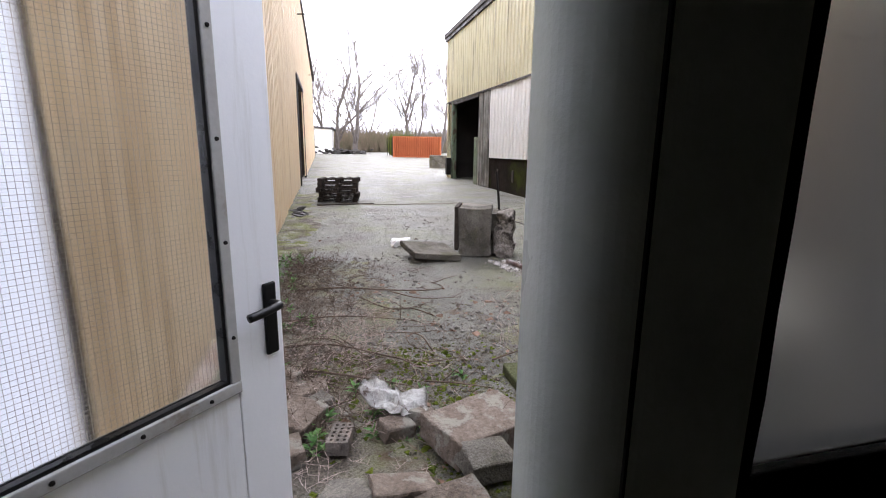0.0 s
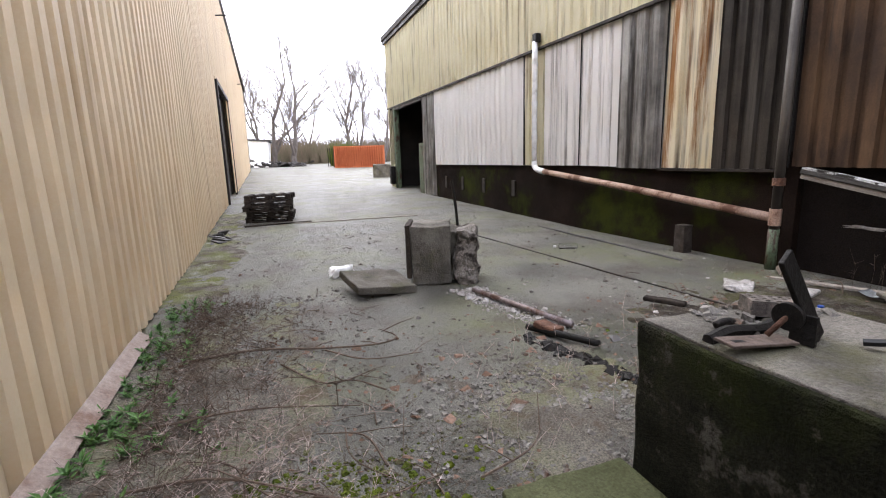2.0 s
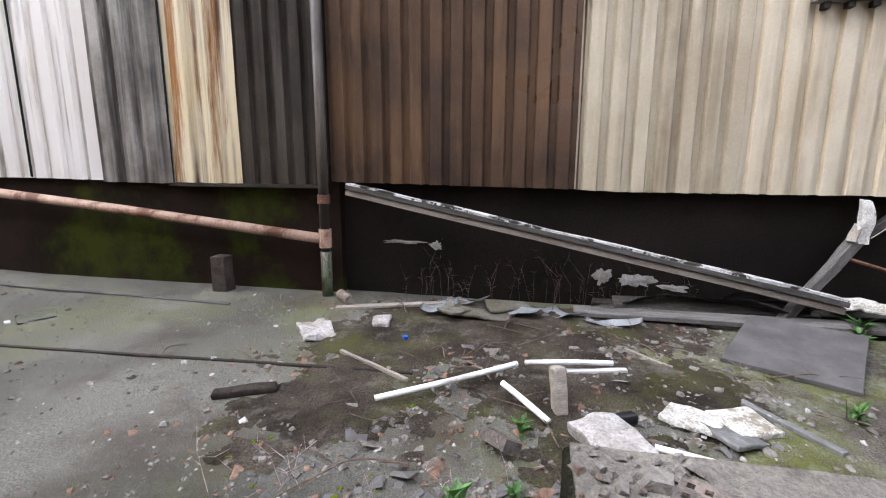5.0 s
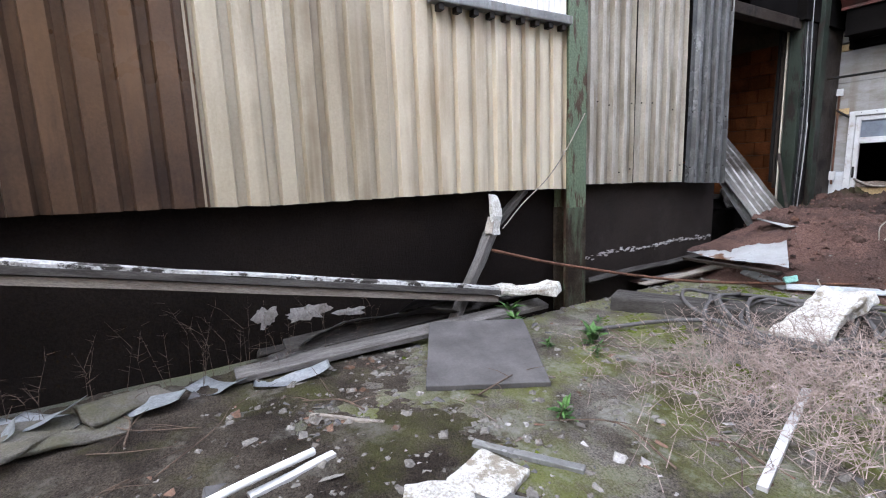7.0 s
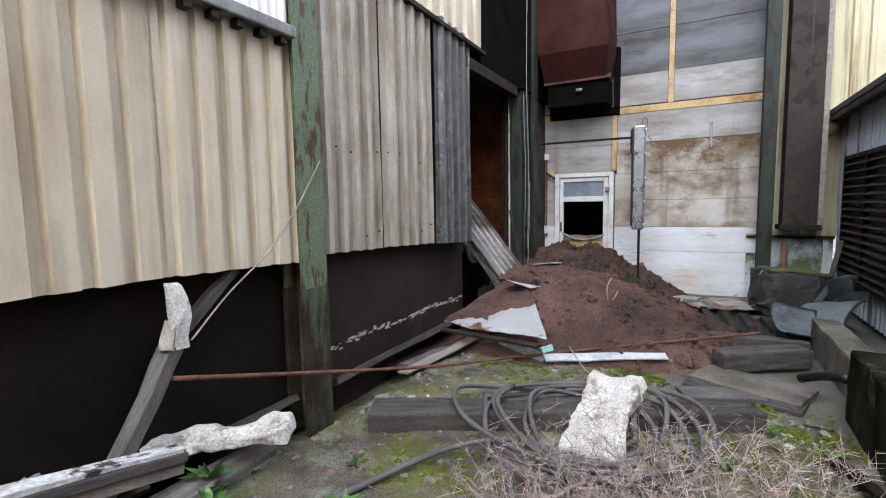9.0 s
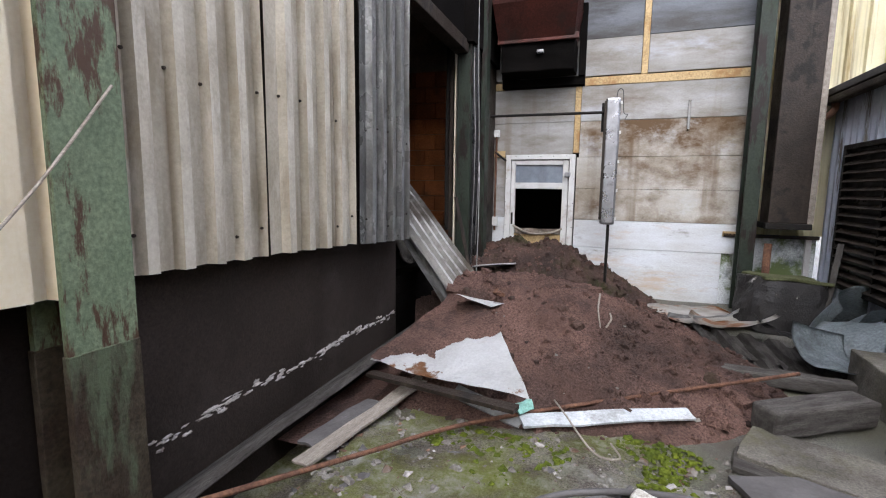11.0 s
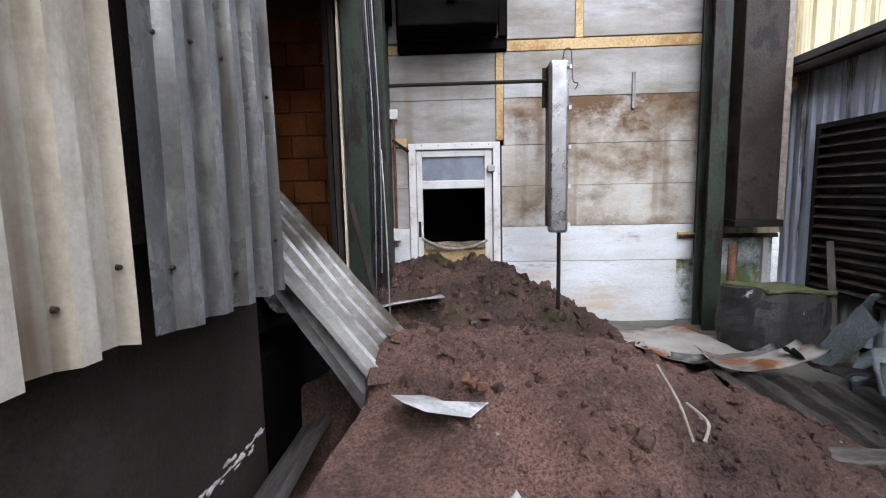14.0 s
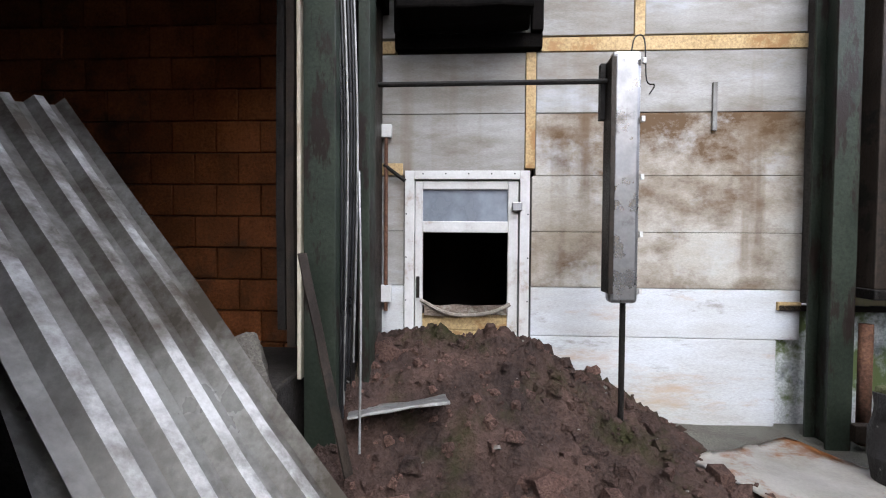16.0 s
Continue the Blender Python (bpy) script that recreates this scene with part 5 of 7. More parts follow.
rod = thing("rusty_rod", "long thin rusty steel rod lying across the yard", "rod", tube(curve_pts([(6.56, 0.1, 0.6), (6.5, -0.8, 0.34), (6.02, -2.12, 0.05), (5.356, -3.007, -0.014), (3.429, -4.063, 0.165), (3.198, -4.19, 0.186)], 6), 0.016, 8), M["rust"], smooth=True)
plank("edge_trim", (5.2, -3.03, -0.02), (4.05, -3.52, 0.01), 0.13, 0.02, "membrane_pale", "bent dull white metal trim below the heap", "trim", roll=12, rough_up=0.02)
plank("edge_trim", (5.75, -3.2, 0.05), (5.2, -3.05, -0.05), 0.12, 0.02, "grey_zinc", "bent grey metal trim under the tin sheet", "trim", roll=30, rough_up=0.02)
thing("teal_scrap", "small scrap of pale teal plastic", "scrap", box((-0.07, -0.05, -0.04), (0.07, 0.05, 0.04), pose(5.2, -3.12, 0.05, 20, 15, 40), bevel=0.01, cuts=3, rough_up=0.03), M["teal"])
for a, b, w, th, mt, lab in (((3.6, -3.55, 0.03), (2.82, -4.05, 0.03), 0.22, 0.2, "timber", "short grey beam end beside the heap"),
                             ((3.75, -3.35, -0.05), (2.95, -3.0, -0.05), 0.5, 0.05, "concrete", "flat grey slab beside the heap"),
                             ((3.85, -3.15, -0.08), (3.0, -2.85, -0.08), 0.3, 0.04, "timber", "grey board under the flat slab"),
                             ((3.9, -2.75, -0.07), (3.3, -2.95, -0.06), 0.26, 0.04, "slate", "flat dark tile by the beam"),
                             ((3.9, -4.6, 0.0), (2.7, -4.5, 0.0), 0.16, 0.12, "timber", "dark timber beside the heap")):
    plank("timber_piece", a, b, w, th, mt, lab, "timber", rough_up=0.012)

# tin sheet on the heap front and its curled flap
bm = bmesh.new()
n = 24
cs = [Vector((6.5, -3.2, 0.18)), Vector((5.12, -2.85, 0.22)), Vector((5.58, -3.85, 0.44)), Vector((6.16, -4.6, 0.52))]
gg = [[None] * (n + 1) for _ in range(n + 1)]
for i in range(n + 1):
    for j in range(n + 1):
        u, v = i / n, j / n
        p = cs[0].lerp(cs[1], u).lerp(cs[3].lerp(cs[2], u), v)
        p.z += 0.03 * noise.noise(p * 2.5) + 0.015 * noise.noise(p * 7)
        gg[i][j] = bm.verts.new(p)
for i in range(n):
    for j in range(n):
        bm.faces.new((gg[i][j], gg[i + 1][j], gg[i + 1][j + 1], gg[i][j + 1]))
bmesh.ops.solidify(bm, geom=list(bm.faces), thickness=0.012)
thing("tin_sheet", "white tin sheet smeared with red soil on the heap", "metal sheet", bm, M["tin"])
bm = bmesh.new()
gg = {}
n = 90
for i in range(n + 1):
    for j in range(n + 1):
        u, v = i / n, j / n
        p = cs[0].lerp(cs[1], u).lerp(cs[3].lerp(cs[2], u), v)
        p.z += 0.03 * noise.noise(p * 2.5) + 0.015 * noise.noise(p * 7)
        edge = v - 1.05 * u + 0.13 + 0.28 * noise.noise(p * 3.1 + Vector((4, 0, 0))) + 0.1 * noise.noise(p * 11)
        gg[i, j] = (bm.verts.new(p + Vector((0, 0, 0.004 + 0.03 * max(0.0, min(1.0, edge * 4)) + 0.008 * noise.noise(p * 30)))), edge)
for i in range(n):
    for j in range(n):
        q = [gg[i, j], gg[i + 1, j], gg[i + 1, j + 1], gg[i, j + 1]]
        if sum(e for _, e in q) > 0:
            bm.faces.new([v for v, _ in q])
for v in [v for v in bm.verts if not v.link_faces]:
    bm.verts.remove(v)
thing("soil_smear", "layer of red soil spread over the tin sheet", "soil", bm, M["soil"], smooth=True)
plank("tin_underlay", (6.45, -3.1, 0.12), (5.2, -2.82, 0.16), 0.1, 0.03, "dark_steel", "dark board edge under the tin sheet", "board")
bm = bmesh.new()
flap = [(-0.19, -0.02), (-0.05, 0.17), (0.07, 0.12), (0.2, 0.1), (0.15, -0.02), (0.0, -0.16), (-0.1, -0.15)]
mid_v = bm.verts.new((0, 0, 0.02))
rim = [bm.verts.new((x, y, 0.03 * noise.noise(Vector((x * 9, y * 9, 2))) + (0.04 if x > 0.18 else 0))) for x, y in flap]
for i in range(len(rim)):
    bm.faces.new((mid_v, rim[i], rim[(i + 1) % len(rim)]))
bmesh.ops.solidify(bm, geom=list(bm.faces), thickness=0.006)
thing("tin_flap", "torn pale tin flap on the heap", "metal scrap", bm, M["scuffed"], m=pose(5.85, -4.12, pile_z(5.85, -4.12) - 0.07, -18, 8, 168) @ Matrix.Scale(1.2, 4))
for k in range(3):
    thing("brick_bit", "small orange brick crumb on the heap", "brick", box((-0.03, -0.02, -0.02), (0.03, 0.02, 0.02), pose(5.62 + 0.04 * k, -4.2 - 0.05 * k, pile_z(5.62, -4.25) - 0.1, 10, 20 * k, 40 * k), bevel=0.008), M["rust"])

# fallen corrugated sheets leaning at the end of the hall cladding
def leaning(name, label, top_a, top_b, bot_a, bot_b, pitch, depth, mat, crest=None):
    """A sheet between a top edge and a bottom edge, with ribs running down it."""
    ta, tb, ba, bb = map(Vector, (top_a, top_b, bot_a, bot_b))
    nrm = (tb - ta).cross(ba - ta).normalized()
    if nrm.x > 0:
        nrm = -nrm
    w = (tb - ta).length
    b2 = bmesh.new()
    g2 = []
    prof = rib_profile(w, pitch, depth, pitch * 0.3, pitch * 0.16)
    for u, d in prof:
        f = u / w
        top, bot = ta.lerp(tb, f), ba.lerp(bb, f)
        g2.append([b2.verts.new(top.lerp(bot, k / 8) + nrm * (d + 0.02 * noise.noise(Vector((f * 3, k * 0.4, 1))))) for k in range(9)])
    for c, (a, b) in enumerate(zip(g2, g2[1:])):
        worn = crest and prof[c][1] > 0 and prof[c + 1][1] > 0
        for k in range(8):
            b2.faces.new((a[k], a[k + 1], b[k + 1], b[k])).material_index = 1 if worn else 0
    bmesh.ops.solidify(b2, geom=list(b2.faces), thickness=0.004)
    ob = thing(name, label, "metal sheet", b2, M[mat])
    if crest:
        ob.data.materials.append(M[crest])
    return ob


leaning("fallen_sheet", "scuffed grey corrugated sheet fallen against the opening", (7.72, -4.98, 2.05), (7.76, -5.76, 2.22), (6.08, -4.36, 0.38), (6.10, -5.12, 0.54), 0.17, 0.045, "fallen_zinc", crest="worn_ridge")
leaning("bent_sheet", "bent grey sheet behind the fallen sheet", (7.3, -4.86, 1.5), (7.3, -5.5, 1.6), (6.14, -4.28, 0.27), (6.18, -5.0, 0.38), 0.3, 0.05, "grey_zinc")
plank("steel_angle", (6.42, -5.95, 0.35), (6.72, -6.1, 1.5), 0.06, 0.012, "dark_steel", "bent steel angle leaning at the opening", "steel angle", rough_up=0.004)
bm = box((-0.32, -0.14, -0.01), (0.32, 0.14, 0.01), bevel=0.004, cuts=4, rough_up=0.02)
thing("metal_scrap", "triangular grey metal scrap on the soil", "metal scrap", bm, M["grey_zinc"], m=pose(6.25, -6.55, 0.5, 12, 6, 15))
thing("stone_chunk", "pale stone chunk inside the opening", "stone", box((-0.3, -0.25, -0.2), (0.3, 0.25, 0.2), bevel=0.05, cuts=5, rough_up=0.06), M["concrete"], m=pose(7.3, -6.2, 0.75, 10, 14, 30))
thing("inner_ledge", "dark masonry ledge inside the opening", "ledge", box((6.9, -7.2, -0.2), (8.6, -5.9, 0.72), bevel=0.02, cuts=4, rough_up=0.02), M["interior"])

# zinc sheet, roofing rolls and old roof sheets by the annex
def draped(name, label, category, c, size, rot, curl, mat, seed, thick=0.01, crumple=0.0):
    b2 = bmesh.new()
    n2 = 18
    g2 = []
    for i in range(n2 + 1):
        row = []
        for j in range(n2 + 1):
            u, v = (i / n2 - 0.5) * size[0], (j / n2 - 0.5) * size[1]
            z = curl * (abs(u) / size[0] * 2) ** 3 + 0.05 * noise.noise(Vector((u * 2, v * 2, seed))) + 0.02 * noise.noise(Vector((u * 6, v * 6, seed))) + crumple * noise.noise(Vector((u * 13, v * 13, seed)))
            row.append(b2.verts.new((u, v, z)))
        g2.append(row)
    for a, b in zip(g2, g2[1:]):
        for j in range(n2):
            b2.faces.new((a[j], b[j], b[j + 1], a[j + 1]))
    bmesh.ops.solidify(b2, geom=list(b2.faces), thickness=thick)
    return thing(name, label, category, b2, M[mat], m=pose(*c, *rot), smooth=True)


draped("zinc_sheet", "rust-stained zinc sheet lying beside the heap", "metal sheet", (3.45, -6.8, -0.02), (1.25, 1.15), (1, -3, 28), 0.01, "sheet_steel", 5, 0.008)
draped("curled_trim", "curled silver trim on the zinc sheet", "metal scrap", (3.62, -5.75, 0.2), (0.75, 0.1), (15, -14, 155), 0.05, "grey_zinc", 6)
draped("white_scrap", "crumpled white metal scrap beside the heap", "metal scrap", (3.3, -5.85, 0.13), (0.85, 0.6), (6, 6, -12), 0.12, "sheet_steel", 7)
draped("black_foil", "black crumpled roofing foil beside the rolls", "foil", (2.78, -5.62, 0.13), (0.75, 0.34), (12, -6, -14), 0.12, "tar", 8, 0.02, 0.05)
leaning("old_roof_sheet", "grey corrugated roof sheet on the ground", (3.75, -5.75, 0.12), (2.6, -5.35, 0.08), (3.6, -5.1, 0.0), (2.55, -4.75, 0.0), 0.25, 0.06, "timber")
leaning("old_roof_sheet", "grey corrugated roof sheet on the ground", (3.7, -5.2, 0.02), (2.75, -4.85, 0.02), (3.6, -4.75, -0.04), (2.7, -4.45, -0.04), 0.25, 0.06, "timber")
roll = thing("membrane_bundle", "collapsed bundle of dark grey roofing membrane by the annex", "membrane bundle")


def folded(w, d, h, seed, n=22):
    """An open shell of stiff membrane: bulging sides with creases, open at the bottom."""
    b2 = bmesh.new()
    rings2 = []
    for k in range(9):
        f = k / 8
        row = []
        for i in range(n * 2):
            a = math.pi * i / n
            c, q = math.cos(a), math.sin(a)
            sx = math.copysign(abs(c) ** 0.45, c) * w / 2
            sy = math.copysign(abs(q) ** 0.45, q) * d / 2
            v = Vector((sx * 2.2, sy * 2.2, f * 1.6 + seed))
            out = 1 + 0.1 * math.sin(f * 3.1) + 0.22 * abs(noise.noise(v)) - 0.1 * abs(noise.noise(v * 2.7))
            row.append(b2.verts.new((sx * out, sy * out, f * h + 0.06 * noise.noise(v * 1.3 + Vector((9, 0, 0))))))
        rings2.append(row)
    for a, b in zip(rings2, rings2[1:]):
        for i in range(n * 2):
            j = (i + 1) % (n * 2)
            b2.faces.new((a[i], a[j], b[j], b[i]))
    b2.faces.new(rings2[-1])
    return b2


part("bundle_side", folded(0.82, 0.62, 0.66, 3), M["tar"], roll, "black tarred side of the bundle")
part("bundle_top", box((-0.4, -0.3, 0.66), (0.36, 0.3, 0.7), bevel=0.012, cuts=6, rough_up=0.03), M["moss_slab"], roll, "mossy flat top of the bundle")
roll.matrix_world = pose(2.62, -6.72, -0.13, 3, -4, 12)
draped("membrane_flap", "stiff grey membrane flap folded over the bundle", "membrane", (2.24, -6.42, 0.24), (0.75, 0.8), (58, 8, 38), -0.22, "rubber", 15, 0.012)
draped("membrane_flap", "torn grey membrane flap", "membrane", (2.32, -5.75, 0.24), (0.75, 0.6), (38, 22, 40), -0.15, "rubber", 11)
draped("membrane_flap", "torn grey membrane flap draped over the low wall", "membrane", (2.5, -5.2, 0.22), (0.9, 0.6), (15, 35, 60), -0.2, "rubber", 12)
draped("membrane_flap", "folded grey membrane flap on the ground", "membrane", (2.75, -4.9, 0.12), (0.6, 0.5), (-15, 25, 100), 0.12, "rubber", 13)
plank("upright_stick", (2.25, -6.4, 0.1), (1.98, -6.9, 1.0), 0.06, 0.03, "timber", "dark plank leaning on the annex", "plank")
for k, (p, q) in enumerate((((2.95, -3.4, 0.0), (2.72, -2.95, 0.18)),)):
    thing("black_pipe", "short black pipe by the low wall", "pipe", tube(curve_pts([p, ((p[0] + q[0]) / 2, (p[1] + q[1]) / 2, 0.12), q], 4), 0.04, 10), M["black"], smooth=True)
thing("cream_bottle", "grey-green plastic bottle in the moss", "bottle", tube(curve_pts([(3.0, -1.9, -0.04), (2.9, -1.65, -0.03), (2.87, -1.57, -0.03), (2.85, -1.52, -0.03)], 3), 0.045, 10, 0.35), M["moss_concrete"], smooth=True)

for k, (x, y, z, w, d, rz, rx) in enumerate(((6.62, 1.35, 0.12, 1.5, 0.3, 84, 22), (6.6, 2.05, 0.0, 0.9, 0.26, 95, 16), (6.66, 0.75, 0.16, 0.8, 0.24, 78, 30))):
    draped("rubber_strip", "sagging dark rubber strip beneath the fallen trim", "membrane", (x, y, z), (w, d), (rx, 0, rz), -0.1, "timber_mid" if k == 1 else "slate", 60 + k, 0.014, 0.02)
for x, y, w, d, rz in ((6.42, 3.7, 0.55, 0.28, 60), (6.3, 3.25, 0.6, 0.22, 75), (6.2, 2.25, 0.55, 0.16, 80), (6.4, 2.75, 0.4, 0.2, 40)):
    draped("membrane_scrap", "flat grey membrane scrap on the dirt", "membrane", (x, y, -0.06), (w, d), (3, 4, rz), 0.04, "membrane_pale", x * 9, 0.008)

# cable coil
coil = thing("cable_coil", "tangled loops of thick grey cable on the beam", "cable")
rnd = random.Random(11)
for k in range(7):
    cx, cy = 4.55 + rnd.uniform(-0.25, 0.25), -1.6 + rnd.uniform(-0.15, 0.15)
    rx, ry = rnd.uniform(0.45, 0.75), rnd.uniform(0.45, 0.7)
    pts = []
    for i in range(9):
        a = 2 * math.pi * i / 8 + k
        x, y = cx + rx * math.cos(a), cy + ry * math.sin(a)
        dd = abs((x - 4.7) * 0.44 - (y + 1.75) * 0.9)
        pts.append((x, y, -0.05 + 0.17 * max(0, 1 - dd / 0.35) ** 0.5 + rnd.uniform(0, 0.03) + (0.012 * k)))
    part("loop", tube(curve_pts(pts, 5), 0.018, 7), M["slate"], coil, smooth=True)
part("tail", tube(curve_pts([(5.6, -0.2, -0.05), (5.21, -0.92, 0.0), (4.78, -1.17, 0.03), (4.47, -0.97, 0.0), (4.2, -0.6, -0.04)], 6), 0.02, 8), M["slate"], coil, smooth=True)


def chunk(name, label, category, c, size, rot, mat, rough_up=0.03, cuts=7, seed=1, bevel=0.02):
    s = [v / 2 for v in size]
    return thing(name, label, category, box([-v for v in s], s, bevel=min(bevel, min(size) * 0.3), cuts=cuts + (5 if mat == "foam" else 0), rough_up=rough_up, seed=seed), M[mat], m=pose(*c, *rot))


chunk("foam_slab", "rough white foam slab leaning on the coil", "foam", (4.36, -1.6, 0.12), (0.40, 0.85, 0.09), (-20, 6, -8), "foam", 0.05, 9, 2)
chunk("foam_slab", "rough white foam slab on the fallen trim", "foam", (6.42, -0.08, 0.17), (0.9, 0.26, 0.09), (4, 8, 29), "foam", 0.05, 8, 3)
chunk("foam_slab", "broken piece of white plaster by the pipes", "plaster", (4.05, 2.55, -0.03), (0.40, 0.32, 0.08), (0, 0, 30), "rubble", 0.04, 7, 4)
chunk("plaster_piece", "flat pale plaster piece", "plaster", (4.46, 2.02, -0.07), (0.34, 0.26, 0.04), (4, 0, 60), "foam", 0.02, 5, 5)
chunk("tile_piece", "curved grey tile shard", "tile", (4.32, 1.85, -0.06), (0.32, 0.22, 0.03), (8, 0, 30), "grey_zinc", 0.02, 5, 6)
chunk("plaster_piece", "flat white plaster piece", "plaster", (4.47, 1.72, -0.07), (0.3, 0.3, 0.04), (0, 0, 20), "foam", 0.015, 5, 7)
chunk("mineral_lump", "pale crumbly lump on the yard", "rubble", (5.39, 5.03, -0.07), (0.42, 0.3, 0.07), (0, 0, 40), "rubble", 0.06, 6, 8)
chunk("mineral_lump", "small pale crumbly lump", "rubble", (5.75, 4.5, -0.07), (0.22, 0.18, 0.06), (0, 0, 10), "rubble", 0.04, 5, 9)
for k, (x, y, s) in enumerate(((6.2, 3.6, 0.7), (6.35, 3.3, 0.5), (6.05, 3.8, 0.4))):
    chunk("grey_slab", "broken grey sheet piece by the plinth", "rubble", (x, y, -0.03 + 0.02 * k), (s * 0.5, s, 0.03), (6, -8, 30 * k), "concrete", 0.03, 5, 10 + k)
for k, (x, y, s) in enumerate(((6.36, 3.77, 0.5), (6.2, 4.0, 0.4))):
    draped("membrane_scrap", "pale grey membrane scrap by the plinth", "membrane", (x, y, -0.02), (s, 0.3), (5, 8, 70 + 30 * k), 0.05, "membrane_pale", 20 + k)
chunk("wood_post", "short grey post stub in the ground", "post", (4.46, 2.83, 0.03), (0.11, 0.09, 0.32), (0, 18, 20), "timber_pale", 0.008, 3, 14)
chunk("black_bottle", "small black plastic bottle", "bottle", (4.31, 2.48, -0.05), (0.08, 0.26, 0.08), (0, 0, 25), "black", 0.004, 3, 15, bevel=0.03)
chunk("dark_board", "dark wooden board end in the yard", "board", (4.2, 4.95, -0.07), (0.1, 0.42, 0.05), (0, 0, 28), "old_wood", 0.01, 4, 16)
chunk("white_bag", "crumpled white plastic bag beside the slab", "bag", (1.19, 7.86, -0.04), (0.3, 0.22, 0.12), (0, 0, 20), "white_plastic", 0.08, 6, 17)
chunk("flat_tile", "flat pale tile shard on the yard", "tile", (1.71, 3.71, -0.085), (0.16, 0.09, 0.02), (0, 0, 40), "chip", 0.008, 3, 18)
thing("blue_cap", "small blue bottle cap on the ground", "bottle cap", tube([(5.4, 4.15, -0.1), (5.4, 4.15, -0.06)], 0.03, 12), surf("blue_plastic", (0.02, 0.06, 0.25), (0.02, 0.05, 0.2), 5, 0.4))
bt = thing("water_bottle", "clear crushed plastic bottle on the yard", "bottle")
part("body", tube(curve_pts([(5.2, 7.83, -0.04), (5.05, 7.9, -0.035), (4.92, 7.96, -0.04)], 3), 0.05, 12), M["clear"], bt, smooth=True)
part("cap", tube([(4.88, 7.98, -0.04), (4.84, 8.0, -0.04)], 0.018, 10), M["white_plastic"], bt)
for a, b, c in (((4.23, 4.01, -0.04), (4.6, 3.5, -0.02), (4.89, 3.12, 0.0)), ((4.92, 3.06, 0.0), (5.03, 2.7, -0.01), (5.12, 2.40, -0.03)), ((4.55, 3.20, 0.0), (4.4, 3.05, -0.03), (4.22, 2.89, -0.06)), ((4.06, 2.32, -0.05), (4.0, 2.1, -0.05), (3.93, 1.88, -0.05))):
    thing("pvc_pipe", "length of white plastic pipe on the ground", "pipe", tube(curve_pts([a, b, c], 4), 0.021, 10), M["white_plastic"], group="white pipes", smooth=True)
for a, b, mt, w in (((3.7, 0.75, -0.07), (4.0, -0.45, -0.05), "white_frame", 0.045), ((5.0, 2.75, -0.08), (5.09, 2.3, -0.07), "white_frame", 0.05), ((4.75, 1.62, -0.07), (4.25, 1.3, -0.07), "grey_zinc", 0.05), ((5.6, 2.29, -0.08), (5.24, 1.94, -0.08), "timber_pale", 0.03), ((6.1, 5.15, -0.08), (6.5, 3.9, -0.06), "timber_pale", 0.1), ((5.0, 4.6, -0.08), (4.6, 3.9, -0.08), "timber_pale", 0.03)):
    plank("batten", a, b, w, 0.03, mt, "thin pale batten lying on the ground", "batten", rough_up=0.006, group="battens")
thing("lying_pipe", "rusty steel pipe on pale rubble beside the block", "pipe", tube([(2.5, 6.15, -0.04), (2.85, 4.72, -0.05)], 0.03, 10), M["scuffed_pipe"], smooth=True)
thing("lying_pipe", "burst dark pipe on the rubble line", "pipe", tube(curve_pts([(2.45, 4.85, -0.05), (2.62, 4.5, -0.04), (2.78, 4.25, -0.05)], 4), 0.03, 10), M["black_iron"], smooth=True)
chunk("brick_half", "half red brick on the rubble", "brick", (2.6, 4.72, -0.03), (0.2, 0.22, 0.06), (8, 10, 30), "rust", 0.015, 4, 19)
thing("tar_crumbs", "line of black tar crumbs across the yard", "tar", clods(900, 28, lambda r: (lambda t: (2.35 + 0.7 * t + r.gauss(0, 0.04), 4.7 - 2.1 * t + r.gauss(0, 0.03), -0.112))(r.random()), (0.012, 0.035), (0.4, 0.8)), M["black_iron"], kind="stuff")
plank("channel_groove", (4.3, 10.6, -0.098), (4.75, 3.9, -0.095), 0.035, 0.02, "dark_steel", "thin rusty channel strip in the yard", "strip", rough_up=0.006)
plank("channel_groove", (6.1, 10.5, -0.09), (6.0, 6.4, -0.09), 0.05, 0.02, "slate", "dark channel strip in the yard", "strip", rough_up=0.006)

thing("loose_wire", "pale loose wire hanging from the green column", "wire", tube(curve_pts([(6.58, -1.25, 2.0), (6.57, -0.95, 1.6), (6.57, -0.67, 1.3), (6.55, -0.3, 1.05), (6.5, 0.01, 0.82)], 5), 0.006, 6), M["timber_pale"])
thing("loose_stick", "thin pale stick lying on the soil", "stick", tube(curve_pts([(4.728, -4.314, 0.672), (4.735, -4.044, 0.599), (4.708, -3.951, 0.461)], 5), 0.009, 6, 0.6), M["timber_pale"])
thing("loose_wire", "short bent pale wire on the soil", "wire", tube(curve_pts([(4.636, -4.176, 0.534), (4.625, -4.002, 0.527), (4.662, -3.946, 0.465)], 5), 0.008, 6), M["timber_pale"])
thing("loose_wire", "thin pale wire lying below the heap", "wire", tube(curve_pts([(5.0, -3.3, 0.05), (4.9, -3.0, 0.1), (4.7, -2.75, 0.0), (4.55, -2.7, 0.02), (4.6, -2.9, 0.0)], 5), 0.007, 6), M["timber_pale"])


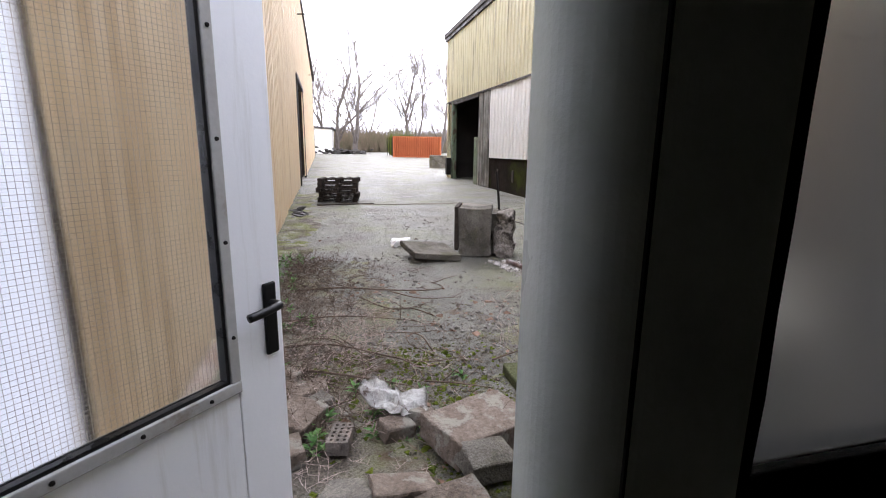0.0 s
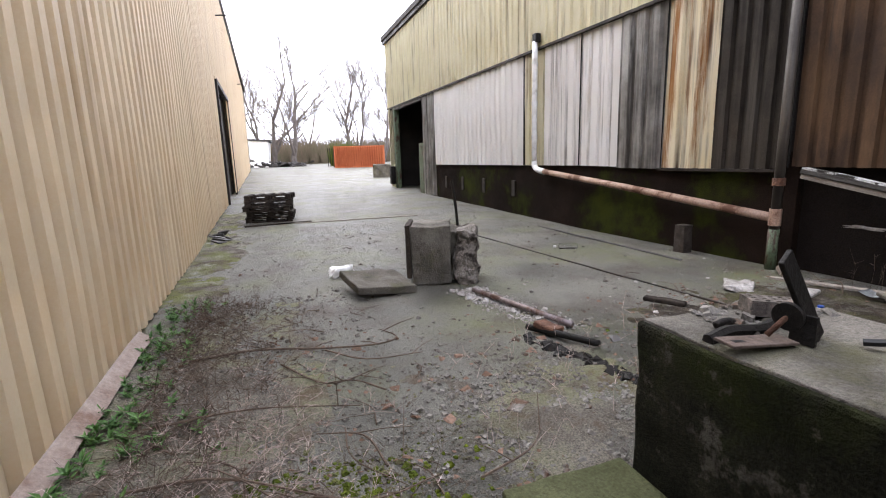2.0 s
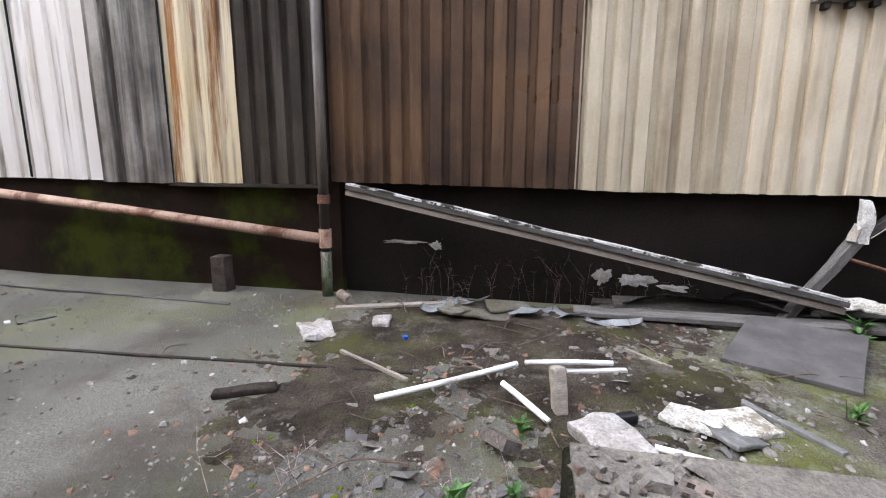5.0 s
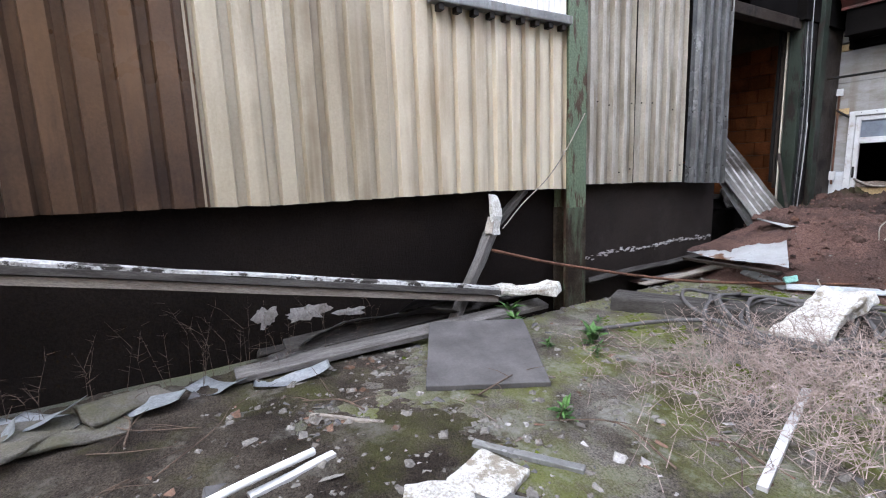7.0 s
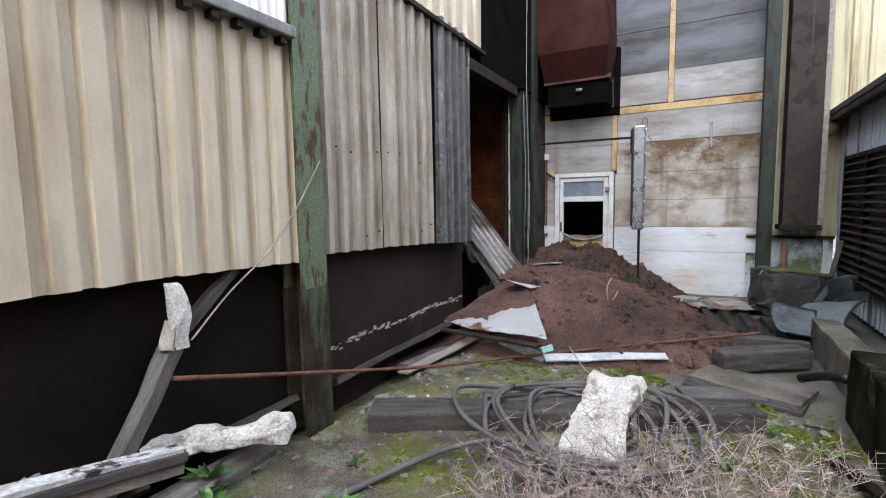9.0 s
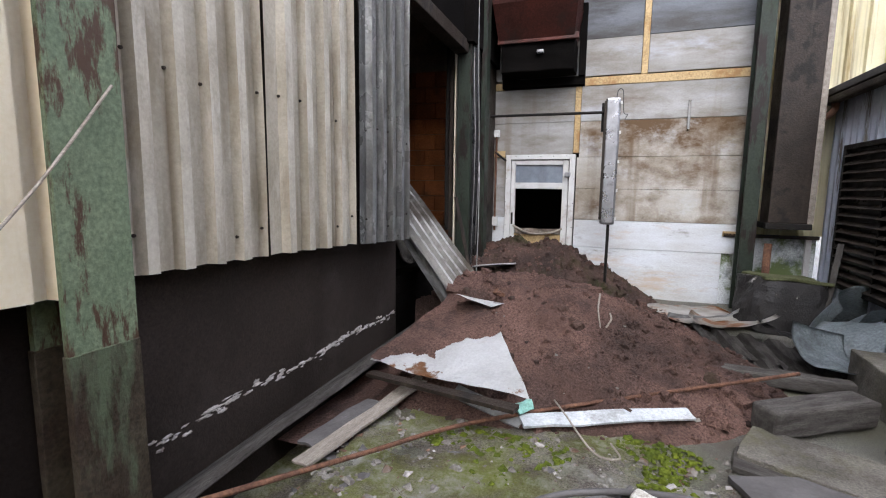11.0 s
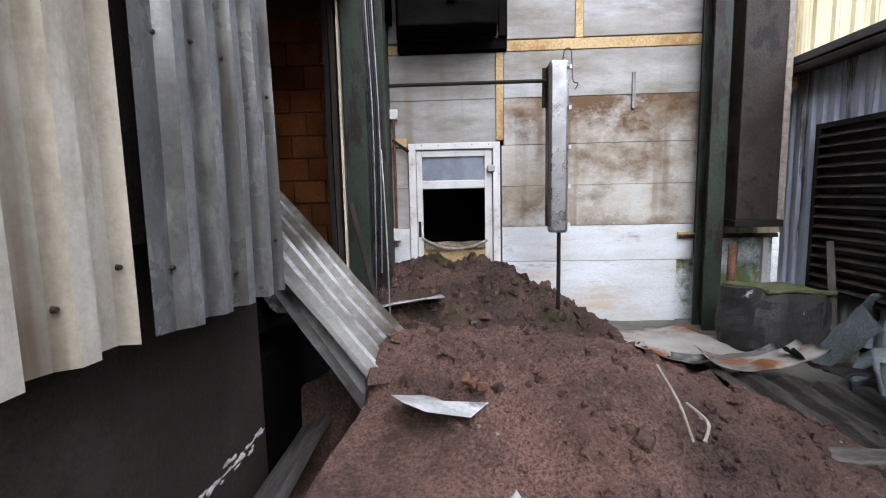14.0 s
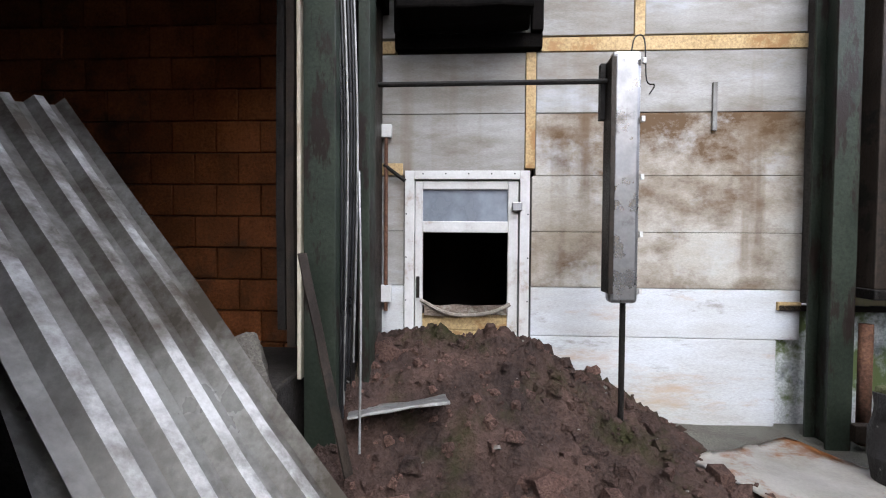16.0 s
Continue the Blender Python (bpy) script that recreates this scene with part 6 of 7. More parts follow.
def wall_patch(y, z, ry, rz, seed):
    """An irregular flake of plaster on the plinth face, thickest in the middle."""
    b2 = bmesh.new()
    n2 = 26
    mid2 = b2.verts.new((6.852, y, z))
    ring2 = []
    for i in range(n2):
        a = 2 * math.pi * i / n2
        f = 0.65 + 0.6 * noise.noise(Vector((math.cos(a) * 2.2, math.sin(a) * 2.2, seed * 1.37)))
        ring2.append(b2.verts.new((6.8585, y + ry * f * math.cos(a), z + rz * f * math.sin(a))))
    for i in range(n2):
        b2.faces.new((mid2, ring2[(i + 1) % n2], ring2[i]))
    return b2


for k, (y, z, ry, rz) in enumerate(((1.95, 0.22, 0.30, 0.10), (1.55, 0.16, 0.22, 0.07), (2.3, 0.25, 0.14, 0.12), (0.75, 0.2, 0.16, 0.06), (4.6, 0.55, 0.35, 0.03), (4.2, 0.52, 0.1, 0.07))):
    part("plaster_flake", wall_patch(y, z, ry, rz, 3 + k), M["rubble"], hall, "pale peeling plaster flake")

rnd = random.Random(99)
for k in range(170):
    y = rnd.uniform(-4.4, -1.35)
    part("lime_flake", wall_patch(y, 0.27 + rnd.gauss(0, 0.016) + 0.02 * math.sin(y * 5), rnd.uniform(0.02, 0.065), rnd.uniform(0.005, 0.02), 20 + k), M["rubble"], hall)


# ---- steel bracket on the block ----
br = thing("steel_bracket", "black steel bracket with hinge disc and rusty plate", "bracket")
upright = part("upright", box((-0.01, -0.045, 0), (0.01, 0.045, 0.41), Matrix.Translation((2.324, 2.412, 0.74)) @ (Vector((2.115, 2.44, 1.1)) - Vector((2.324, 2.412, 0.74))).to_track_quat("Z", "Y").to_matrix().to_4x4() @ Matrix.Rotation(radians(20), 4, "Z"), bevel=0.004), M["black_iron"], br)
part("upright_hole", tube([(2.112, 2.44, 1.07), (2.135, 2.44, 1.065)], 0.008, 12), M["alu"], upright)
bm = bmesh.new()
bmesh.ops.create_cone(bm, cap_ends=True, segments=28, radius1=0.055, radius2=0.055, depth=0.02, matrix=pose(2.145, 2.42, 0.86, 0, 84, 8))
part("disc", bm, M["black_iron"], br)
part("axle", tube([(2.15, 2.42, 0.865), (2.08, 2.45, 0.785)], 0.011, 10), M["rust"], br, smooth=True)
foot = part("foot_plate", box((-0.17, -0.05, -0.006), (0.13, 0.05, 0.006), pose(2.05, 2.45, 0.765, 0, 4, -8), bevel=0.003), M["brown_plate"], br, "brown rusty plate with a slot")
part("plate_slot", box((-0.025, -0.01, 0), (0.025, 0.01, 0.012), pose(1.94, 2.46, 0.768, 0, 4, -8)), M["black"], foot)
part("rib", box((-0.01, -0.04, 0), (0.01, 0.05, 0.12), pose(2.22, 2.40, 0.74, 0, 0, 8), bevel=0.003), M["black_iron"], br)
thing("loose_bolt", "rusty eye bolt lying on the block", "bolt", tube(curve_pts([(2.08, 2.67, 0.75), (2.13, 2.66, 0.765), (2.17, 2.655, 0.755)], 4), 0.016, 8), M["black_iron"], smooth=True)
thing("tar_strip", "stiff black tar strip on the block", "strip", tube(curve_pts([(1.92, 2.57, 0.745), (2.05, 2.58, 0.76), (2.2, 2.56, 0.75), (2.33, 2.58, 0.75)], 5), 0.026, 6), M["black_iron"])
for k in range(5):
    a = 0.9 * k
    thing("cable_scrap", "short black cable scrap on the block", "cable", tube(curve_pts([(2.4 + 0.05 * k, 2.30 - 0.1 * k, 0.755), (2.45 + 0.04 * math.sin(a), 2.2 - 0.1 * k, 0.775), (2.52, 2.12 - 0.09 * k, 0.755)], 4), 0.016, 6), M["black"], group="cable scraps")


# ---- perforated bricks ----
def holed_brick(L=0.24, W=0.115, H=0.07, nx=5, ny=3):
    """A brick whose top is pierced by rows of holes: a grid of bars with a closed base."""
    b2 = bmesh.new()
    hx, hy = 0.022, 0.016
    add_box(b2, (-L / 2, -W / 2, -H / 2), (L / 2, W / 2, H / 2 - 0.02))
    xs2 = [-L / 2] + [v for i in range(nx) for v in ((i + 0.5) / nx * (L - 0.02) - (L - 0.02) / 2 - hx / 2, (i + 0.5) / nx * (L - 0.02) - (L - 0.02) / 2 + hx / 2)] + [L / 2]
    ys2 = [-W / 2] + [v for j in range(ny) for v in ((j + 0.5) / ny * (W - 0.01) - (W - 0.01) / 2 - hy / 2, (j + 0.5) / ny * (W - 0.01) - (W - 0.01) / 2 + hy / 2)] + [W / 2]
    for i in range(len(xs2) - 1):
        if i % 2 == 0:
            add_box(b2, (xs2[i], -W / 2, H / 2 - 0.02), (xs2[i + 1], W / 2, H / 2))
        else:
            for j in range(0, len(ys2) - 1, 2):
                add_box(b2, (xs2[i], ys2[j], H / 2 - 0.02), (xs2[i + 1], ys2[j + 1], H / 2))
    return b2


hb = thing("perforated_brick", "perforated clay brick lying loose", "brick", holed_brick(), M["brick_dark"], group="perforated bricks", m=pose(1.60, 2.52, 0.03, 0, 0, -20))
for p in ((2.42, 2.66, 0.79, 0, 4, -28), (0.02, 2.33, -0.03, 0, 8, 78), (3.93, 3.16, -0.04, 30, 10, 40), (3.68, 2.46, -0.05, 0, 6, -30)):
    copy_thing(hb, pose(*p))
rnd = random.Random(5)
for x, y, z, s, w, h, rz, mt in ((0.78, 2.24, -0.01, 0.58, 0.36, 0.15, 25, "brick"), (0.72, 1.93, 0.0, 0.26, 0.2, 0.12, 10, "concrete"), (0.33, 2.36, -0.04, 0.18, 0.13, 0.1, 20, "brick"), (0.48, 2.42, -0.02, 0.14, 0.1, 0.09, -30, "brick"),
                                 (-0.22, 2.55, -0.02, 0.28, 0.24, 0.12, 60, "brick"), (-0.18, 2.95, -0.06, 0.26, 0.18, 0.07, 10, "brick"), (-0.12, 2.75, -0.05, 0.2, 0.14, 0.08, 40, "concrete"), (-0.28, 2.25, -0.03, 0.22, 0.2, 0.1, 15, "brick"),
                                 (0.05, 1.9, -0.05, 0.24, 0.16, 0.08, -20, "concrete"), (0.28, 1.85, -0.03, 0.3, 0.16, 0.1, 5, "brick"), (0.5, 1.72, -0.04, 0.3, 0.2, 0.1, 12, "brick"), (1.0, 1.8, -0.04, 0.2, 0.14, 0.08, 50, "brick"), (-0.3, 3.15, -0.06, 0.2, 0.12, 0.06, 70, "brick")):
    thing("brick_rubble", "broken weathered brick piece in the doorway rubble", "brick", box((-s / 2, -w / 2, -h / 2), (s / 2, w / 2, h / 2), bevel=0.012, cuts=4, rough_up=0.016, seed=x * 9), M[mt], group="doorway rubble", m=pose(x, y, z, rnd.uniform(-10, 10), rnd.uniform(-10, 10), rz))
draped("cloth", "dirty white cloth rag on the rubble", "rag", (0.3, 2.58, 0.03), (0.30, 0.2), (5, 12, -40), 0.04, "cloth", 31, 0.004, 0.06)
draped("cloth", "dirty white cloth rag on the rubble", "rag", (0.42, 2.47, 0.06), (0.18, 0.16), (25, 20, 10), 0.05, "cloth", 33, 0.004, 0.06)
thing("block_rubble", "crumbled mortar and brick rubble on the block", "rubble", clods(120, 21, lambda r: (r.uniform(2.12, 2.75), r.uniform(2.55, 2.88), 0.74), (0.006, 0.02), (0.4, 0.9)), M["chip"], kind="stuff")
thing("rubble_line", "line of pale crushed rubble beside the steel pipe", "rubble", clods(700, 22, lambda r: (lambda t: (2.5 + 0.3 * t + r.gauss(0, 0.11), 6.4 - 1.7 * t, -0.1))(r.random()), (0.006, 0.022), (0.5, 1.0)), M["rubble"], kind="stuff")

# ---- pallets, distance ----
def pallet():
    p = thing("pallet", "dark rotten wooden pallet in a stack", "pallet", group="pallet stack")
    for k in range(5):
        part("top_board", box((-0.6 + 0.265 * k, -0.4, 0.11), (-0.48 + 0.265 * k, 0.4, 0.133)), M["old_wood"], p)
    for yy in (-0.38, 0, 0.38):
        part("bottom_board", box((-0.6, yy - 0.05, -0.01), (0.6, yy + 0.05, 0.012)), M["old_wood"], p)
        part("stringer", box((-0.6, yy - 0.05, 0.088), (0.6, yy + 0.05, 0.11)), M["old_wood"], p)
        for xx in (-0.52, 0, 0.52):
            part("block", box((xx - 0.07, yy - 0.05, 0.012), (xx + 0.07, yy + 0.05, 0.088)), M["old_wood"], p)
    return p


pl = pallet()
for k in range(5):
    m = pose(0.35 + 0.04 * math.sin(k * 2.1), 14.9 + 0.05 * math.cos(k * 1.7), -0.03 + 0.147 * k, 0, 1.5 * math.sin(k), -8 + 5 * math.sin(k * 3))
    if k == 0:
        pl.matrix_world = m
    else:
        copy_thing(pl, m)
plank("loose_beam", (-0.3, 13.9, -0.05), (1.35, 14.1, -0.05), 0.12, 0.06, "old_wood", "dark beam in front of the pallets", "beam")
plank("loose_beam", (0.9, 13.9, -0.05), (4.2, 13.75, -0.05), 0.06, 0.04, "timber_pale", "long pale batten on the yard", "batten")
draped("rust_heap", "spread of rust-coloured dirt beside the pallets", "dirt", (2.0, 14.95, -0.06), (1.5, 0.9), (0, 0, 0), -0.03, "rust", 41)
for k in range(8):
    chunk("roof_tile", "grey tile pieces by the beige wall", "tile", (-0.75 + 0.05 * (k % 3), 11.6 + 0.12 * k, -0.07 + 0.03 * (k % 4)), (0.22, 0.3, 0.03), (4 * k, 6, 30 * k), "slate", 0.01, 3, k)

container = thing("container", "orange steel shipping container far across the yard", "container")
for k, (x0, y0, rz, w) in enumerate(((0, 0, 0, 6.06), (6.06, 0, 90, 2.4), (6.06, 2.4, 180, 6.06), (0, 2.4, 270, 2.4))):
    s = part("side", sheet(w, 0.1, 0.1, 2.5, 2.5, pitch=0.28, depth=0.04, crown=0.08, flank=0.05, rows=2), M["orange"], container)
    s.matrix_basis = Matrix.Translation((x0, y0, 0)) @ Matrix.Rotation(radians(rz), 4, "Z")
part("roof", box((0, 0, 2.48), (6.06, 2.4, 2.6)), M["orange"], container)
for x in (0, 6.0):
    part("corner_post", box((x - 0.05, -0.06, 0), (x + 0.11, 0.05, 2.6)), M["orange"], container)
part("base_rail", box((0, -0.05, 0), (6.06, 2.4, 0.12)), M["orange"], container)
part("door_leaf", box((-0.15, -0.1, 0.1), (-0.05, 1.2, 2.5)), M["dark_steel"], container)
for k in range(3):
    part("lock_rod", tube([(-0.25 - 0.25 * k, -0.3, 0.2), (-0.25 - 0.25 * k, -0.3, 2.4)], 0.04, 6), M["black_iron"], container)
container.matrix_world = pose(8.4, 60.5, 0.8, 0, 0, -12)

shed = thing("white_shed", "low white building far behind the yard", "building")
part("wall", box((0, 0, 0), (9, 6, 4.2)), M["white_sheet"], shed)
part("roof", box((-0.3, -0.3, 4.2), (9.3, 6.3, 4.5)), M["roofing"], shed)
shed.matrix_world = pose(-8.2, 76, 1.0, 0, 3, -4)
thing("low_wall", "low concrete wall beyond the hall", "low wall", box((0, 0, 0), (2.2, 0.4, 1.0), bevel=0.03, cuts=4, rough_up=0.05), M["concrete"], m=pose(7.7, 35.5, 0.25, 0, 0, -12))
thing("rubble_heap", "far heap of grey rubble and timber", "rubble", clods(260, 25, lambda r: (-6 + r.gauss(0, 1.6), 66 + r.gauss(0, 1.2), 0.9 + abs(r.gauss(0, 0.5))), (0.15, 0.5), (0.3, 0.7)), M["concrete"], kind="stuff")
thing("rubble_heap", "far heap of brown rubble", "rubble", clods(160, 26, lambda r: (2 + r.gauss(0, 2.2), 76 + r.gauss(0, 1.0), 1.0 + abs(r.gauss(0, 0.3))), (0.15, 0.4), (0.3, 0.7)), M["timber"], kind="stuff")
pole = thing("utility_bracket", "overhead cables along the beige building", "cable")
for k in range(2):
    part("wire", tube(curve_pts([(-0.75 + 0.12 * k, 4, 11.5), (-0.78 + 0.1 * k, 16, 8.6), (-0.72 + 0.08 * k, 26, 7.6), (-0.8, 60, 8.2)], 6), 0.012, 4), M["black"], pole)
for k in range(2):
    part("bracket", tube([(-1.2, 24 + 18 * k, 7.6), (-0.6, 24 + 18 * k, 7.65)], 0.03, 5), M["dark_steel"], pole)
part("small_box", box((6.35, 24.9, 0.3), (6.6, 25.2, 1.2), bevel=0.02), M["black_iron"], hall)
for yy in (18.0, 16.4, 14.7, 12.8):
    part("bolt_plate", box((6.715, yy - 0.09, 0.42), (6.75, yy + 0.09, 0.86), bevel=0.008), M["dark_steel"], hall)


# ---- trees and brush ----
def tree(seed, height, lean, spread, base_r):
    rnd = random.Random(seed)
    b2 = bmesh.new()
    trunk = bmesh.new()

    def limb(bmx, p, d, length, r, depth):
        pts = [Vector(p)]
        n2 = 4 if depth < 3 else 3
        dd = Vector(d)
        for i in range(n2):
            dd = (dd + Vector((rnd.gauss(0, 0.12), rnd.gauss(0, 0.12), 0.06))).normalized()
            pts.append(pts[-1] + dd * length / n2)
        add_tube(bmx, pts, r, 6 if depth < 2 else 4 if depth < 4 else 3, 0.5, caps=False)
        if depth >= 6 or length < 0.3:
            return
        kids = 3 if depth < 2 else rnd.choice((3, 4))
        for i in range(kids):
            f = rnd.uniform(0.35, 1.0) if i else 1.0
            q = pts[min(n2, int(f * n2))]
            side = Vector((rnd.gauss(0, 1), rnd.gauss(0, 1), rnd.uniform(-0.1, 0.4))).normalized()
            nd = (dd * (1.0 if i == 0 else 0.75) + side * spread * (0.5 if i == 0 else 1.0)).normalized()
            limb(b2, q, nd, length * rnd.uniform(0.6, 0.82), r * (0.55 if i else 0.62), depth + 1)
    limb(trunk, (0, 0, -0.3), (lean, 0, 1), height * 0.30, base_r, 0)
    return trunk, b2


for k, (x, y, h, lean, sp, r) in enumerate(((1.8, 78, 26, -0.06, 0.55, 0.42), (4.6, 77, 25, 0.04, 0.62, 0.46), (13.6, 80, 25, -0.12, 0.55, 0.40), (15.2, 83, 24, 0.14, 0.5, 0.34), (21, 88, 26, 0.0, 0.5, 0.4), (-1.2, 90, 24, 0.05, 0.55, 0.36), (8.5, 102, 20, 0, 0.5, 0.3), (26, 95, 25, 0, 0.5, 0.4))):
    t = thing("bare_tree", "tall bare winter tree with grey bark", "tree", group="far trees")
    tr, cr = tree(100 + k, h * 0.95, lean, sp + 0.12, r)
    part("trunk", tr, M["bark"], t)
    part("crown", cr, M["bark"], t, "bare branches")
    t.matrix_world = pose(x, y, 1.0)


def brush(n, seed, x0, x1, y0, y1, h):
    rnd = random.Random(seed)
    V, F = [], []
    for _ in range(n):
        x, y = rnd.uniform(x0, x1), rnd.uniform(y0, y1)
        z, hh = ground_z(x, y), h * rnd.uniform(0.4, 1.1)
        for _k in range(7):
            a, l = rnd.uniform(0, 6.3), rnd.uniform(0.2, 0.8)
            o = len(V)
            tip = (x + l * math.cos(a) * hh * 0.35, y + l * math.sin(a) * hh * 0.35, z + hh * rnd.uniform(0.6, 1.0))
            w = 0.05 * h / 4
            V += [(x - w, y, z), (x + w, y, z), (x, y + w, z), tip]
            F += [(o, o + 1, o + 3), (o + 1, o + 2, o + 3), (o + 2, o, o + 3)]
    me = bpy.data.meshes.new("brush")
    me.from_pydata(V, [], F)
    b2 = bmesh.new()
    b2.from_mesh(me)
    bpy.data.meshes.remove(me)
    return b2


thing("far_brush", "belt of bare brown brush behind the yard", "brush", brush(5200, 51, -45, 60, 92, 104, 5.0), M["bush"], kind="stuff")
thing("far_brush", "belt of tall bare thicket on the horizon", "brush", brush(3600, 52, -120, 150, 110, 125, 8.0), M["bark"], kind="stuff")
for k in range(5):
    thing("conifer_bush", "dark evergreen bush behind the container", "bush", brush(60, 60 + k, -0.9, 0.9, -0.9, 0.9, 3.2 + k % 2), M["moss"], m=pose(10.5 + 1.6 * (k % 3), 70 + k, 0.9))


# ---- twigs, dry plants, weeds, chips ----
def twig(name, pts, r, seed, label):
    rnd = random.Random(seed)
    b2 = bmesh.new()
    main = curve_pts(pts, 5)
    add_tube(b2, main, r, 5, 0.4)
    for i in range(3, len(main) - 1, 3):
        if rnd.random() < 0.6:
            d = Vector((rnd.gauss(0, 1), rnd.gauss(0, 1), 0.25)).normalized() * rnd.uniform(0.1, 0.35)
            add_tube(b2, [main[i], main[i] + d * 0.5 + Vector((0, 0, 0.01)), main[i] + d], r * 0.5, 4, 0.4)
    return thing(name, label, "twig", b2, M["twig"], group="fallen twigs")


twig("branch", [(-0.4, 5.35, -0.07), (0.1, 5.35, -0.06), (0.66, 5.17, -0.07), (1.1, 5.05, -0.06), (1.3, 5.2, -0.08), (1.2, 5.45, -0.08)], 0.012, 1, "long bare fallen branch on the yard")
twig("branch", [(0.66, 5.15, -0.08), (0.95, 4.8, -0.07), (1.4, 4.75, -0.07)], 0.008, 2, "bare fallen twig on the yard")
twig("branch", [(0.3, 5.0, -0.08), (0.6, 4.5, -0.07), (0.95, 4.6, -0.08)], 0.008, 3, "bare fallen twig on the yard")
twig("branch", [(-0.45, 3.7, -0.05), (0.0, 3.55, 0.0), (0.6, 3.2, -0.04), (1.0, 3.25, -0.06)], 0.009, 4, "bare fallen branch in the weeds")
twig("branch", [(-0.3, 3.3, -0.05), (0.2, 2.9, 0.02), (0.5, 2.75, 0.0)], 0.01, 5, "bare fallen branch in the weeds")
twig("branch", [(-0.5, 4.3, -0.05), (0.1, 4.2, 0.0), (0.75, 4.05, -0.04)], 0.008, 6, "bare fallen branch in the weeds")
rnd = random.Random(77)
for k in range(34):
    x, y = (rnd.uniform(-0.7, 1.2), rnd.uniform(2.6, 6.5)) if k < 22 else (rnd.uniform(2.9, 5.5), rnd.uniform(2.4, 6))
    a, l = rnd.uniform(0, 6.3), rnd.uniform(0.15, 0.45)
    z = ground_z(x, y) + 0.012
    twig("twig", [(x, y, z), (x + l * 0.5 * math.cos(a), y + l * 0.5 * math.sin(a), z + rnd.uniform(0, 0.05)), (x + l * math.cos(a + 0.3), y + l * math.sin(a + 0.3), z)], 0.005, 80 + k, "thin dry twig on the ground")


stick_rnd = random.Random(505)
for k in range(46):
    x, y = (stick_rnd.uniform(3.2, 6.3), stick_rnd.uniform(-0.6, 4.4)) if k < 30 else (stick_rnd.uniform(-0.6, 1.3), stick_rnd.uniform(2.4, 4.6))
    a, l = stick_rnd.uniform(0, 6.3), stick_rnd.uniform(0.2, 0.75)
    z = ground_z(x, y) + 0.03
    twig("twig", [(x, y, z), (x + l * 0.5 * math.cos(a), y + l * 0.5 * math.sin(a), z + stick_rnd.uniform(0.0, 0.07)), (x + l * math.cos(a + 0.35), y + l * math.sin(a + 0.35), z)], stick_rnd.uniform(0.004, 0.009), 600 + k, "thin dry twig on the ground")


def stems(n, seed, where, h, spread, r=0.0028, side=3):
    """Thin dry stalks with short side shoots, as three-sided blades."""
    rnd = random.Random(seed)
    V, F = [], []

    def blade(a, b, w):
        o = len(V)
        d = (b - a).normalized()
        s = d.orthogonal().normalized() * w
        t = d.cross(s).normalized() * w
        V.extend([tuple(a + s), tuple(a - s * 0.5 + t), tuple(a - s * 0.5 - t), tuple(b)])
        F.extend([(o, o + 1, o + 3), (o + 1, o + 2, o + 3), (o + 2, o, o + 3)])
    for _ in range(n):
        x, y = where(rnd)
        p = Vector((x, y, ground_z(x, y)))
        d = Vector((rnd.gauss(0, spread), rnd.gauss(0, spread), 1)).normalized()
        l = h * rnd.uniform(0.5, 1.1)
        q = p + d * l * 0.55
        d2 = (d + Vector((rnd.gauss(0, 0.3), rnd.gauss(0, 0.3), -0.25))).normalized()
        e = q + d2 * l * 0.45
        blade(p, q + d * 0.02, r)
        blade(q, e, r * 0.8)
        for _k in range(side):
            f = rnd.random()
            s0 = p.lerp(q, 0.4 + 0.6 * f) if rnd.random() < 0.4 else q.lerp(e, f)
            blade(s0, s0 + Vector((rnd.gauss(0, 1), rnd.gauss(0, 1), rnd.uniform(0, 1))).normalized() * rnd.uniform(0.03, 0.12), r * 0.7)
    me = bpy.data.meshes.new("stems")
    me.from_pydata(V, [], F)
    b2 = bmesh.new()
    b2.from_mesh(me)
    bpy.data.meshes.remove(me)
    return b2


thing("dry_weeds", "tangle of dry pinkish weed stalks on the yard", "dry weeds", stems(800, 31, lambda r: (r.gauss(4.0, 0.45), r.gauss(-0.5, 0.55)), 0.5, 0.85, 0.0032, 6), M["dry"], kind="stuff")
thing("dry_weeds", "dry brown weed stalks along the beige wall", "dry weeds", stems(950, 32, lambda r: (-0.55 + abs(r.gauss(0, 0.4)), r.uniform(2.3, 7.0)), 0.26, 1.1, 0.0032, 4), M["twig"], kind="stuff")
thing("dry_weeds", "pale dry stalk tangle beside the wall", "dry weeds", stems(420, 36, lambda r: (r.gauss(0.0, 0.4), r.gauss(3.5, 0.75)), 0.24, 1.6, 0.0026, 5), M["dry"], kind="stuff")
thing("dry_weeds", "tall pale sprigs beside the coil", "dry weeds", stems(150, 37, lambda r: (r.uniform(2.95, 3.9), r.uniform(-1.7, 0.3)), 0.5, 0.55, 0.0026, 9), M["dry"], kind="stuff")
thing("dry_weeds", "dry stalks in the doorway rubble", "dry weeds", stems(200, 33, lambda r: (r.uniform(-0.5, 1.1), r.uniform(2.2, 3.6)), 0.2, 1.3, 0.002, 3), M["twig"], kind="stuff")
thing("dry_weeds", "tall dry stalks along the plinth", "dry weeds", stems(45, 34, lambda r: (r.uniform(6.35, 6.7), r.uniform(1.5, 4.6)), 0.7, 0.12, 0.0022, 7), M["twig"], kind="stuff")
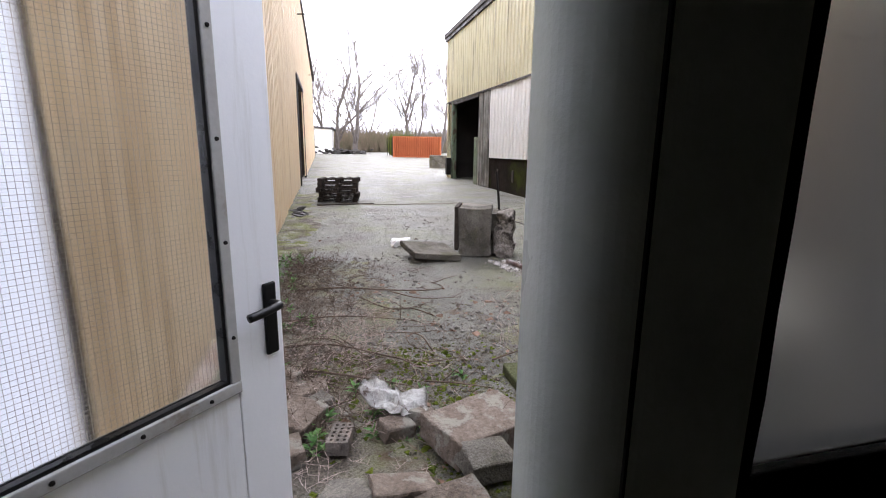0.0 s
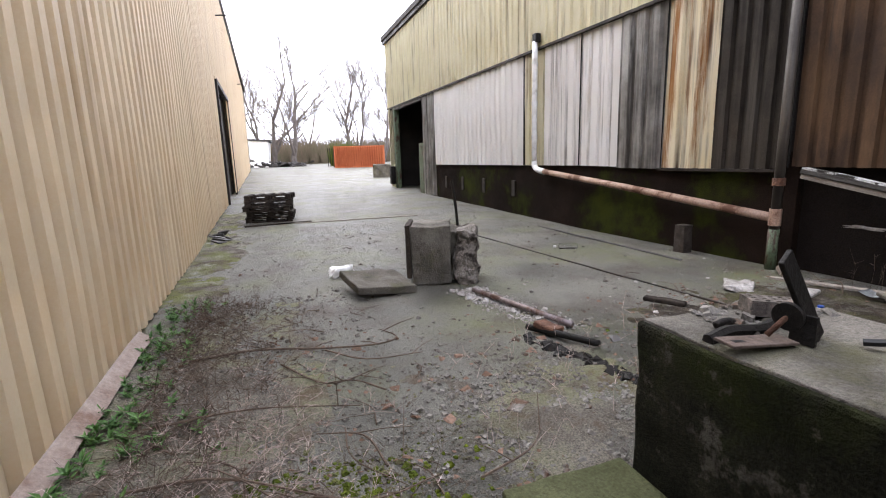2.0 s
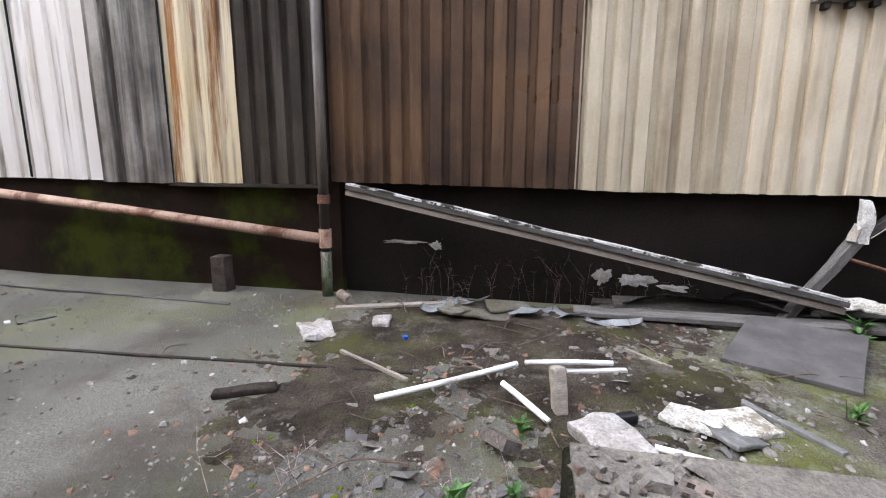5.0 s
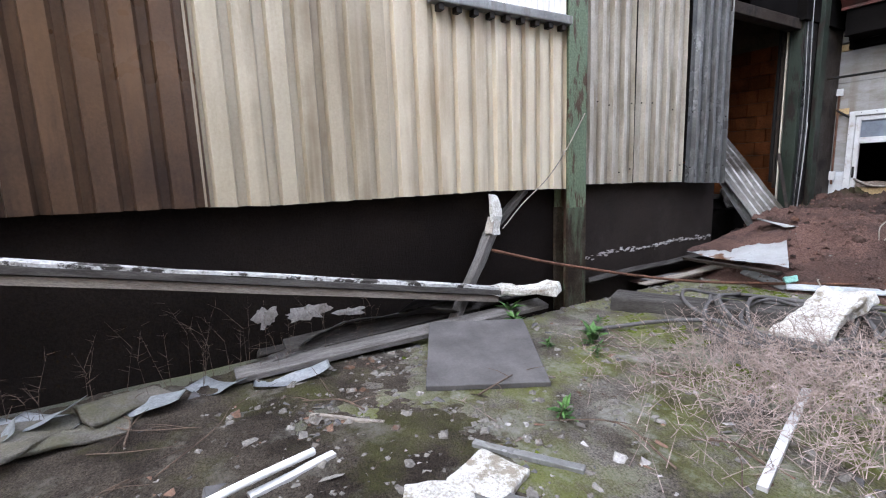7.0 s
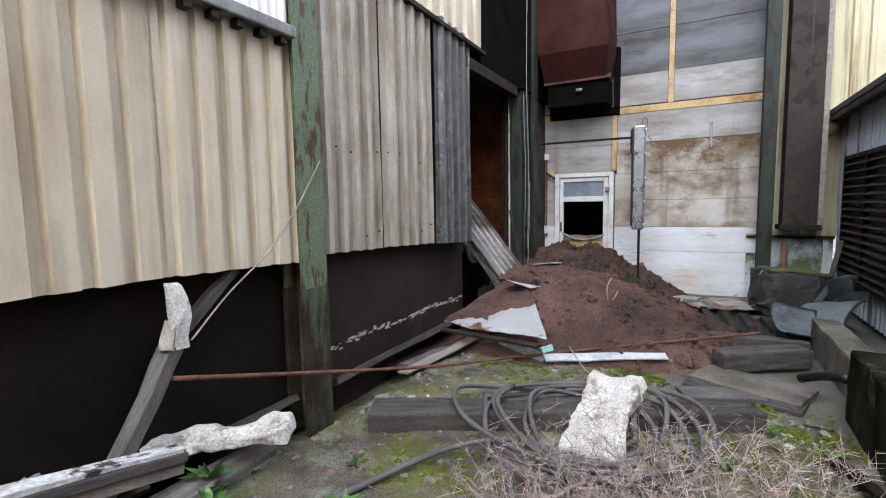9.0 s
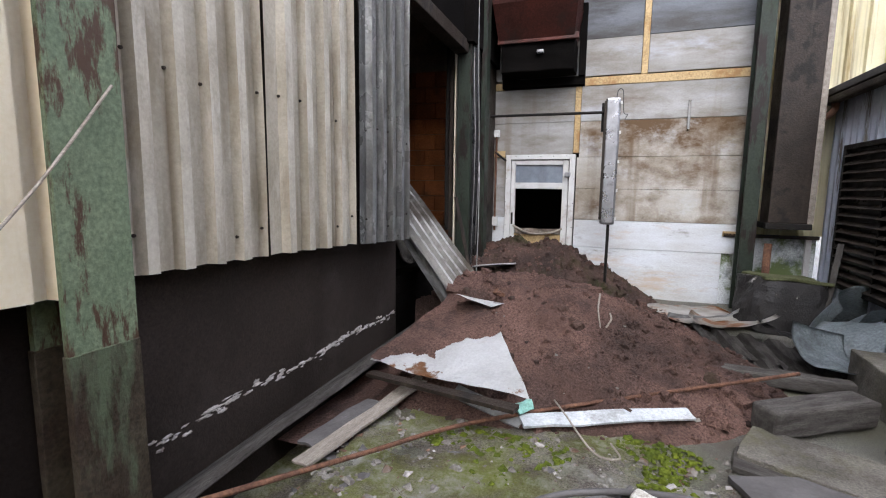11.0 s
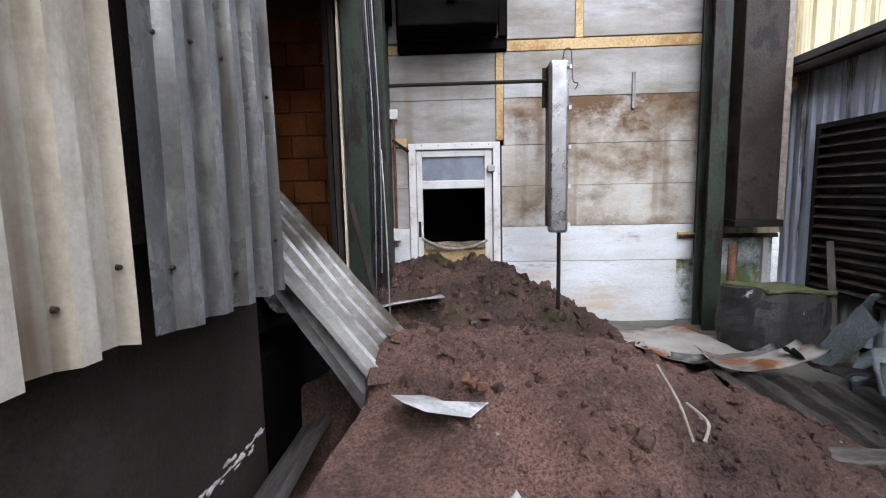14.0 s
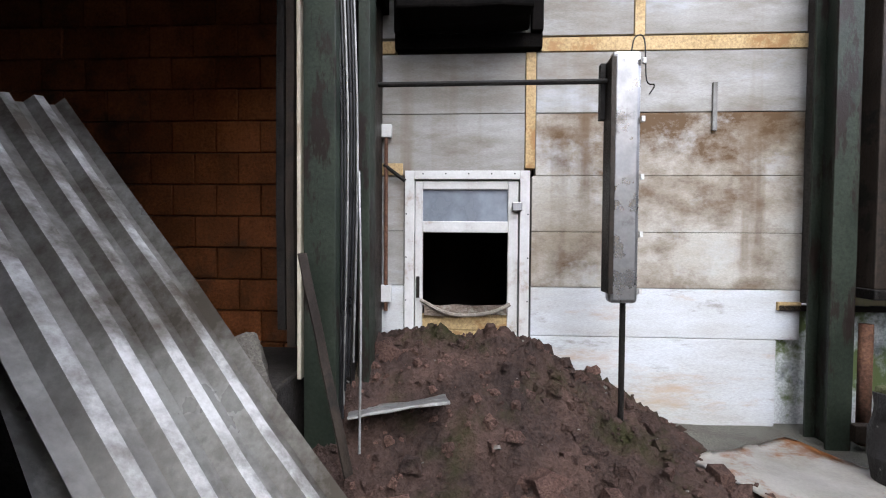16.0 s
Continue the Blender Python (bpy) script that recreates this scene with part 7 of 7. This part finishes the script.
thing("dry_weeds", "sparse dry stalks by the block", "dry weeds", stems(60, 35, lambda r: (r.uniform(1.3, 3.6), r.uniform(3.0, 4.6)), 0.35, 0.5, 0.002, 3), M["dry"], kind="stuff")


def leaf_mesh():
    b2 = bmesh.new()
    v = [b2.verts.new(p) for p in ((0, 0, 0), (0.5, 0.17, 0.06), (1, 0, -0.12), (0.5, -0.17, 0.06), (0.5, 0, 0.0), (0.25, 0.11, 0.04), (0.25, -0.11, 0.04))]
    for f in ((0, 4, 5), (5, 4, 1), (1, 4, 2), (4, 3, 2), (6, 3, 4), (0, 6, 4)):
        b2.faces.new([v[i] for i in f])
    bmesh.ops.solidify(b2, geom=list(b2.faces), thickness=0.02)
    b2.verts.index_update()
    return b2


def leaf_poses(rnd, h, n):
    for k in range(n):
        yield pose(0, 0, h * rnd.uniform(0.05, 0.6), 0, rnd.uniform(-60, -5), 137.5 * k + rnd.uniform(-20, 20)) @ Matrix.Scale(h * rnd.uniform(0.4, 0.75), 4)


weeds = [(6.3, 0.1, 0.3, 30), (6.1, 0.22, 0.22, 24), (4.67, 1.01, 0.16, 20), (5.38, -0.05, 0.24, 26), (5.2, 0.1, 0.14, 18), (5.55, 0.3, 0.12, 16), (5.75, -0.55, 0.1, 14), (3.37, 3.32, 0.2, 22), (3.3, 3.15, 0.16, 18), (3.5, 3.05, 0.14, 18), (4.1, 3.05, 0.14, 18), (6.62, -3.12, 0.16, 20), (6.46, -3.3, 0.1, 14), (3.3, -2.2, 0.12, 14), (3.0, -2.0, 0.12, 12), (4.1, -1.2, 0.16, 20), (3.6, -1.6, 0.1, 14)]
leaf_data = None
for k, (x, y, h, n) in enumerate(weeds):
    w = thing("weed", "small green leafy weed in the dirt", "weed", group="weeds")
    part("stem", tube([(0, 0, -0.02), (0.01, 0, h * 0.6)], 0.004, 4), M["leaf"], w)
    for m in leaf_poses(random.Random(200 + k), h, n):
        if leaf_data is None:
            lf = part("leaf", leaf_mesh(), M["leaf"], w)
            leaf_data = lf.data
        else:
            lf = new("leaf", leaf_data)
            lf.parent = w
        lf.matrix_basis = m
    w.matrix_world = pose(x, y, ground_z(x, y))
# low green growth along the beige wall, too dense to count
lb = leaf_mesh()
leaf_v, leaf_f = [v.co.copy() for v in lb.verts], [[v.index for v in f.verts] for f in lb.faces]
lb.free()
V, F = [], []
for k in range(210):
    x, y = (-0.82 + abs(rnd.gauss(0, 0.26)), rnd.uniform(2.2, 7.2)) if k < 185 else (rnd.uniform(-0.4, 0.9), rnd.uniform(2.1, 3.0))
    for m in leaf_poses(rnd, rnd.uniform(0.05, 0.13), 14):
        mm, o = Matrix.Translation((x, y, ground_z(x, y))) @ m, len(V)
        V += [tuple(mm @ v) for v in leaf_v]
        F += [[o + i for i in f] for f in leaf_f]
me = bpy.data.meshes.new("weeds")
me.from_pydata(V, [], F)
bm = bmesh.new()
bm.from_mesh(me)
bpy.data.meshes.remove(me)
thing("weed_patch", "patches of small green weeds along the wall foot", "weeds", bm, M["leaf"], kind="stuff")


def yard_spot(rnd):
    t = rnd.random()
    if t < 0.30:
        x, y = -0.6 + abs(rnd.gauss(0, 0.7)), rnd.uniform(2.2, 7)
    elif t < 0.5:
        x, y = rnd.gauss(1.9, 0.5), rnd.gauss(3.6, 0.5)
    elif t < 0.82:
        x, y = rnd.uniform(2.9, 6.5), rnd.uniform(-3.2, 5.2)
    else:
        x, y = rnd.uniform(-0.9, 6.5), rnd.uniform(3, 13)
    return (x, y, ground_z(x, y))


thing("stone_chips", "scattered stone and mortar chips on the yard", "chips", clods(17000, 41, yard_spot, (0.004, 0.014), (0.4, 0.9)), M["chip"], kind="stuff")
thing("dark_chips", "scattered dark slate chips on the yard", "chips", clods(1500, 42, lambda r: (lambda p: (p[0], p[1], ground_z(p[0], p[1])))((r.uniform(3.0, 6.4), r.uniform(-2.6, 4.5))), (0.008, 0.035), (0.1, 0.3)), M["slate"], kind="stuff")
thing("pale_chips", "scattered pale plaster chips on the yard", "chips", clods(420, 43, lambda r: (lambda p: (p[0], p[1], ground_z(p[0], p[1])))((r.uniform(2.6, 6.4), r.uniform(-2.4, 6.5))), (0.005, 0.018), (0.2, 0.5)), M["rubble"], kind="stuff")
thing("dead_leaves", "scattered brown dead leaves", "dead leaves", clods(1500, 44, lambda r: (lambda p: (p[0], p[1], ground_z(p[0], p[1])))((r.uniform(-0.8, 6.4), r.uniform(-2.4, 5.5))), (0.008, 0.026), (0.08, 0.25)), M["deadleaf"], kind="stuff")


def moss_spot(rnd):
    x, y = (rnd.gauss(3.2, 0.5), rnd.gauss(-1.9, 0.6)) if rnd.random() < 0.4 else (rnd.uniform(2.9, 6.3), rnd.uniform(-1.5, 4.6))
    if noise.noise(Vector((x * 1.3, y * 1.3, 9))) < 0.05:
        return None
    return (x, y, ground_z(x, y) - 0.006)


thing("moss_tufts", "low cushions of green moss on the yard", "moss", clods(7000, 45, moss_spot, (0.004, 0.013), (0.3, 0.7)), M["moss"], kind="stuff")

# ---- red clay blocks of the inner wall, piece by piece ----
bm = box((0, 0, 0), (0.35, 0.05, 0.24), bevel=0.006)
first = part("brick", bm, M["red_block"], brick_wall)
mesh = first.data
first.location = (6.92, -7.25, 0.02)
for r in range(14):
    for c in range(8):
        x = 6.92 + 0.36 * c + (0.18 if r % 2 else 0)
        if (r, c) == (0, 0):
            continue
        b = new("brick", mesh)
        b.parent = brick_wall
        b.location = (x, -7.25 + random.uniform(-0.006, 0.006), 0.0 + 0.25 * r)

thing("litter", "flat scraps of grey and pale litter on the yard", "litter", clods(600, 46, lambda r: (lambda p: (p[0], p[1], ground_z(p[0], p[1])))((r.uniform(3.2, 6.4), r.uniform(-2.6, 4.2))), (0.012, 0.045), (0.04, 0.12)), M["chip"], kind="stuff")
thing("litter", "small rusty and brown scraps on the yard", "litter", clods(500, 47, lambda r: (lambda p: (p[0], p[1], ground_z(p[0], p[1])))((r.uniform(2.9, 6.4), r.uniform(-3.2, 5.0))), (0.01, 0.03), (0.1, 0.3)), M["deadleaf"], kind="stuff")
thing("soil_crumbs", "brown dirt crumbs between the bricks", "soil", clods(5000, 53, lambda r: (lambda p: (p[0], p[1], ground_z(p[0], p[1])))((r.uniform(-0.7, 1.5), 1.7 + abs(r.gauss(0, 1.1)))), (0.004, 0.013), (0.3, 0.7)), M["dirt"], kind="stuff")
thing("moss_tufts", "green moss and seedlings between the bricks", "moss", clods(3000, 54, lambda r: (lambda p: (p[0], p[1], ground_z(p[0], p[1])))((r.gauss(0.1, 0.5), r.uniform(1.8, 3.6))), (0.005, 0.015), (0.4, 0.9)), M["moss"], kind="stuff")
thing("moss_tufts", "green moss spread over the yard by the coil", "moss", clods(9000, 55, lambda r: (lambda p: None if noise.noise(Vector((p[0] * 2, p[1] * 2, 3))) < 0 else (p[0], p[1], ground_z(p[0], p[1]) + 0.01))((r.uniform(2.8, 5.8), r.uniform(-3.2, -0.4))), (0.006, 0.018), (0.3, 0.7)), M["moss"], kind="stuff")
thing("pale_chips", "slate and plaster crumbs littering the mossy yard", "chips", clods(3500, 61, lambda r: (lambda p: (p[0], p[1], ground_z(p[0], p[1]) + 0.012))((r.uniform(2.9, 6.4), r.uniform(-3.0, 2.6))), (0.004, 0.02), (0.2, 0.6)), M["chip"], kind="stuff")
thing("pale_chips", "small white plaster flakes on the mossy yard", "chips", clods(350, 62, lambda r: (lambda p: (p[0], p[1], ground_z(p[0], p[1]) + 0.014))((r.uniform(2.9, 6.3), r.uniform(-3.0, 2.2))), (0.006, 0.022), (0.1, 0.35)), M["rubble"], kind="stuff")
thing("dry_weeds", "thin brown stalks strewn over the mossy yard", "dry weeds", stems(160, 63, lambda r: (r.uniform(3.0, 6.2), r.uniform(-2.6, 2.2)), 0.12, 2.2, 0.0022, 3), M["twig"], kind="stuff")
